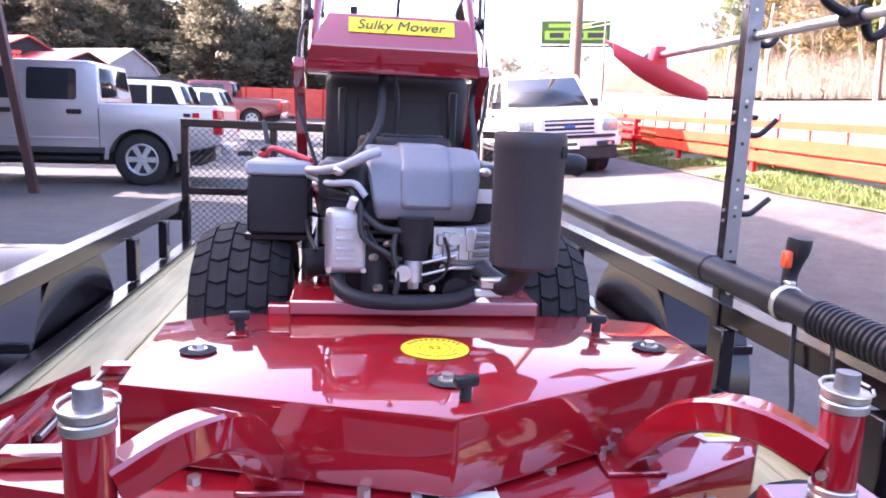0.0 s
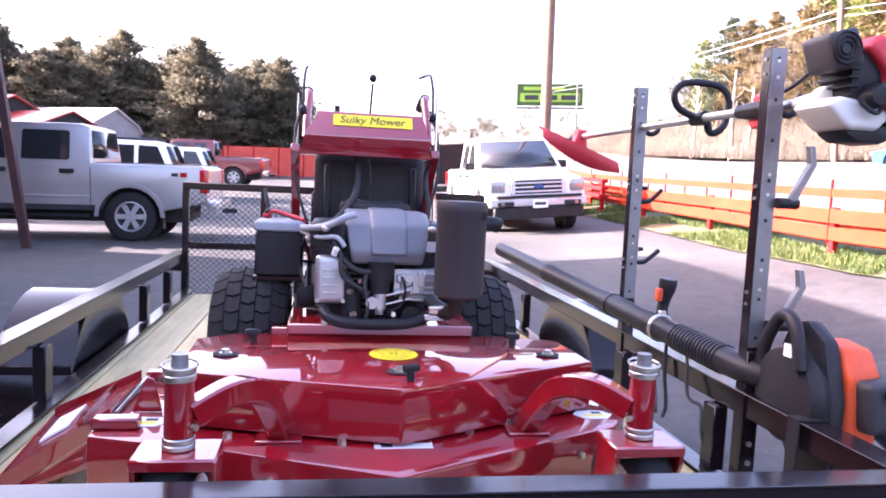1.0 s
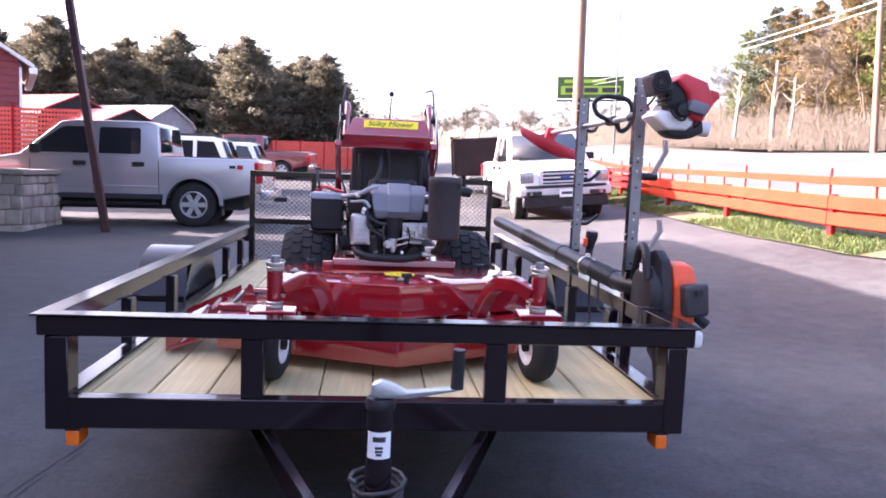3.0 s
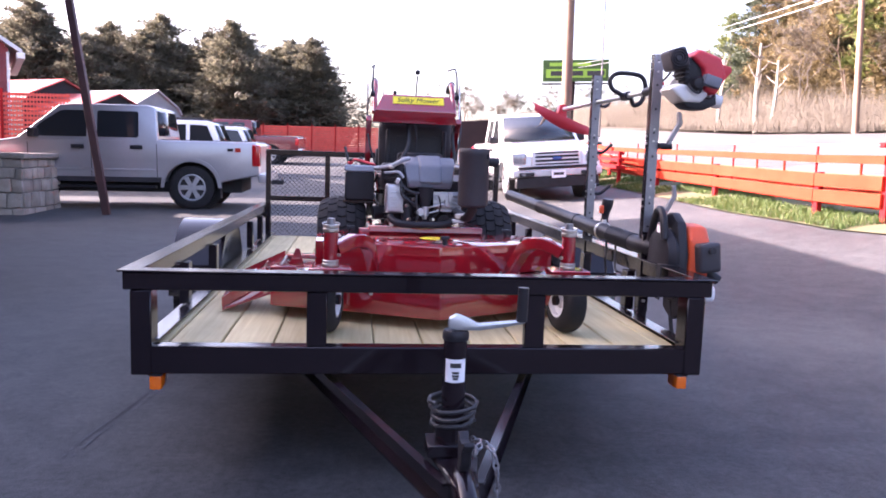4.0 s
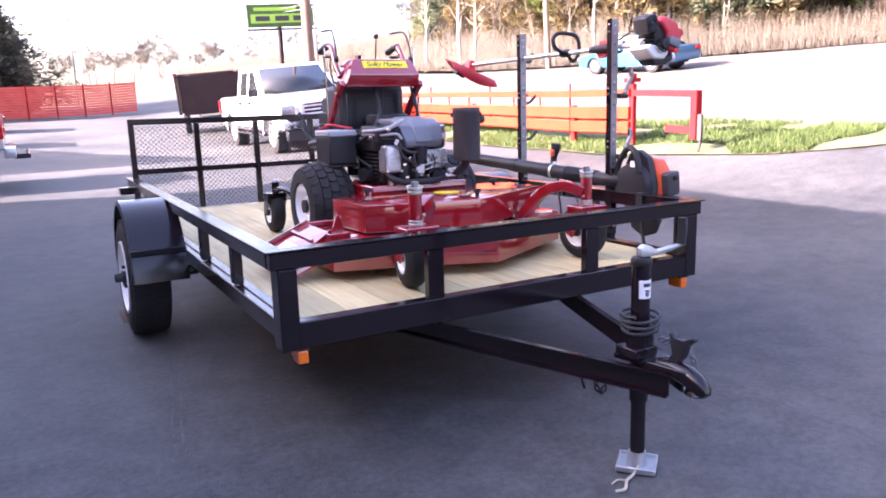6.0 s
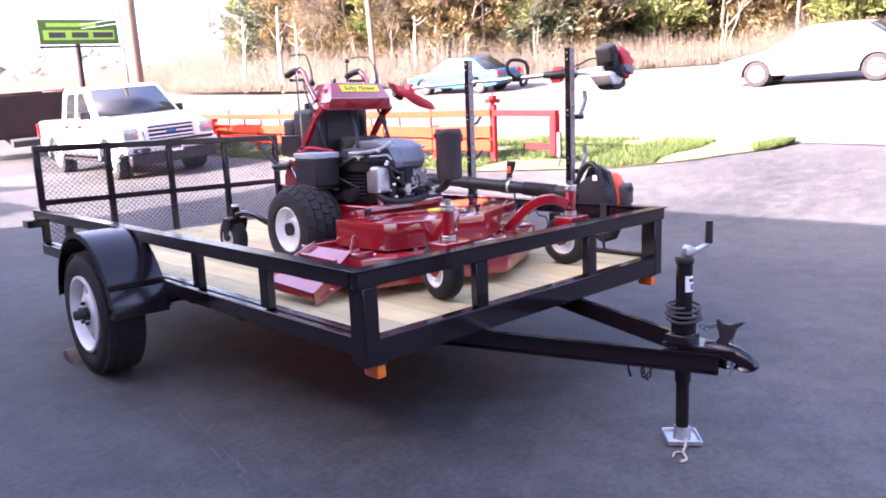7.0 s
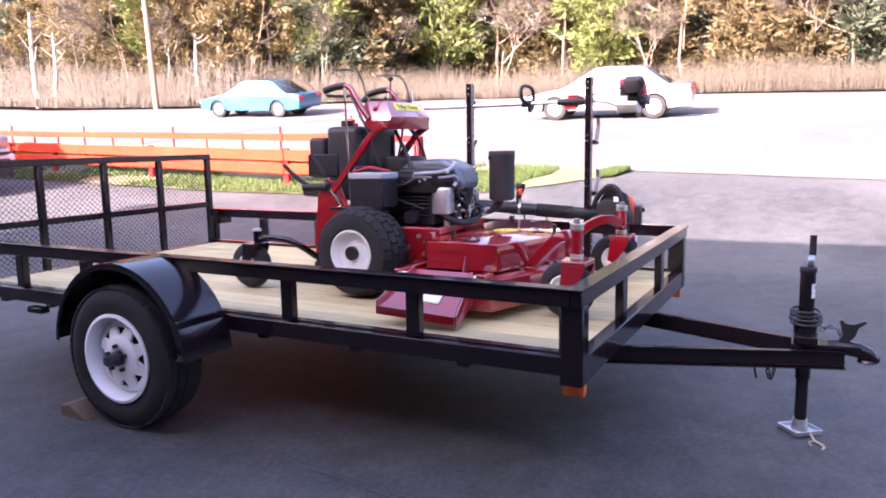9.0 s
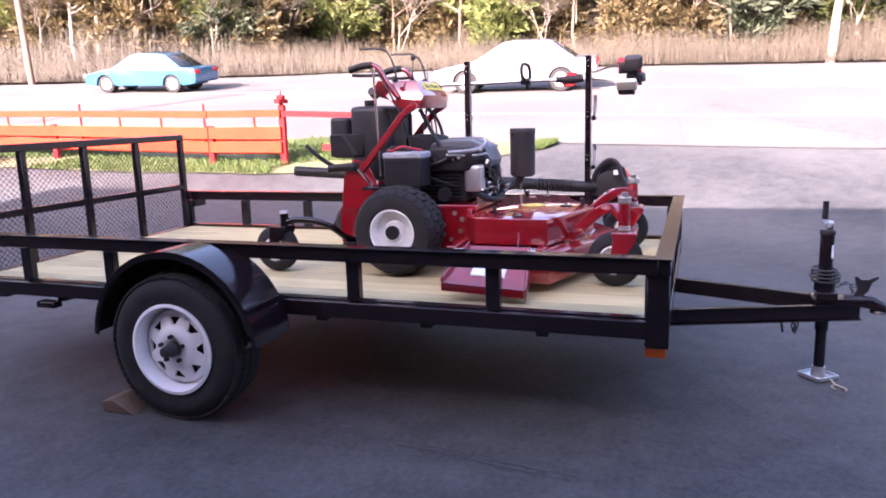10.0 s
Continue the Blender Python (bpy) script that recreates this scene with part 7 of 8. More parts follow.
for (p, q) in zip(FL, FL[1:]):
    p, q = Vector(p), Vector(q)
    e = (q - p).normalized() * 0.004
    p, q = p + e, q - e
    for z0, z1, w, o in ((0.20, 0.37, 0.045, -0.055), (0.42, 0.60, 0.045, -0.055), (0.75, 0.86, 0.04, -0.055)):
        bm = B()
        board(bm, p, q, z0, z1, w, o)
        part("board", bm, M_FENCE, BAR)
    # plastic net stretched behind the boards
    bm = B()
    d = q - p
    n = int(d.length / 0.06)
    for j in range(9):
        board(bm, p, q, 0.17 + j * 0.052, 0.17 + j * 0.052 + 0.03, 0.004, 0.05)
    for j in range(n):
        t, u = p + d * (j / n), p + d * (j / n + 0.3 / n)
        board(bm, t, u, 0.16, 0.62, 0.005, 0.056)
    part("net", bm, M_MESHNET, BAR, flat=True)
for k, p in enumerate(FL):
    g = ground_z(*p)
    boxp("post", BAR, M_FENCERED, (p[0] - 0.03, p[0] + 0.05, p[1] - 0.05, p[1] + 0.05, g - 0.08, g + 0.62 if 0 < k else g + 0.93), 0.008)
for k in range(19):
    p = along(FL, min(0.999, (k + 0.55) / 19))
    g = ground_z(p.x, p.y)
    tall = k % 3 == 1
    boxp("stake", BAR, M_FENCERED if tall else M_FENCE, (p.x + 0.002, p.x + 0.028, p.y - 0.014, p.y + 0.014, g + (0.15 if tall else 0.52), g + (0.98 if tall else 0.86)), 0.003)
# cross-shaped cap on the end post
p = along(FL, 0.0)
g = ground_z(p.x, p.y)
bm = B()
box(bm, p.x - 0.13, p.x + 0.13, p.y - 0.05, p.y + 0.05, g + 0.96, g + 1.02, 0.008)
box(bm, p.x - 0.05, p.x + 0.05, p.y - 0.05, p.y + 0.05, g + 1.02, g + 1.08, 0.008)
cyl(bm, (p.x, p.y, g + 0.93), (p.x, p.y, g + 0.96), 0.03)
cyl(bm, (p.x, p.y, g + 1.08), (p.x, p.y, g + 1.14), 0.012)
part("post_cap", bm, M_FENCERED, BAR, "red cap on the end post")
# swing gate at the end
SG = thing("swing_gate", (6.42, 5.4, ground_z(6.42, 5.4)), "red tubular swing gate at the end of the barrier", "gate")
e = Vector((6.43, 4.9))
for z, t0 in ((0.80, 1.0), (0.30, 0.42)):
    bm = B()
    s = p + (e - p) * (1 - t0)
    board(bm, (s.x, s.y), (e.x, e.y), z - 0.045, z + 0.045, 0.06)
    part("rail", bm, M_FENCERED, SG)
ge = ground_z(e.x, e.y)
boxp("end_post", SG, M_FENCERED, (e.x - 0.06, e.x + 0.06, e.y - 0.08, e.y + 0.03, ge + 0.18, ge + 0.845), 0.008)
boxp("slide_bracket", SG, M_DGREY, (e.x - 0.04, e.x + 0.0, e.y - 0.16, e.y - 0.085, ge + 0.16, ge + 0.52), 0.006)
tubep("prop_leg", SG, M_DGREY, [(e.x - 0.02, e.y - 0.12, ge + 0.20), (e.x - 0.02, e.y - 0.13, ge + 0.10), (e.x - 0.03, e.y - 0.10, ge + 0.0)], 0.016, 8)
# bench-like stack behind, by the white pickup
BN = thing("picnic_bench", (6.6, 17.0, ground_z(6.6, 17.0)), "dark red wooden bench beside the barrier", "bench")
g = ground_z(8.3, 17.5)
for z, w in ((0.42, 0.24), (0.60, 0.16), (0.78, 0.14)):
    bm = B()
    board(bm, (6.45, 15.6), (6.7, 18.2), z - 0.03, z + 0.05, w)
    part("plank", bm, M_FENCERED, BN)
for x, y in ((6.48, 15.8), (6.68, 18.0)):
    gg = ground_z(x, y)
    boxp("leg", BN, M_FENCERED, (x - 0.04, x + 0.04, y - 0.04, y + 0.04, gg - 0.02, gg + 0.8), 0.005)

# ---- poles, wires, billboard ----
def pole(name, x, y, h, r, lean, material, label):
    g = ground_z(x, y)
    bm = B()
    rings(bm, [(x, y, g - 0.2), (x + lean[0] * 0.5, y + lean[1] * 0.5, g + h / 2), (x + lean[0], y + lean[1], g + h)], [r, r * 0.88, r * 0.75], 14)
    return tagged(part(name, bm, material), label, "pole")


pole("utility_pole", 5.75, 18.3, 11.0, 0.155, (-0.2, 0), M_POLE, "brown wooden utility pole beside the highway")
pole("utility_pole", 21.6, 27.8, 9.0, 0.14, (-0.35, 0.2), M_POLE, "tall wooden utility pole beyond the highway")
pole("light_pole", 15.1, 43.0, 11.5, 0.06, (-0.2, 0), M_RACK, "thin grey metal light pole")
pole("light_pole", 1.6, 50.0, 8.5, 0.05, (0, 0), M_RACK, "thin grey street lamp pole")
bm = B()
g = ground_z(-4.15, 9.8)
a, b = Vector((-4.19, 9.8, g - 0.02)), Vector((-4.8, 9.8, 4.14))
d = b - a
m = Matrix.Translation((a + b) / 2) @ d.to_track_quat("Z", "Y").to_matrix().to_4x4()
box(bm, -0.055, 0.055, -0.055, 0.055, -d.length / 2, d.length / 2, 0.008, m)
tagged(part("porch_post", bm, mat("dark_brown_post", (0.075, 0.028, 0.026), (0.05, 0.02, 0.02), rough=0.5, scale=4)), "dark red-brown square porch post leaning slightly", "post")


def wire(p, q, sag, r=0.036):
    bm = B()
    pts = []
    for k in range(17):
        t = k / 16
        v = Vector(p).lerp(Vector(q), t)
        v.z -= sag * 4 * t * (1 - t)
        pts.append(v)
    rings(bm, pts, r, 5)
    tagged(part("power_line", bm, M_GALV), "grey overhead power line", "cable", "power lines")


gz = ground_z(21.6, 27.8)
for k, (dz, dx) in enumerate(((7.6, 0.3), (6.5, 0.0), (6.2, 0.1))):
    wire((21.4 + dx, 28.0, gz + dz), (18.0 + dx, 77.0, gz + 1.8 + dz), 0.8, 0.017)
    wire((21.4 + dx, 28.0, gz + dz), (26.6 + dx, -14.0, gz - 1.4 + dz), 0.8, 0.017)
BB = thing("billboard", (18.2, 60, 0), "green roadside billboard on a single post, lettering unreadable", "billboard")
bm = box(B(), -2.9, 2.9, -0.12, 0.12, -0.95, 0.95, 0.02)
gb = ground_z(18.2, 60)
mb = Matrix.Translation((19.0, 62.0, 9.55)) @ pose(0, 0, 0, 0, -2, -12)
bm.transform(mb)
pb = part("panel", bm, M_SIGNGREEN, BB)
for x0, x1, z0, z1, mt in ((-2.6, 2.6, -0.62, 0.12, M_SIGNLIME), (-2.3, 1.3, 0.38, 0.68, M_SIGNLIME)):
    bm = box(B(), x0, x1, -0.14, -0.125, z0, z1)
    bm.transform(mb)
    part("colour_band", bm, mt, pb)
for x, w in ((-2.2, 1.2), (-0.55, 1.2), (1.0, 1.5)):
    bm = box(B(), x, x + w, -0.16, -0.141, -0.46, -0.04)
    bm.transform(mb)
    part("print_bar", bm, M_INK, pb)
bm = box(B(), -3.0, 3.0, -0.5, -0.2, -1.25, -1.12)
bm.transform(mb)
part("catwalk", bm, M_DKFRAME, BB)
cylp("column", BB, M_DKFRAME, (18.9, 62.3, ground_z(18.9, 62.3) - 0.3), (18.9, 62.3, 9.0), 0.2)

# ---- stone planter wall ----
WL = thing("stone_wall", (-7.0, 10.4, ground_z(-7, 10.4)), "low field-stone wall with a flat stone cap", "wall")
x0, x1, y0, y1 = -9.6, -5.35, 9.6, 11.0
g = ground_z(-6, 10) - 0.1
boxp("core", WL, M_MORTAR, (x0, x1 - 0.03, y0 + 0.03, y1, g, g + 0.98), 0.01)
boxp("cap", WL, M_CAP, (x0, x1 + 0.06, y0 - 0.06, y1 + 0.05, g + 0.98, g + 1.06), 0.012)
rnd = random.Random(5)
z = g
while z < g + 0.95:
    hgt = min(rnd.uniform(0.13, 0.25), g + 0.975 - z)
    for face in ("f", "s"):
        u = x0 if face == "f" else y0 + 0.02
        end = x1 if face == "f" else y1
        while u < end - 0.02:
            w = min(rnd.uniform(0.16, 0.42), end - u)
            dp = rnd.uniform(0.0, 0.035)
            if face == "f":
                dims = (u + 0.008, u + w - 0.008, y0 - dp, y0 + 0.05, z + 0.007, z + hgt - 0.007)
            else:
                dims = (x1 - 0.05, x1 + dp - 0.01, u + 0.008, u + w - 0.008, z + 0.007, z + hgt - 0.007)
            if dims[1] - dims[0] > 0.03 and dims[3] - dims[2] > 0.03 and hgt > 0.04:
                bm = box(B(), *dims, 0.02, None, 2)
                for q in bm.verts:
                    q.co += Vector(noise.noise_vector(q.co * 5.0)) * 0.022
                part("stone", bm, M_STONE, WL)
            u += w
    z += hgt
rp = thing("red_equipment", (-6.6, 10.3, g + 1.06), "red and white machine standing on the stone wall", "machine")
bm = box(B(), -7.3, -6.1, 10.0, 10.5, g + 1.06, g + 1.22, 0.04, None, 2)
part("red_body", bm, M_REDMATT, rp)
bm = box(B(), -7.2, -6.2, 10.05, 10.45, g + 1.22, g + 1.30, 0.03, None, 2)
part("white_top", bm, M_WHITE, rp)

# ---- sheds and barn ----
BR = thing("red_barn", (-16, 24, 0), "red clapboard shop building with a white-trimmed roll-up door", "building")
bx0, bx1, by0, by1 = -19.9, -9.8, 21.2, 27.2
g = ground_z(-12, 24)
bm = B()
prism(bm, [(bx0, g - 0.3), (bx1, g - 0.3), (bx1, g + 3.6), ((bx0 + bx1) / 2, g + 6.9), (bx0, g + 3.6)], "y", by0, by1)
part("wall", bm, M_BARN, BR)
for k in range(22):
    z = g + 0.05 + k * 0.2
    half = (bx1 - bx0) / 2
    x_in = 0.0 if z < g + 3.6 else (z - g - 3.6) / 3.3 * half
    part("clapboard", prism(B(), [(by0 - 0.03, z), (by0, z), (by0, z + 0.19), (by0 - 0.008, z + 0.19)], "x", bx0 + x_in, bx1 - x_in), M_BARN, BR)
bm = B()
mid = (bx0 + bx1) / 2
for s in (-1, 1):
    ex = mid + s * ((bx1 - bx0) / 2 + 0.35)
    prism(bm, [(mid, g + 6.95), (ex, g + 3.45), (ex, g + 3.57), (mid, g + 7.1)], "y", by0 - 0.35, by1 + 0.3)
part("roof", bm, M_ROOF, BR)
boxp("gutter", BR, M_WHITE, (bx1 + 0.2, bx1 + 0.42, by0 - 0.4, by1, g + 3.3, g + 3.48), 0.02)
boxp("corner_trim", BR, M_WHITE, (bx1 - 0.05, bx1 + 0.02, by0 - 0.05, by0 + 0.03, g, g + 3.5), 0.005)
dr = part("roll_up_door", box(B(), -14.50, -11.40, by0 - 0.035, by0 + 0.1, g, g + 2.75, 0.01), M_INSIDE, BR, "open dark doorway")
for dims in ((-11.40, -11.26, by0 - 0.07, by0, g, g + 2.9), (-14.64, -14.50, by0 - 0.07, by0, g, g + 2.9), (-14.64, -11.26, by0 - 0.07, by0, g + 2.9, g + 3.04)):
    boxp("door_trim", dr, M_WHITE, dims, 0.005)
for k in range(4):
    boxp("door_slat", dr, M_ROOF, (-14.50, -11.40, by0 - 0.06, by0 - 0.04, g + 2.1 + k * 0.2, g + 2.28 + k * 0.2), 0.006)
BR.matrix_basis = Matrix.Translation((-0.75, 0, 0)) @ turn((bx1, by0, 0), 0, 0, 25) @ BR.matrix_basis


def carport(name, label, cx, cy, w, dep, h, ridge, roof_mat, end_mat, yaw):
    v = thing(name, (0, 0, 0), label, "shed", "metal sheds")
    bm = B()
    prof = [(-w / 2, h), (-w / 2 + 0.3, h + 0.35), (0, ridge), (w / 2 - 0.3, h + 0.35), (w / 2, h)]
    outer = prof + [(x * 0.985, z - 0.06) for x, z in prof[::-1]]
    prism(bm, outer, "y", -dep / 2, dep / 2)
    part("roof", bm, roof_mat, v)
    bm = B()
    prism(bm, [(-w / 2 + 0.05, 0), (w / 2 - 0.05, 0), (w / 2 - 0.05, h + 0.05), (w / 2 - 0.32, h + 0.28), (0, ridge - 0.08), (-w / 2 + 0.32, h + 0.28), (-w / 2 + 0.05, h + 0.05)], "y", -dep / 2 + 0.15, -dep / 2 + 0.2)
    part("end_wall", bm, end_mat, v)
    for s in (-1, 1):
        bm = B()
        prism(bm, [(-dep / 2 + 0.1, 0), (dep / 2 - 0.1, 0), (dep / 2 - 0.1, h), (-dep / 2 + 0.1, h)], "x", s * (w / 2 - 0.04), s * (w / 2 - 0.01))
        part("side_wall", bm, end_mat, v)
    for k in range(9):
        x = -w / 2 + 0.4 + k * (w - 0.8) / 8
        boxp("panel_rib", v, end_mat, (x - 0.02, x + 0.02, -dep / 2 + 0.135, -dep / 2 + 0.149, 0, h), 0.0)
    v.matrix_basis = Matrix.Translation((cx, cy, ground_z(cx, cy) - 0.05)) @ pose(0, 0, 0, 0, 0, yaw)


carport("metal_shed", "grey metal shed with a pale barrel roof", -13.1, 38.6, 3.4, 6.6, 2.1, 3.2, M_ROOF, M_SHED, 60)
carport("metal_shed", "low dark shed with a rusty red roof", -12.0, 31.7, 3.8, 4.2, 1.8, 2.8, M_ROOFRED, M_INSIDE, 58)
carport("metal_shed", "small dark shed with a red roof", -14.9, 33.3, 4.0, 4.6, 2.3, 3.4, M_ROOFRED, M_INSIDE, 58)

# ---- orange net fence at the back of the lot ----
NF = thing("net_fence", (0, 36, 0), "orange safety-net fence along the back of the lot", "fence")
NL = [(-26, 33.0), (-12, 35.0), (-4.5, 37.0), (3.6, 38.6)]
for k in range(24):
    p, q = along(NL, k / 24), along(NL, min(0.9999, (k + 1) / 24))
    boxp("post", NF, M_FENCERED, (p.x - 0.03, p.x + 0.03, p.y - 0.03, p.y + 0.03, ground_z(p.x, p.y) - 0.05, ground_z(p.x, p.y) + 1.65), 0.0)
    bm = B()
    d = q - p
    for j in range(12):
        z0 = 0.1 + j * 0.122
        board(bm, (p.x, p.y), (q.x, q.y), z0, z0 + 0.085, 0.006)
    for j in range(16):
        t = p + d * (j / 16)
        u = p + d * (j / 16 + 0.03)
        board(bm, (t.x, t.y), (u.x, u.y), 0.1, 1.55, 0.008)
    part("net", bm, M_MESHNET, NF, flat=True)

NB = thing("net_fence", (-11.5, 19.5, ground_z(-11.5, 19.5)), "orange safety net hung before the red shop building", "fence")
BL2 = [(-17.0, 18.6), (-8.4, 20.0)]
for k in range(5):
    p, q = along(BL2, k / 5), along(BL2, min(0.9999, (k + 1) / 5))
    boxp("post", NB, M_FENCERED, (p.x - 0.03, p.x + 0.03, p.y - 0.03, p.y + 0.03, ground_z(p.x, p.y) - 0.05, ground_z(p.x, p.y) + 2.5), 0.0)
    bm = B()
    for j in range(18):
        board(bm, p, q, 0.1 + j * 0.13, 0.1 + j * 0.13 + 0.075, 0.006)
    for j in range(20):
        t = p + (q - p) * (j / 20)
        u = p + (q - p) * (j / 20 + 0.02)
        board(bm, t, u, 0.1, 2.4, 0.008)
    part("net", bm, M_MESHNET, NB, flat=True)

# ---- unseen shop and porch roof, placed so their shade falls on the trailer ----
RZ = 4.27
# roof edge worked back from where the shade ends on the lot
ex = 5.0 - SUN_AZ[0] * (RZ - 0.2) / math.tan(radians(SUN_EL))
RN = 11.3
PC = thing("porch_roof", (ex - 2, RN - 12, RZ - 0.12), "unseen flat porch roof along the shop front, placed to shade the lot", "roof")
boxp("deck", PC, M_DKFRAME, (ex - 5.0, ex - 0.06, RN - 42, RN - 0.06, RZ - 0.12, RZ - 0.01), 0.01)
boxp("fascia", PC, M_ROOF, (ex - 0.055, ex, RN - 42, RN, RZ - 0.16, RZ), 0.006)
boxp("fascia", PC, M_ROOF, (ex - 5.0, ex - 0.06, RN - 0.055, RN, RZ - 0.16, RZ), 0.006)
# added block out of view, closes off the sky behind the porch
SB = thing("shop_building", (ex - 11, RN - 21, 0), "unseen plain brick shop building, added behind the porch roof", "building")
boxp("brick_wall", SB, M_BRICK, (ex - 17, ex - 5.01, RN - 42, RN, -2.0, RZ - 0.2), 0.02)
boxp("roof", SB, M_ROOF, (ex - 17, ex - 5.01, RN - 42, RN, RZ - 0.199, RZ), 0.01)
# panes are added as well, the wall is never in view
for j in range(5):
    y = RN - 3.5 - j * 5
    boxp("window", SB, M_GLASS, (ex - 5.008, ex - 4.98, y - 1.2, y + 1.2, 1.0, 2.6), 0.01)


# ---- trees ----
def leaf_mesh(name, pts, nrm, size, rnd, tri=2, fat=0.115):
    """Many small ragged sprays, each a few narrow triangles."""
    verts, faces = [], []
    for p, d, s in zip(pts, nrm, size):
        for _ in range(tri):
            a = Vector((rnd.gauss(0, 1), rnd.gauss(0, 1), rnd.gauss(0, 0.8)))
            a = (a.normalized() * 0.75 + Vector(d) * 0.8).normalized()
            b = a.cross(Vector((rnd.gauss(0, 1), rnd.gauss(0, 1), rnd.gauss(0, 1)))).normalized()
            w = s * rnd.uniform(fat * 0.6, fat * 1.4)
            i = len(verts)
            c = Vector(p)
            verts += [c - a * s * 0.2, c + a * s * 0.45 + b * w, c + a * s, c + a * s * 0.4 - b * w]
            faces.append((i, i + 1, i + 2, i + 3))
    me = bpy.data.meshes.new(name)
    me.from_pydata([tuple(v) for v in verts], [], faces)
    return me


def trunk_mesh(segs, n=6):
    bm = B()
    for pts, rad in segs:
        rings(bm, pts, rad, n, caps=False)
    return bm


def evergreen(label, h, rad, mt, rnd, bare=0.12, count=900, spray=0.5, conic=0.6, fill=0, fat=0.115, nb=34):
    v = thing("tree", (0, 0, 0), label, "tree", "woodland trees")
    segs = [([(0, 0, -0.3), (rnd.uniform(-.1, .1), rnd.uniform(-.1, .1), h * 0.5), (rnd.uniform(-.2, .2), rnd.uniform(-.2, .2), h * 0.95)], [h * 0.018 + 0.05, h * 0.012 + 0.03, 0.02])]
    pts, nrm, size = [], [], []
    for k in range(nb):
        t = bare + (1 - bare) * (k + rnd.random()) / nb
        z = h * t
        prof = min(1.0, (t - bare) * 5 + 0.35) * (1 - t) ** conic * 1.25
        ln = rad * prof * rnd.uniform(0.6, 1.15) + 0.15
        a = k * 2.4 + rnd.uniform(-0.4, 0.4)
        rise = rnd.uniform(-0.05, 0.45) * ln
        e = Vector((math.cos(a) * ln, math.sin(a) * ln, z + rise))
        segs.append(([(0, 0, z), tuple(Vector((0, 0, z)).lerp(e, 0.5) + Vector((0, 0, 0.08 * ln))), tuple(e)], [0.05 * (1 - t) + 0.02, 0.025, 0.008]))
        for j in range(max(6, int(count / nb))):
            u = 1 - rnd.random() ** 1.7 * 0.85
            c = Vector((0, 0, z)).lerp(e, u) + Vector((rnd.gauss(0, 0.16), rnd.gauss(0, 0.16), rnd.gauss(0, 0.13))) * (0.5 + 0.4 * ln)
            pts.append(c)
            nrm.append(Vector((c.x, c.y, 0.2)).normalized())
            size.append(spray * rnd.uniform(0.6, 1.3) * (1.1 - 0.5 * t))
    for k in range(fill):
        t = bare + (1 - bare) * rnd.random() ** 1.25
        lump = 0.8 + 0.18 * noise.noise((t * 7, h, rad))
        ln = rad * min(1.0, (t - bare) * 6 + 0.5) * (1 - t) ** conic * lump
        a, u = rnd.uniform(0, 6.283), rnd.random() ** 0.45
        lob = 1 + 0.22 * noise.noise((math.cos(a) * 1.6, math.sin(a) * 1.6, t * 9 + h))
        c = Vector((math.cos(a) * ln * u * lob, math.sin(a) * ln * u * lob, h * t + rnd.gauss(0, 0.15)))
        pts.append(c)
        nrm.append(Vector((c.x, c.y, 0.7)).normalized())
        size.append(spray * rnd.uniform(0.6, 1.2) * (1.1 - 0.45 * t))
    part("trunk", trunk_mesh(segs), M_BARK, v)
    me = leaf_mesh("crown", pts, nrm, size, rnd, fat=fat)
    me.materials.append(mt)
    cr = new("crown", me)
    cr.parent = v
    return v


def bare_tree(label, h, rnd, mt, twigs=True):
    v = thing("bare_tree", (0, 0, 0), label, "tree", "woodland trees")
    segs, tw = [], []

    def grow(p, d, ln, r, depth):
        e = p + d * ln
        m1 = p.lerp(e, 0.5) + Vector((rnd.gauss(0, 1), rnd.gauss(0, 1), 0)) * ln * 0.06
        segs.append(([tuple(p), tuple(m1), tuple(e)], [r, r * 0.8, r * 0.6]))
        if depth == 0:
            for _ in range(4):
                q = p.lerp(e, rnd.uniform(0.3, 1))
                dd = (d + Vector((rnd.gauss(0, .6), rnd.gauss(0, .6), rnd.gauss(0.1, .4)))).normalized()
                tw.append((q, dd, rnd.uniform(0.4, 1.0)))
            return
        for _ in range(rnd.choice((2, 3, 3))):
            dd = (d + Vector((rnd.gauss(0, .5), rnd.gauss(0, .5), rnd.gauss(0.12, .3)))).normalized()
            grow(p.lerp(e, rnd.uniform(0.45, 1.0)), dd, ln * rnd.uniform(0.55, 0.8), max(0.006, r * 0.58), depth - 1)
    grow(Vector((0, 0, -0.3)), Vector((rnd.gauss(0, .06), rnd.gauss(0, .06), 1)).normalized(), h * 0.42, h * 0.008 + 0.02, 5)
    part("trunk", trunk_mesh(segs, 5), mt, v)
    verts, faces = [], []
    for q, dd, ln in tw:
        for _ in range(3):
            a = (dd + Vector((rnd.gauss(0, .35), rnd.gauss(0, .35), rnd.gauss(0, .35)))).normalized()
            s = a.cross(Vector((rnd.random(), rnd.random(), rnd.random() + 0.1))).normalized() * 0.012
            i = len(verts)
            verts += [q - s, q + s, q + a * ln]
            faces.append((i, i + 1, i + 2))
    me = bpy.data.meshes.new("branch_spray")
    me.from_pydata([tuple(p) for p in verts], [], faces)
    me.materials.append(M_TWIG)
    o = new("branch_spray", me)
    o["kind"] = "stuff"
    o.parent = v
    return v


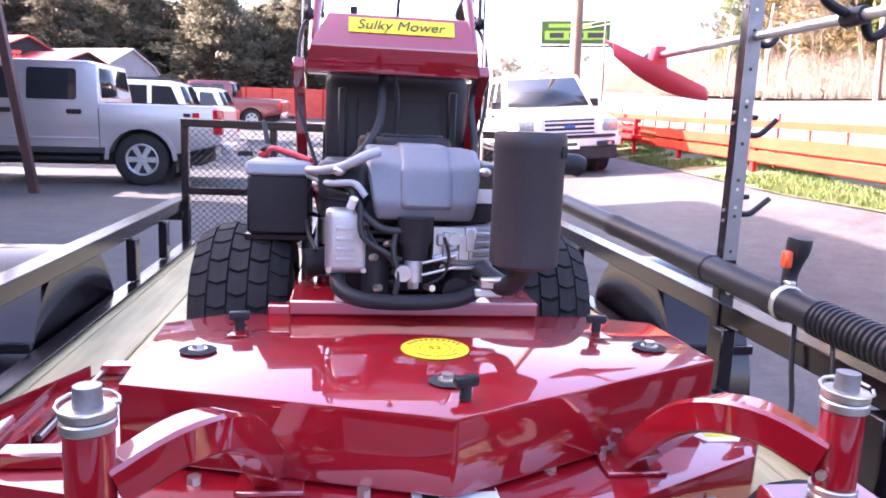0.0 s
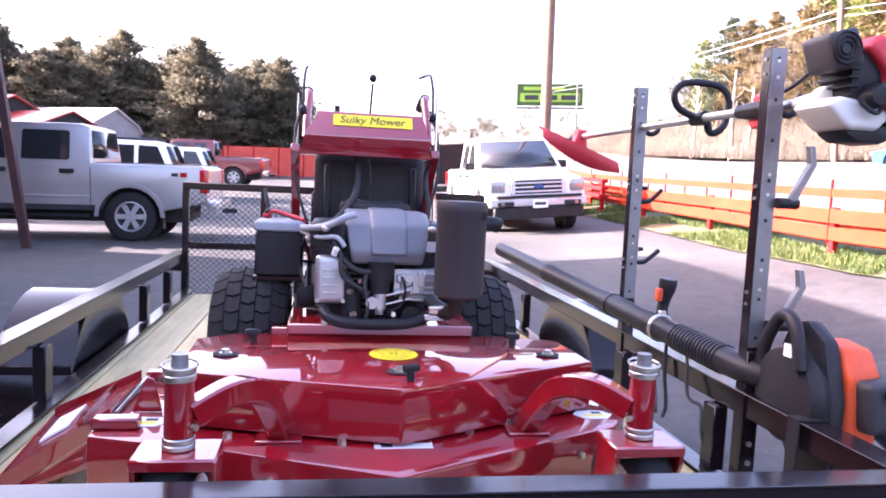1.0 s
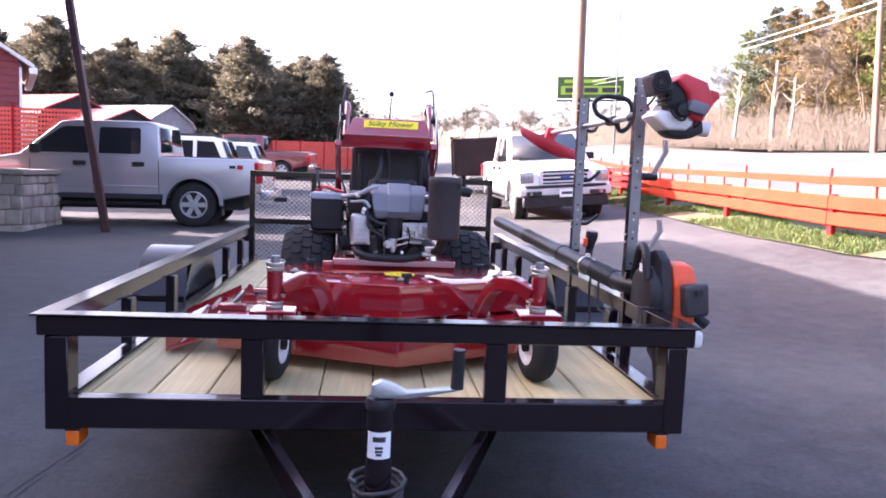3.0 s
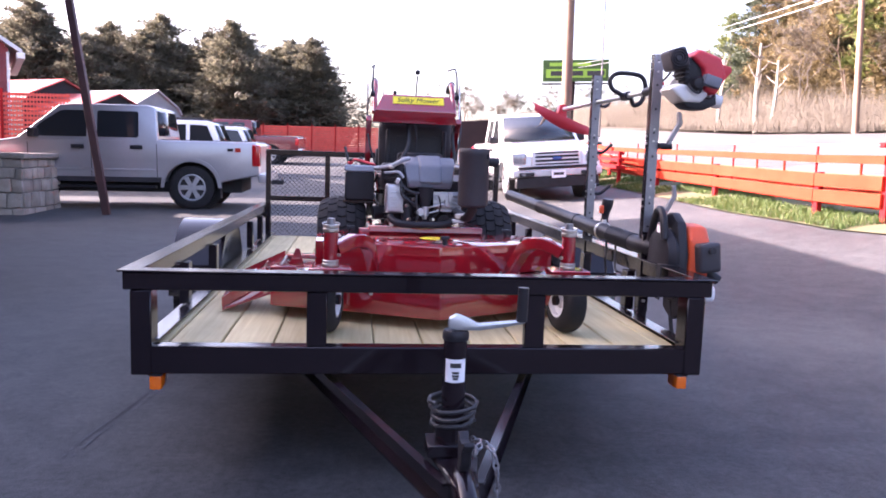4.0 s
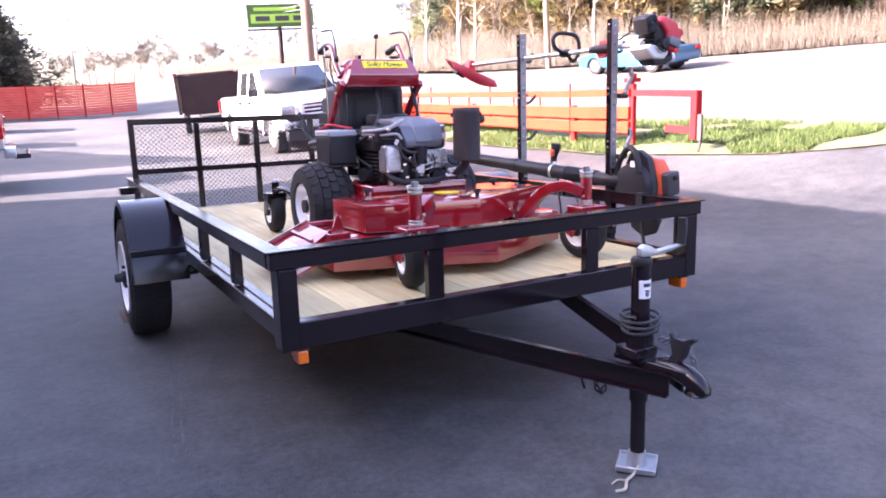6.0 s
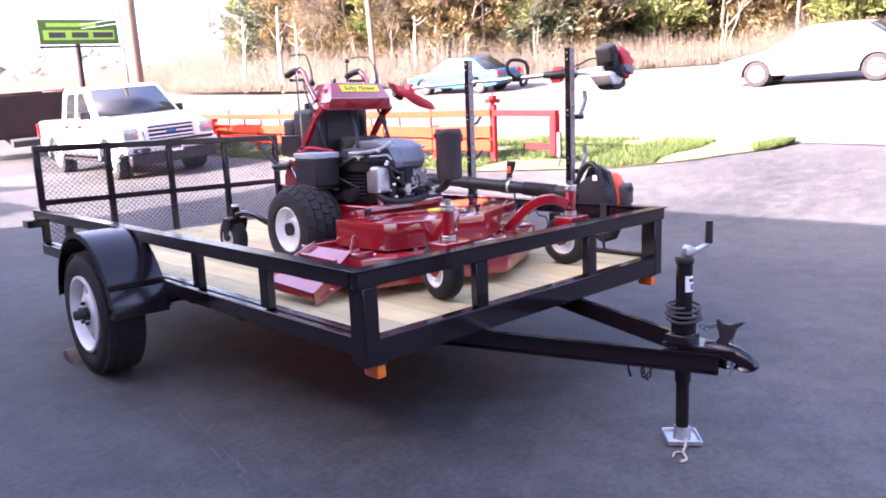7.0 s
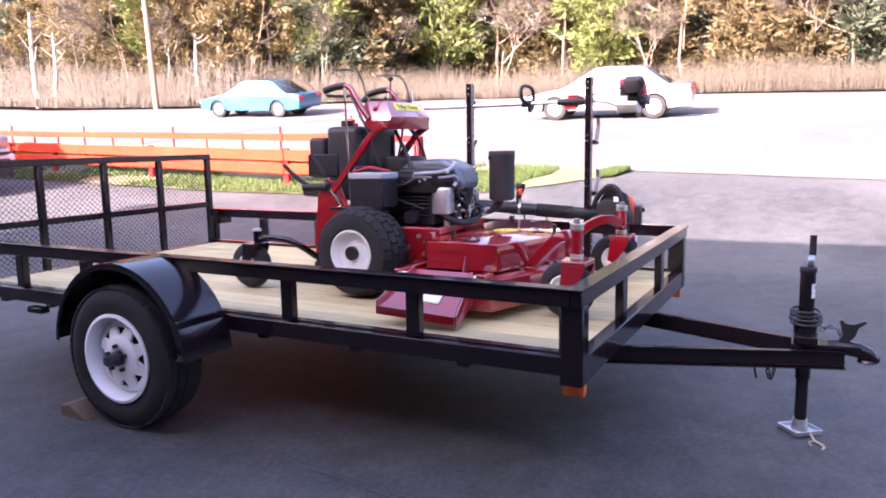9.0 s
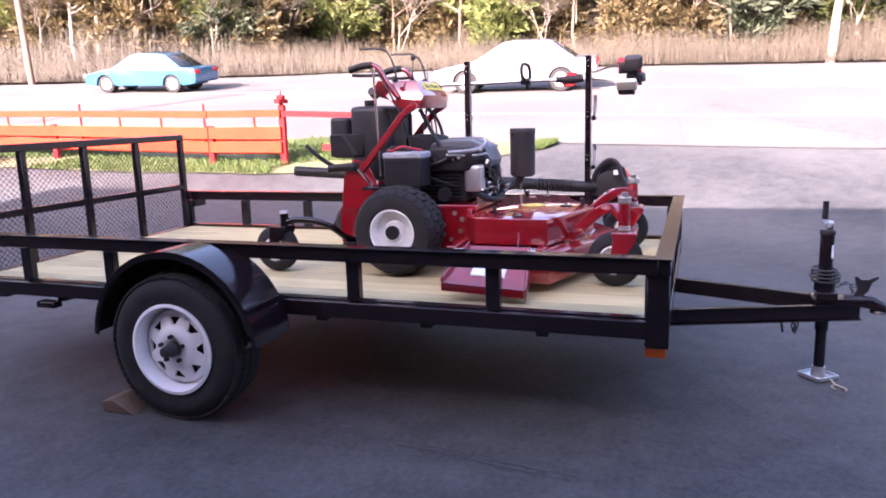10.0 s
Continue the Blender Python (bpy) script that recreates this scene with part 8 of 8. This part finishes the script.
def snag(h, rnd):
    """A dead tree: a pale bare trunk with a few broken limbs."""
    v = thing("dead_tree", (0, 0, 0), "dead tree with a pale bare trunk and broken limbs", "tree", "woodland trees")
    top = Vector((rnd.uniform(-.3, .3), rnd.uniform(-.3, .3), h))
    segs = [([(0, 0, -0.3), tuple(top * 0.5 + Vector((0.1, -0.08, 0))), tuple(top)], [0.17, 0.125, 0.075])]
    for k in range(6):
        t = rnd.uniform(0.35, 0.95)
        p = top * t
        a = rnd.uniform(0, 6.283)
        e = p + Vector((math.cos(a) * 0.9, math.sin(a) * 0.9, rnd.uniform(0.3, 1.2))) * rnd.uniform(0.5, 1.1)
        segs.append(([tuple(p), tuple(p.lerp(e, 0.5) + Vector((0, 0, -0.08))), tuple(e)], [0.07, 0.05, 0.025]))
    part("trunk", trunk_mesh(segs, 7), M_WHITEBARK, v)
    return v


rt = random.Random(11)
cedars = [evergreen("dark green cedar with a dense ragged crown", h, r, M_CEDAR, rt, 0.02, 3000, 0.3, 0.5, 8800, 0.17, 44) for h, r in ((9.0, 2.5), (10.2, 2.8), (8.6, 2.5), (9.6, 2.6))]
rusts = [evergreen("winter-bronzed cedar behind the highway", h, r, M_RUSTCEDAR, rt, 0.06, 3200, 0.46, 0.55, 3000, 0.13, 40) for h, r in ((11.0, 2.7), (9.0, 2.3))]
pines = [evergreen("sunlit yellow-green pine behind the highway", h, r, M_GREENPINE, rt, 0.16, 3200, 0.46, 0.5, 2400, 0.13, 38) for h, r in ((13.0, 3.0), (10.0, 2.6))]
darks = [evergreen("dark green pine behind the highway", 12.0, 2.6, M_DARKPINE, rt, 0.08, 3200, 0.46, 0.55, 3000, 0.13, 40)]
bares = [bare_tree("bare grey deciduous tree", h, rt, m) for h, m in ((11.0, M_PALEBARK), (9.0, M_PALEBARK), (10.0, M_BARK), (6.0, M_PALEBARK))]
SNAGS = [(24.0, 45.2, 0.8), (24.0, 40.3, 0.95), (24.2, 39.0, 0.75), (27.0, 30.5, 0.8), (28.0, 29.9, 1.0), (30.0, 28.0, 0.75), (28.4, -4.7, 1.0)]
snags = [snag(h, rt) for h in (5.6, 4.4)]


def plant(src, x, y, s=1.0, wide=1.0, first=[]):
    m = Matrix.Translation((x, y, ground_z(x, y) - 0.1)) @ pose(0, 0, 0, 0, 0, rt.uniform(0, 360))
    if src.name in first:
        o = copy_thing(src, m)
    else:
        first.append(src.name)
        src.matrix_basis = m
        o = src
    o.scale = (s * wide, s * wide, s * rt.uniform(0.92, 1.1))


def low_stand(y):
    """The woods get lower up the road."""
    return 1.0 - 0.2 * min(1.0, max(0.0, (y - 32) / 9))


# dark cedars behind the lot
for k in range(46):
    x = -37 + k * 0.785
    plant(rt.choice(cedars), x + rt.uniform(-.6, .6), 42 + rt.uniform(-1.5, 2.5) - 0.05 * x, rt.uniform(0.68, 0.84) - 0.0035 * max(0, k - 14), 1.55)
for k in range(24):
    plant(rt.choice(cedars), -38 + k * 1.45, 47 + rt.uniform(-1, 3), rt.uniform(0.72, 0.84) - 0.005 * k, 1.7)
# woods across the highway
for k in range(64):
    y = -40 + k * 1.6
    base = road_far(y) + 9
    roll = rt.random()
    src = rt.choice(rusts) if roll < 0.32 else rt.choice(pines) if roll < 0.54 else darks[0] if roll < 0.66 else rt.choice(bares)
    if 38 < y < 53:
        src = rt.choice(rusts + darks)
    elif y > 53 and src is darks[0]:
        src = bares[0]
    plant(src, base + rt.uniform(0, 7), y + rt.uniform(-.8, .8), rt.uniform(0.8, 1.15) * low_stand(y))
for k in range(46):
    y = -42 + k * 2.25
    src = rt.choice(rusts + pines + darks + bares[:3])
    plant(src, road_far(y) + 18 + rt.uniform(0, 6), y + rt.uniform(-1, 1), rt.uniform(1.0, 1.25) * low_stand(y))
for k in range(22):
    y = -30 + k * 3.9
    plant(rt.choice(bares), road_far(y) + 6.5 + rt.uniform(0, 2), y + rt.uniform(-1.5, 1.5), rt.uniform(0.55, 0.9))
for x, y, sc in SNAGS:
    plant(rt.choice(snags), x, y, sc)
# a taller stand of bronzed cedars opposite the barrier
for k in range(12):
    y = 24 + k * 1.6
    plant(rt.choice(rusts + rusts + pines + darks), road_far(y) + 8 + rt.uniform(0, 5), y + rt.uniform(-.6, .6), rt.uniform(1.0, 1.25) * low_stand(y))
# hazy bare woods far behind the lot
for k in range(46):
    plant(rt.choice(bares), -16 + k * 0.95 + rt.uniform(-.5, .5), 104 + rt.uniform(0, 26), rt.uniform(0.42, 0.7))
# far woods up the road
for k in range(40):
    t = k / 39
    x, y = 4 + t * 70 + rt.uniform(-2, 2), 135 - t * 25 + rt.uniform(-5, 5)
    plant(rt.choice(bares), x, y, rt.uniform(0.6, 0.95))


def thicket(name, y0, y1, x_of, depth, count, h0, h1, seed, label):
    """A belt of dry stems and twigs."""
    r = np.random.default_rng(seed)
    y = r.uniform(y0, y1, count)
    u = r.uniform(0, 1, count)
    verts, faces = [], []
    for yy, uu in zip(y, u):
        x = x_of(yy) + uu * depth
        g = ground_z(x, yy) - 0.05
        clump = 0.55 + 0.45 * noise.noise((x * 0.3, yy * 0.3, seed))
        h = (h0 + (h1 - h0) * uu) * r.uniform(0.5, 1.1) * (0.6 + clump)
        lx, ly = r.normal(0, 0.42) * h, r.normal(0, 0.42) * h
        a = r.uniform(0, 6.28)
        w = r.uniform(0.005, 0.013)
        i = len(verts)
        verts += [(x - w * math.cos(a), yy - w * math.sin(a), g), (x + w * math.cos(a), yy + w * math.sin(a), g), (x + lx * 0.5 + w * 0.7, yy + ly * 0.5, g + h * 0.6), (x + lx, yy + ly, g + h)]
        faces.append((i, i + 1, i + 2))
        faces.append((i, i + 2, i + 3))
    ob = mesh_ob(name, verts, faces, M_BRUSH)
    tagged(ob, label, "brush", kind="stuff")


thicket("dry_brush", -45, 75, lambda y: road_far(y) + 2.0, 8.0, 120000, 0.2, 0.9, 3, "pale dry brush and saplings along the highway")


def scrub(name, y0, y1, x_of, depth, count, h0, h1, seed, label):
    """A belt of upright saplings, each with side twigs."""
    r = np.random.default_rng(seed)
    verts, faces = [], []
    for _ in range(count):
        yy, uu = r.uniform(y0, y1), r.uniform(0, 1)
        x = x_of(yy) + uu * depth
        g = ground_z(x, yy) - 0.05
        clump = 0.5 + 0.5 * noise.noise((x * 0.22, yy * 0.22, seed))
        h = (h0 + (h1 - h0) * uu) * r.uniform(0.55, 1.1) * (0.55 + 0.8 * clump)
        tip = np.array((r.normal(0, 0.13) * h, r.normal(0, 0.13) * h, h))
        a = r.uniform(0, 6.28)
        w = 0.008 + 0.004 * h
        side = np.array((-math.sin(0.3), math.cos(0.3), 0.0)) * w
        base = np.array((x, yy, g))
        i = len(verts)
        verts += [base - side, base + side, base + tip]
        faces.append((i, i + 1, i + 2))
        for _ in range(6):
            k = r.uniform(0.2, 0.95)
            p = base + tip * k
            d = np.array((r.normal(0, 0.5), r.normal(0, 0.5), r.uniform(0.25, 1.0))) * h * 0.3 * (1.15 - k)
            q = np.array((r.normal(0, 1), r.normal(0, 1), 0.0)) * w * 0.45
            i = len(verts)
            verts += [p - q, p + q, p + d]
            faces.append((i, i + 1, i + 2))
    tagged(mesh_ob(name, verts, faces, M_TWIG), label, "brush", kind="stuff")


scrub("bare_saplings", -45, 75, lambda y: road_far(y) + 1.8, 13.0, 44000, 0.9, 3.0, 6, "bare pinkish-brown saplings and scrub behind the highway")
scrub("bare_saplings", 26, 85, lambda y: road_far(y) + 4.0, 16.0, 20000, 2.2, 5.0, 9, "tall hazy bare saplings beyond the highway")
scrub("distant_brush", 62, 130, lambda y: 14 + (y - 60) * 0.1, 40.0, 26000, 1.6, 4.2, 4, "hazy tan distant brush beside the highway")
# grass blades on the verge
r = np.random.default_rng(8)
verts, faces = [], []
for k in range(60000):
    y = 2.15 + 30 * r.random() ** 1.6
    a, b = lot_edge(y), road_near(y)
    x = a + (b - a) * r.random() ** 1.15
    if noise.noise((x * 0.9, y * 0.9, 1.0)) < -0.08:
        continue
    g = ground_z(x, y) + 0.02
    h = r.uniform(0.03, 0.10)
    t = r.uniform(0, 6.28)
    w = 0.006 + 0.0006 * y
    i = len(verts)
    verts += [(x - w * math.cos(t), y - w * math.sin(t), g), (x + w * math.cos(t), y + w * math.sin(t), g), (x + r.normal(0, .03), y + r.normal(0, .03), g + h)]
    faces.append((i, i + 1, i + 2))
tagged(mesh_ob("verge_grass", verts, faces, M_GRASS), "short green grass blades on the verge", "grass", kind="stuff")


# ---- pale tyre scuffs on the asphalt ----
def scuff(pts, w, name="tyre_scuff"):
    verts, faces = [], []
    for i, (x, y) in enumerate(pts):
        a, b = pts[max(0, i - 1)], pts[min(len(pts) - 1, i + 1)]
        d = Vector((b[0] - a[0], b[1] - a[1])).normalized()
        ww = w * rs.uniform(0.5, 1.3)
        for s in (-ww, ww):
            verts.append((x - d.y * s, y + d.x * s, ground_z(x, y) + 0.004))
    for j in range(len(pts) - 1):
        if rs.random() < 0.86:
            faces.append((2 * j, 2 * j + 1, 2 * j + 3, 2 * j + 2))
    tagged(mesh_ob(name, verts, faces, M_SCUFF), "faint pale scuff line on the dark asphalt", "scuff", kind="structure")


rs = random.Random(4)
for off in (0.0, 0.035):
    scuff([(-1.13 + off - 0.2 * (k / 40) ** 0.8 + 0.004 * math.sin(k * 0.35), 1.45 - 1.15 * k / 40) for k in range(41)], 0.005)
scuff([(-0.86 - 0.11 * k / 12, 0.72 - 0.33 * k / 12) for k in range(13)], 0.004)
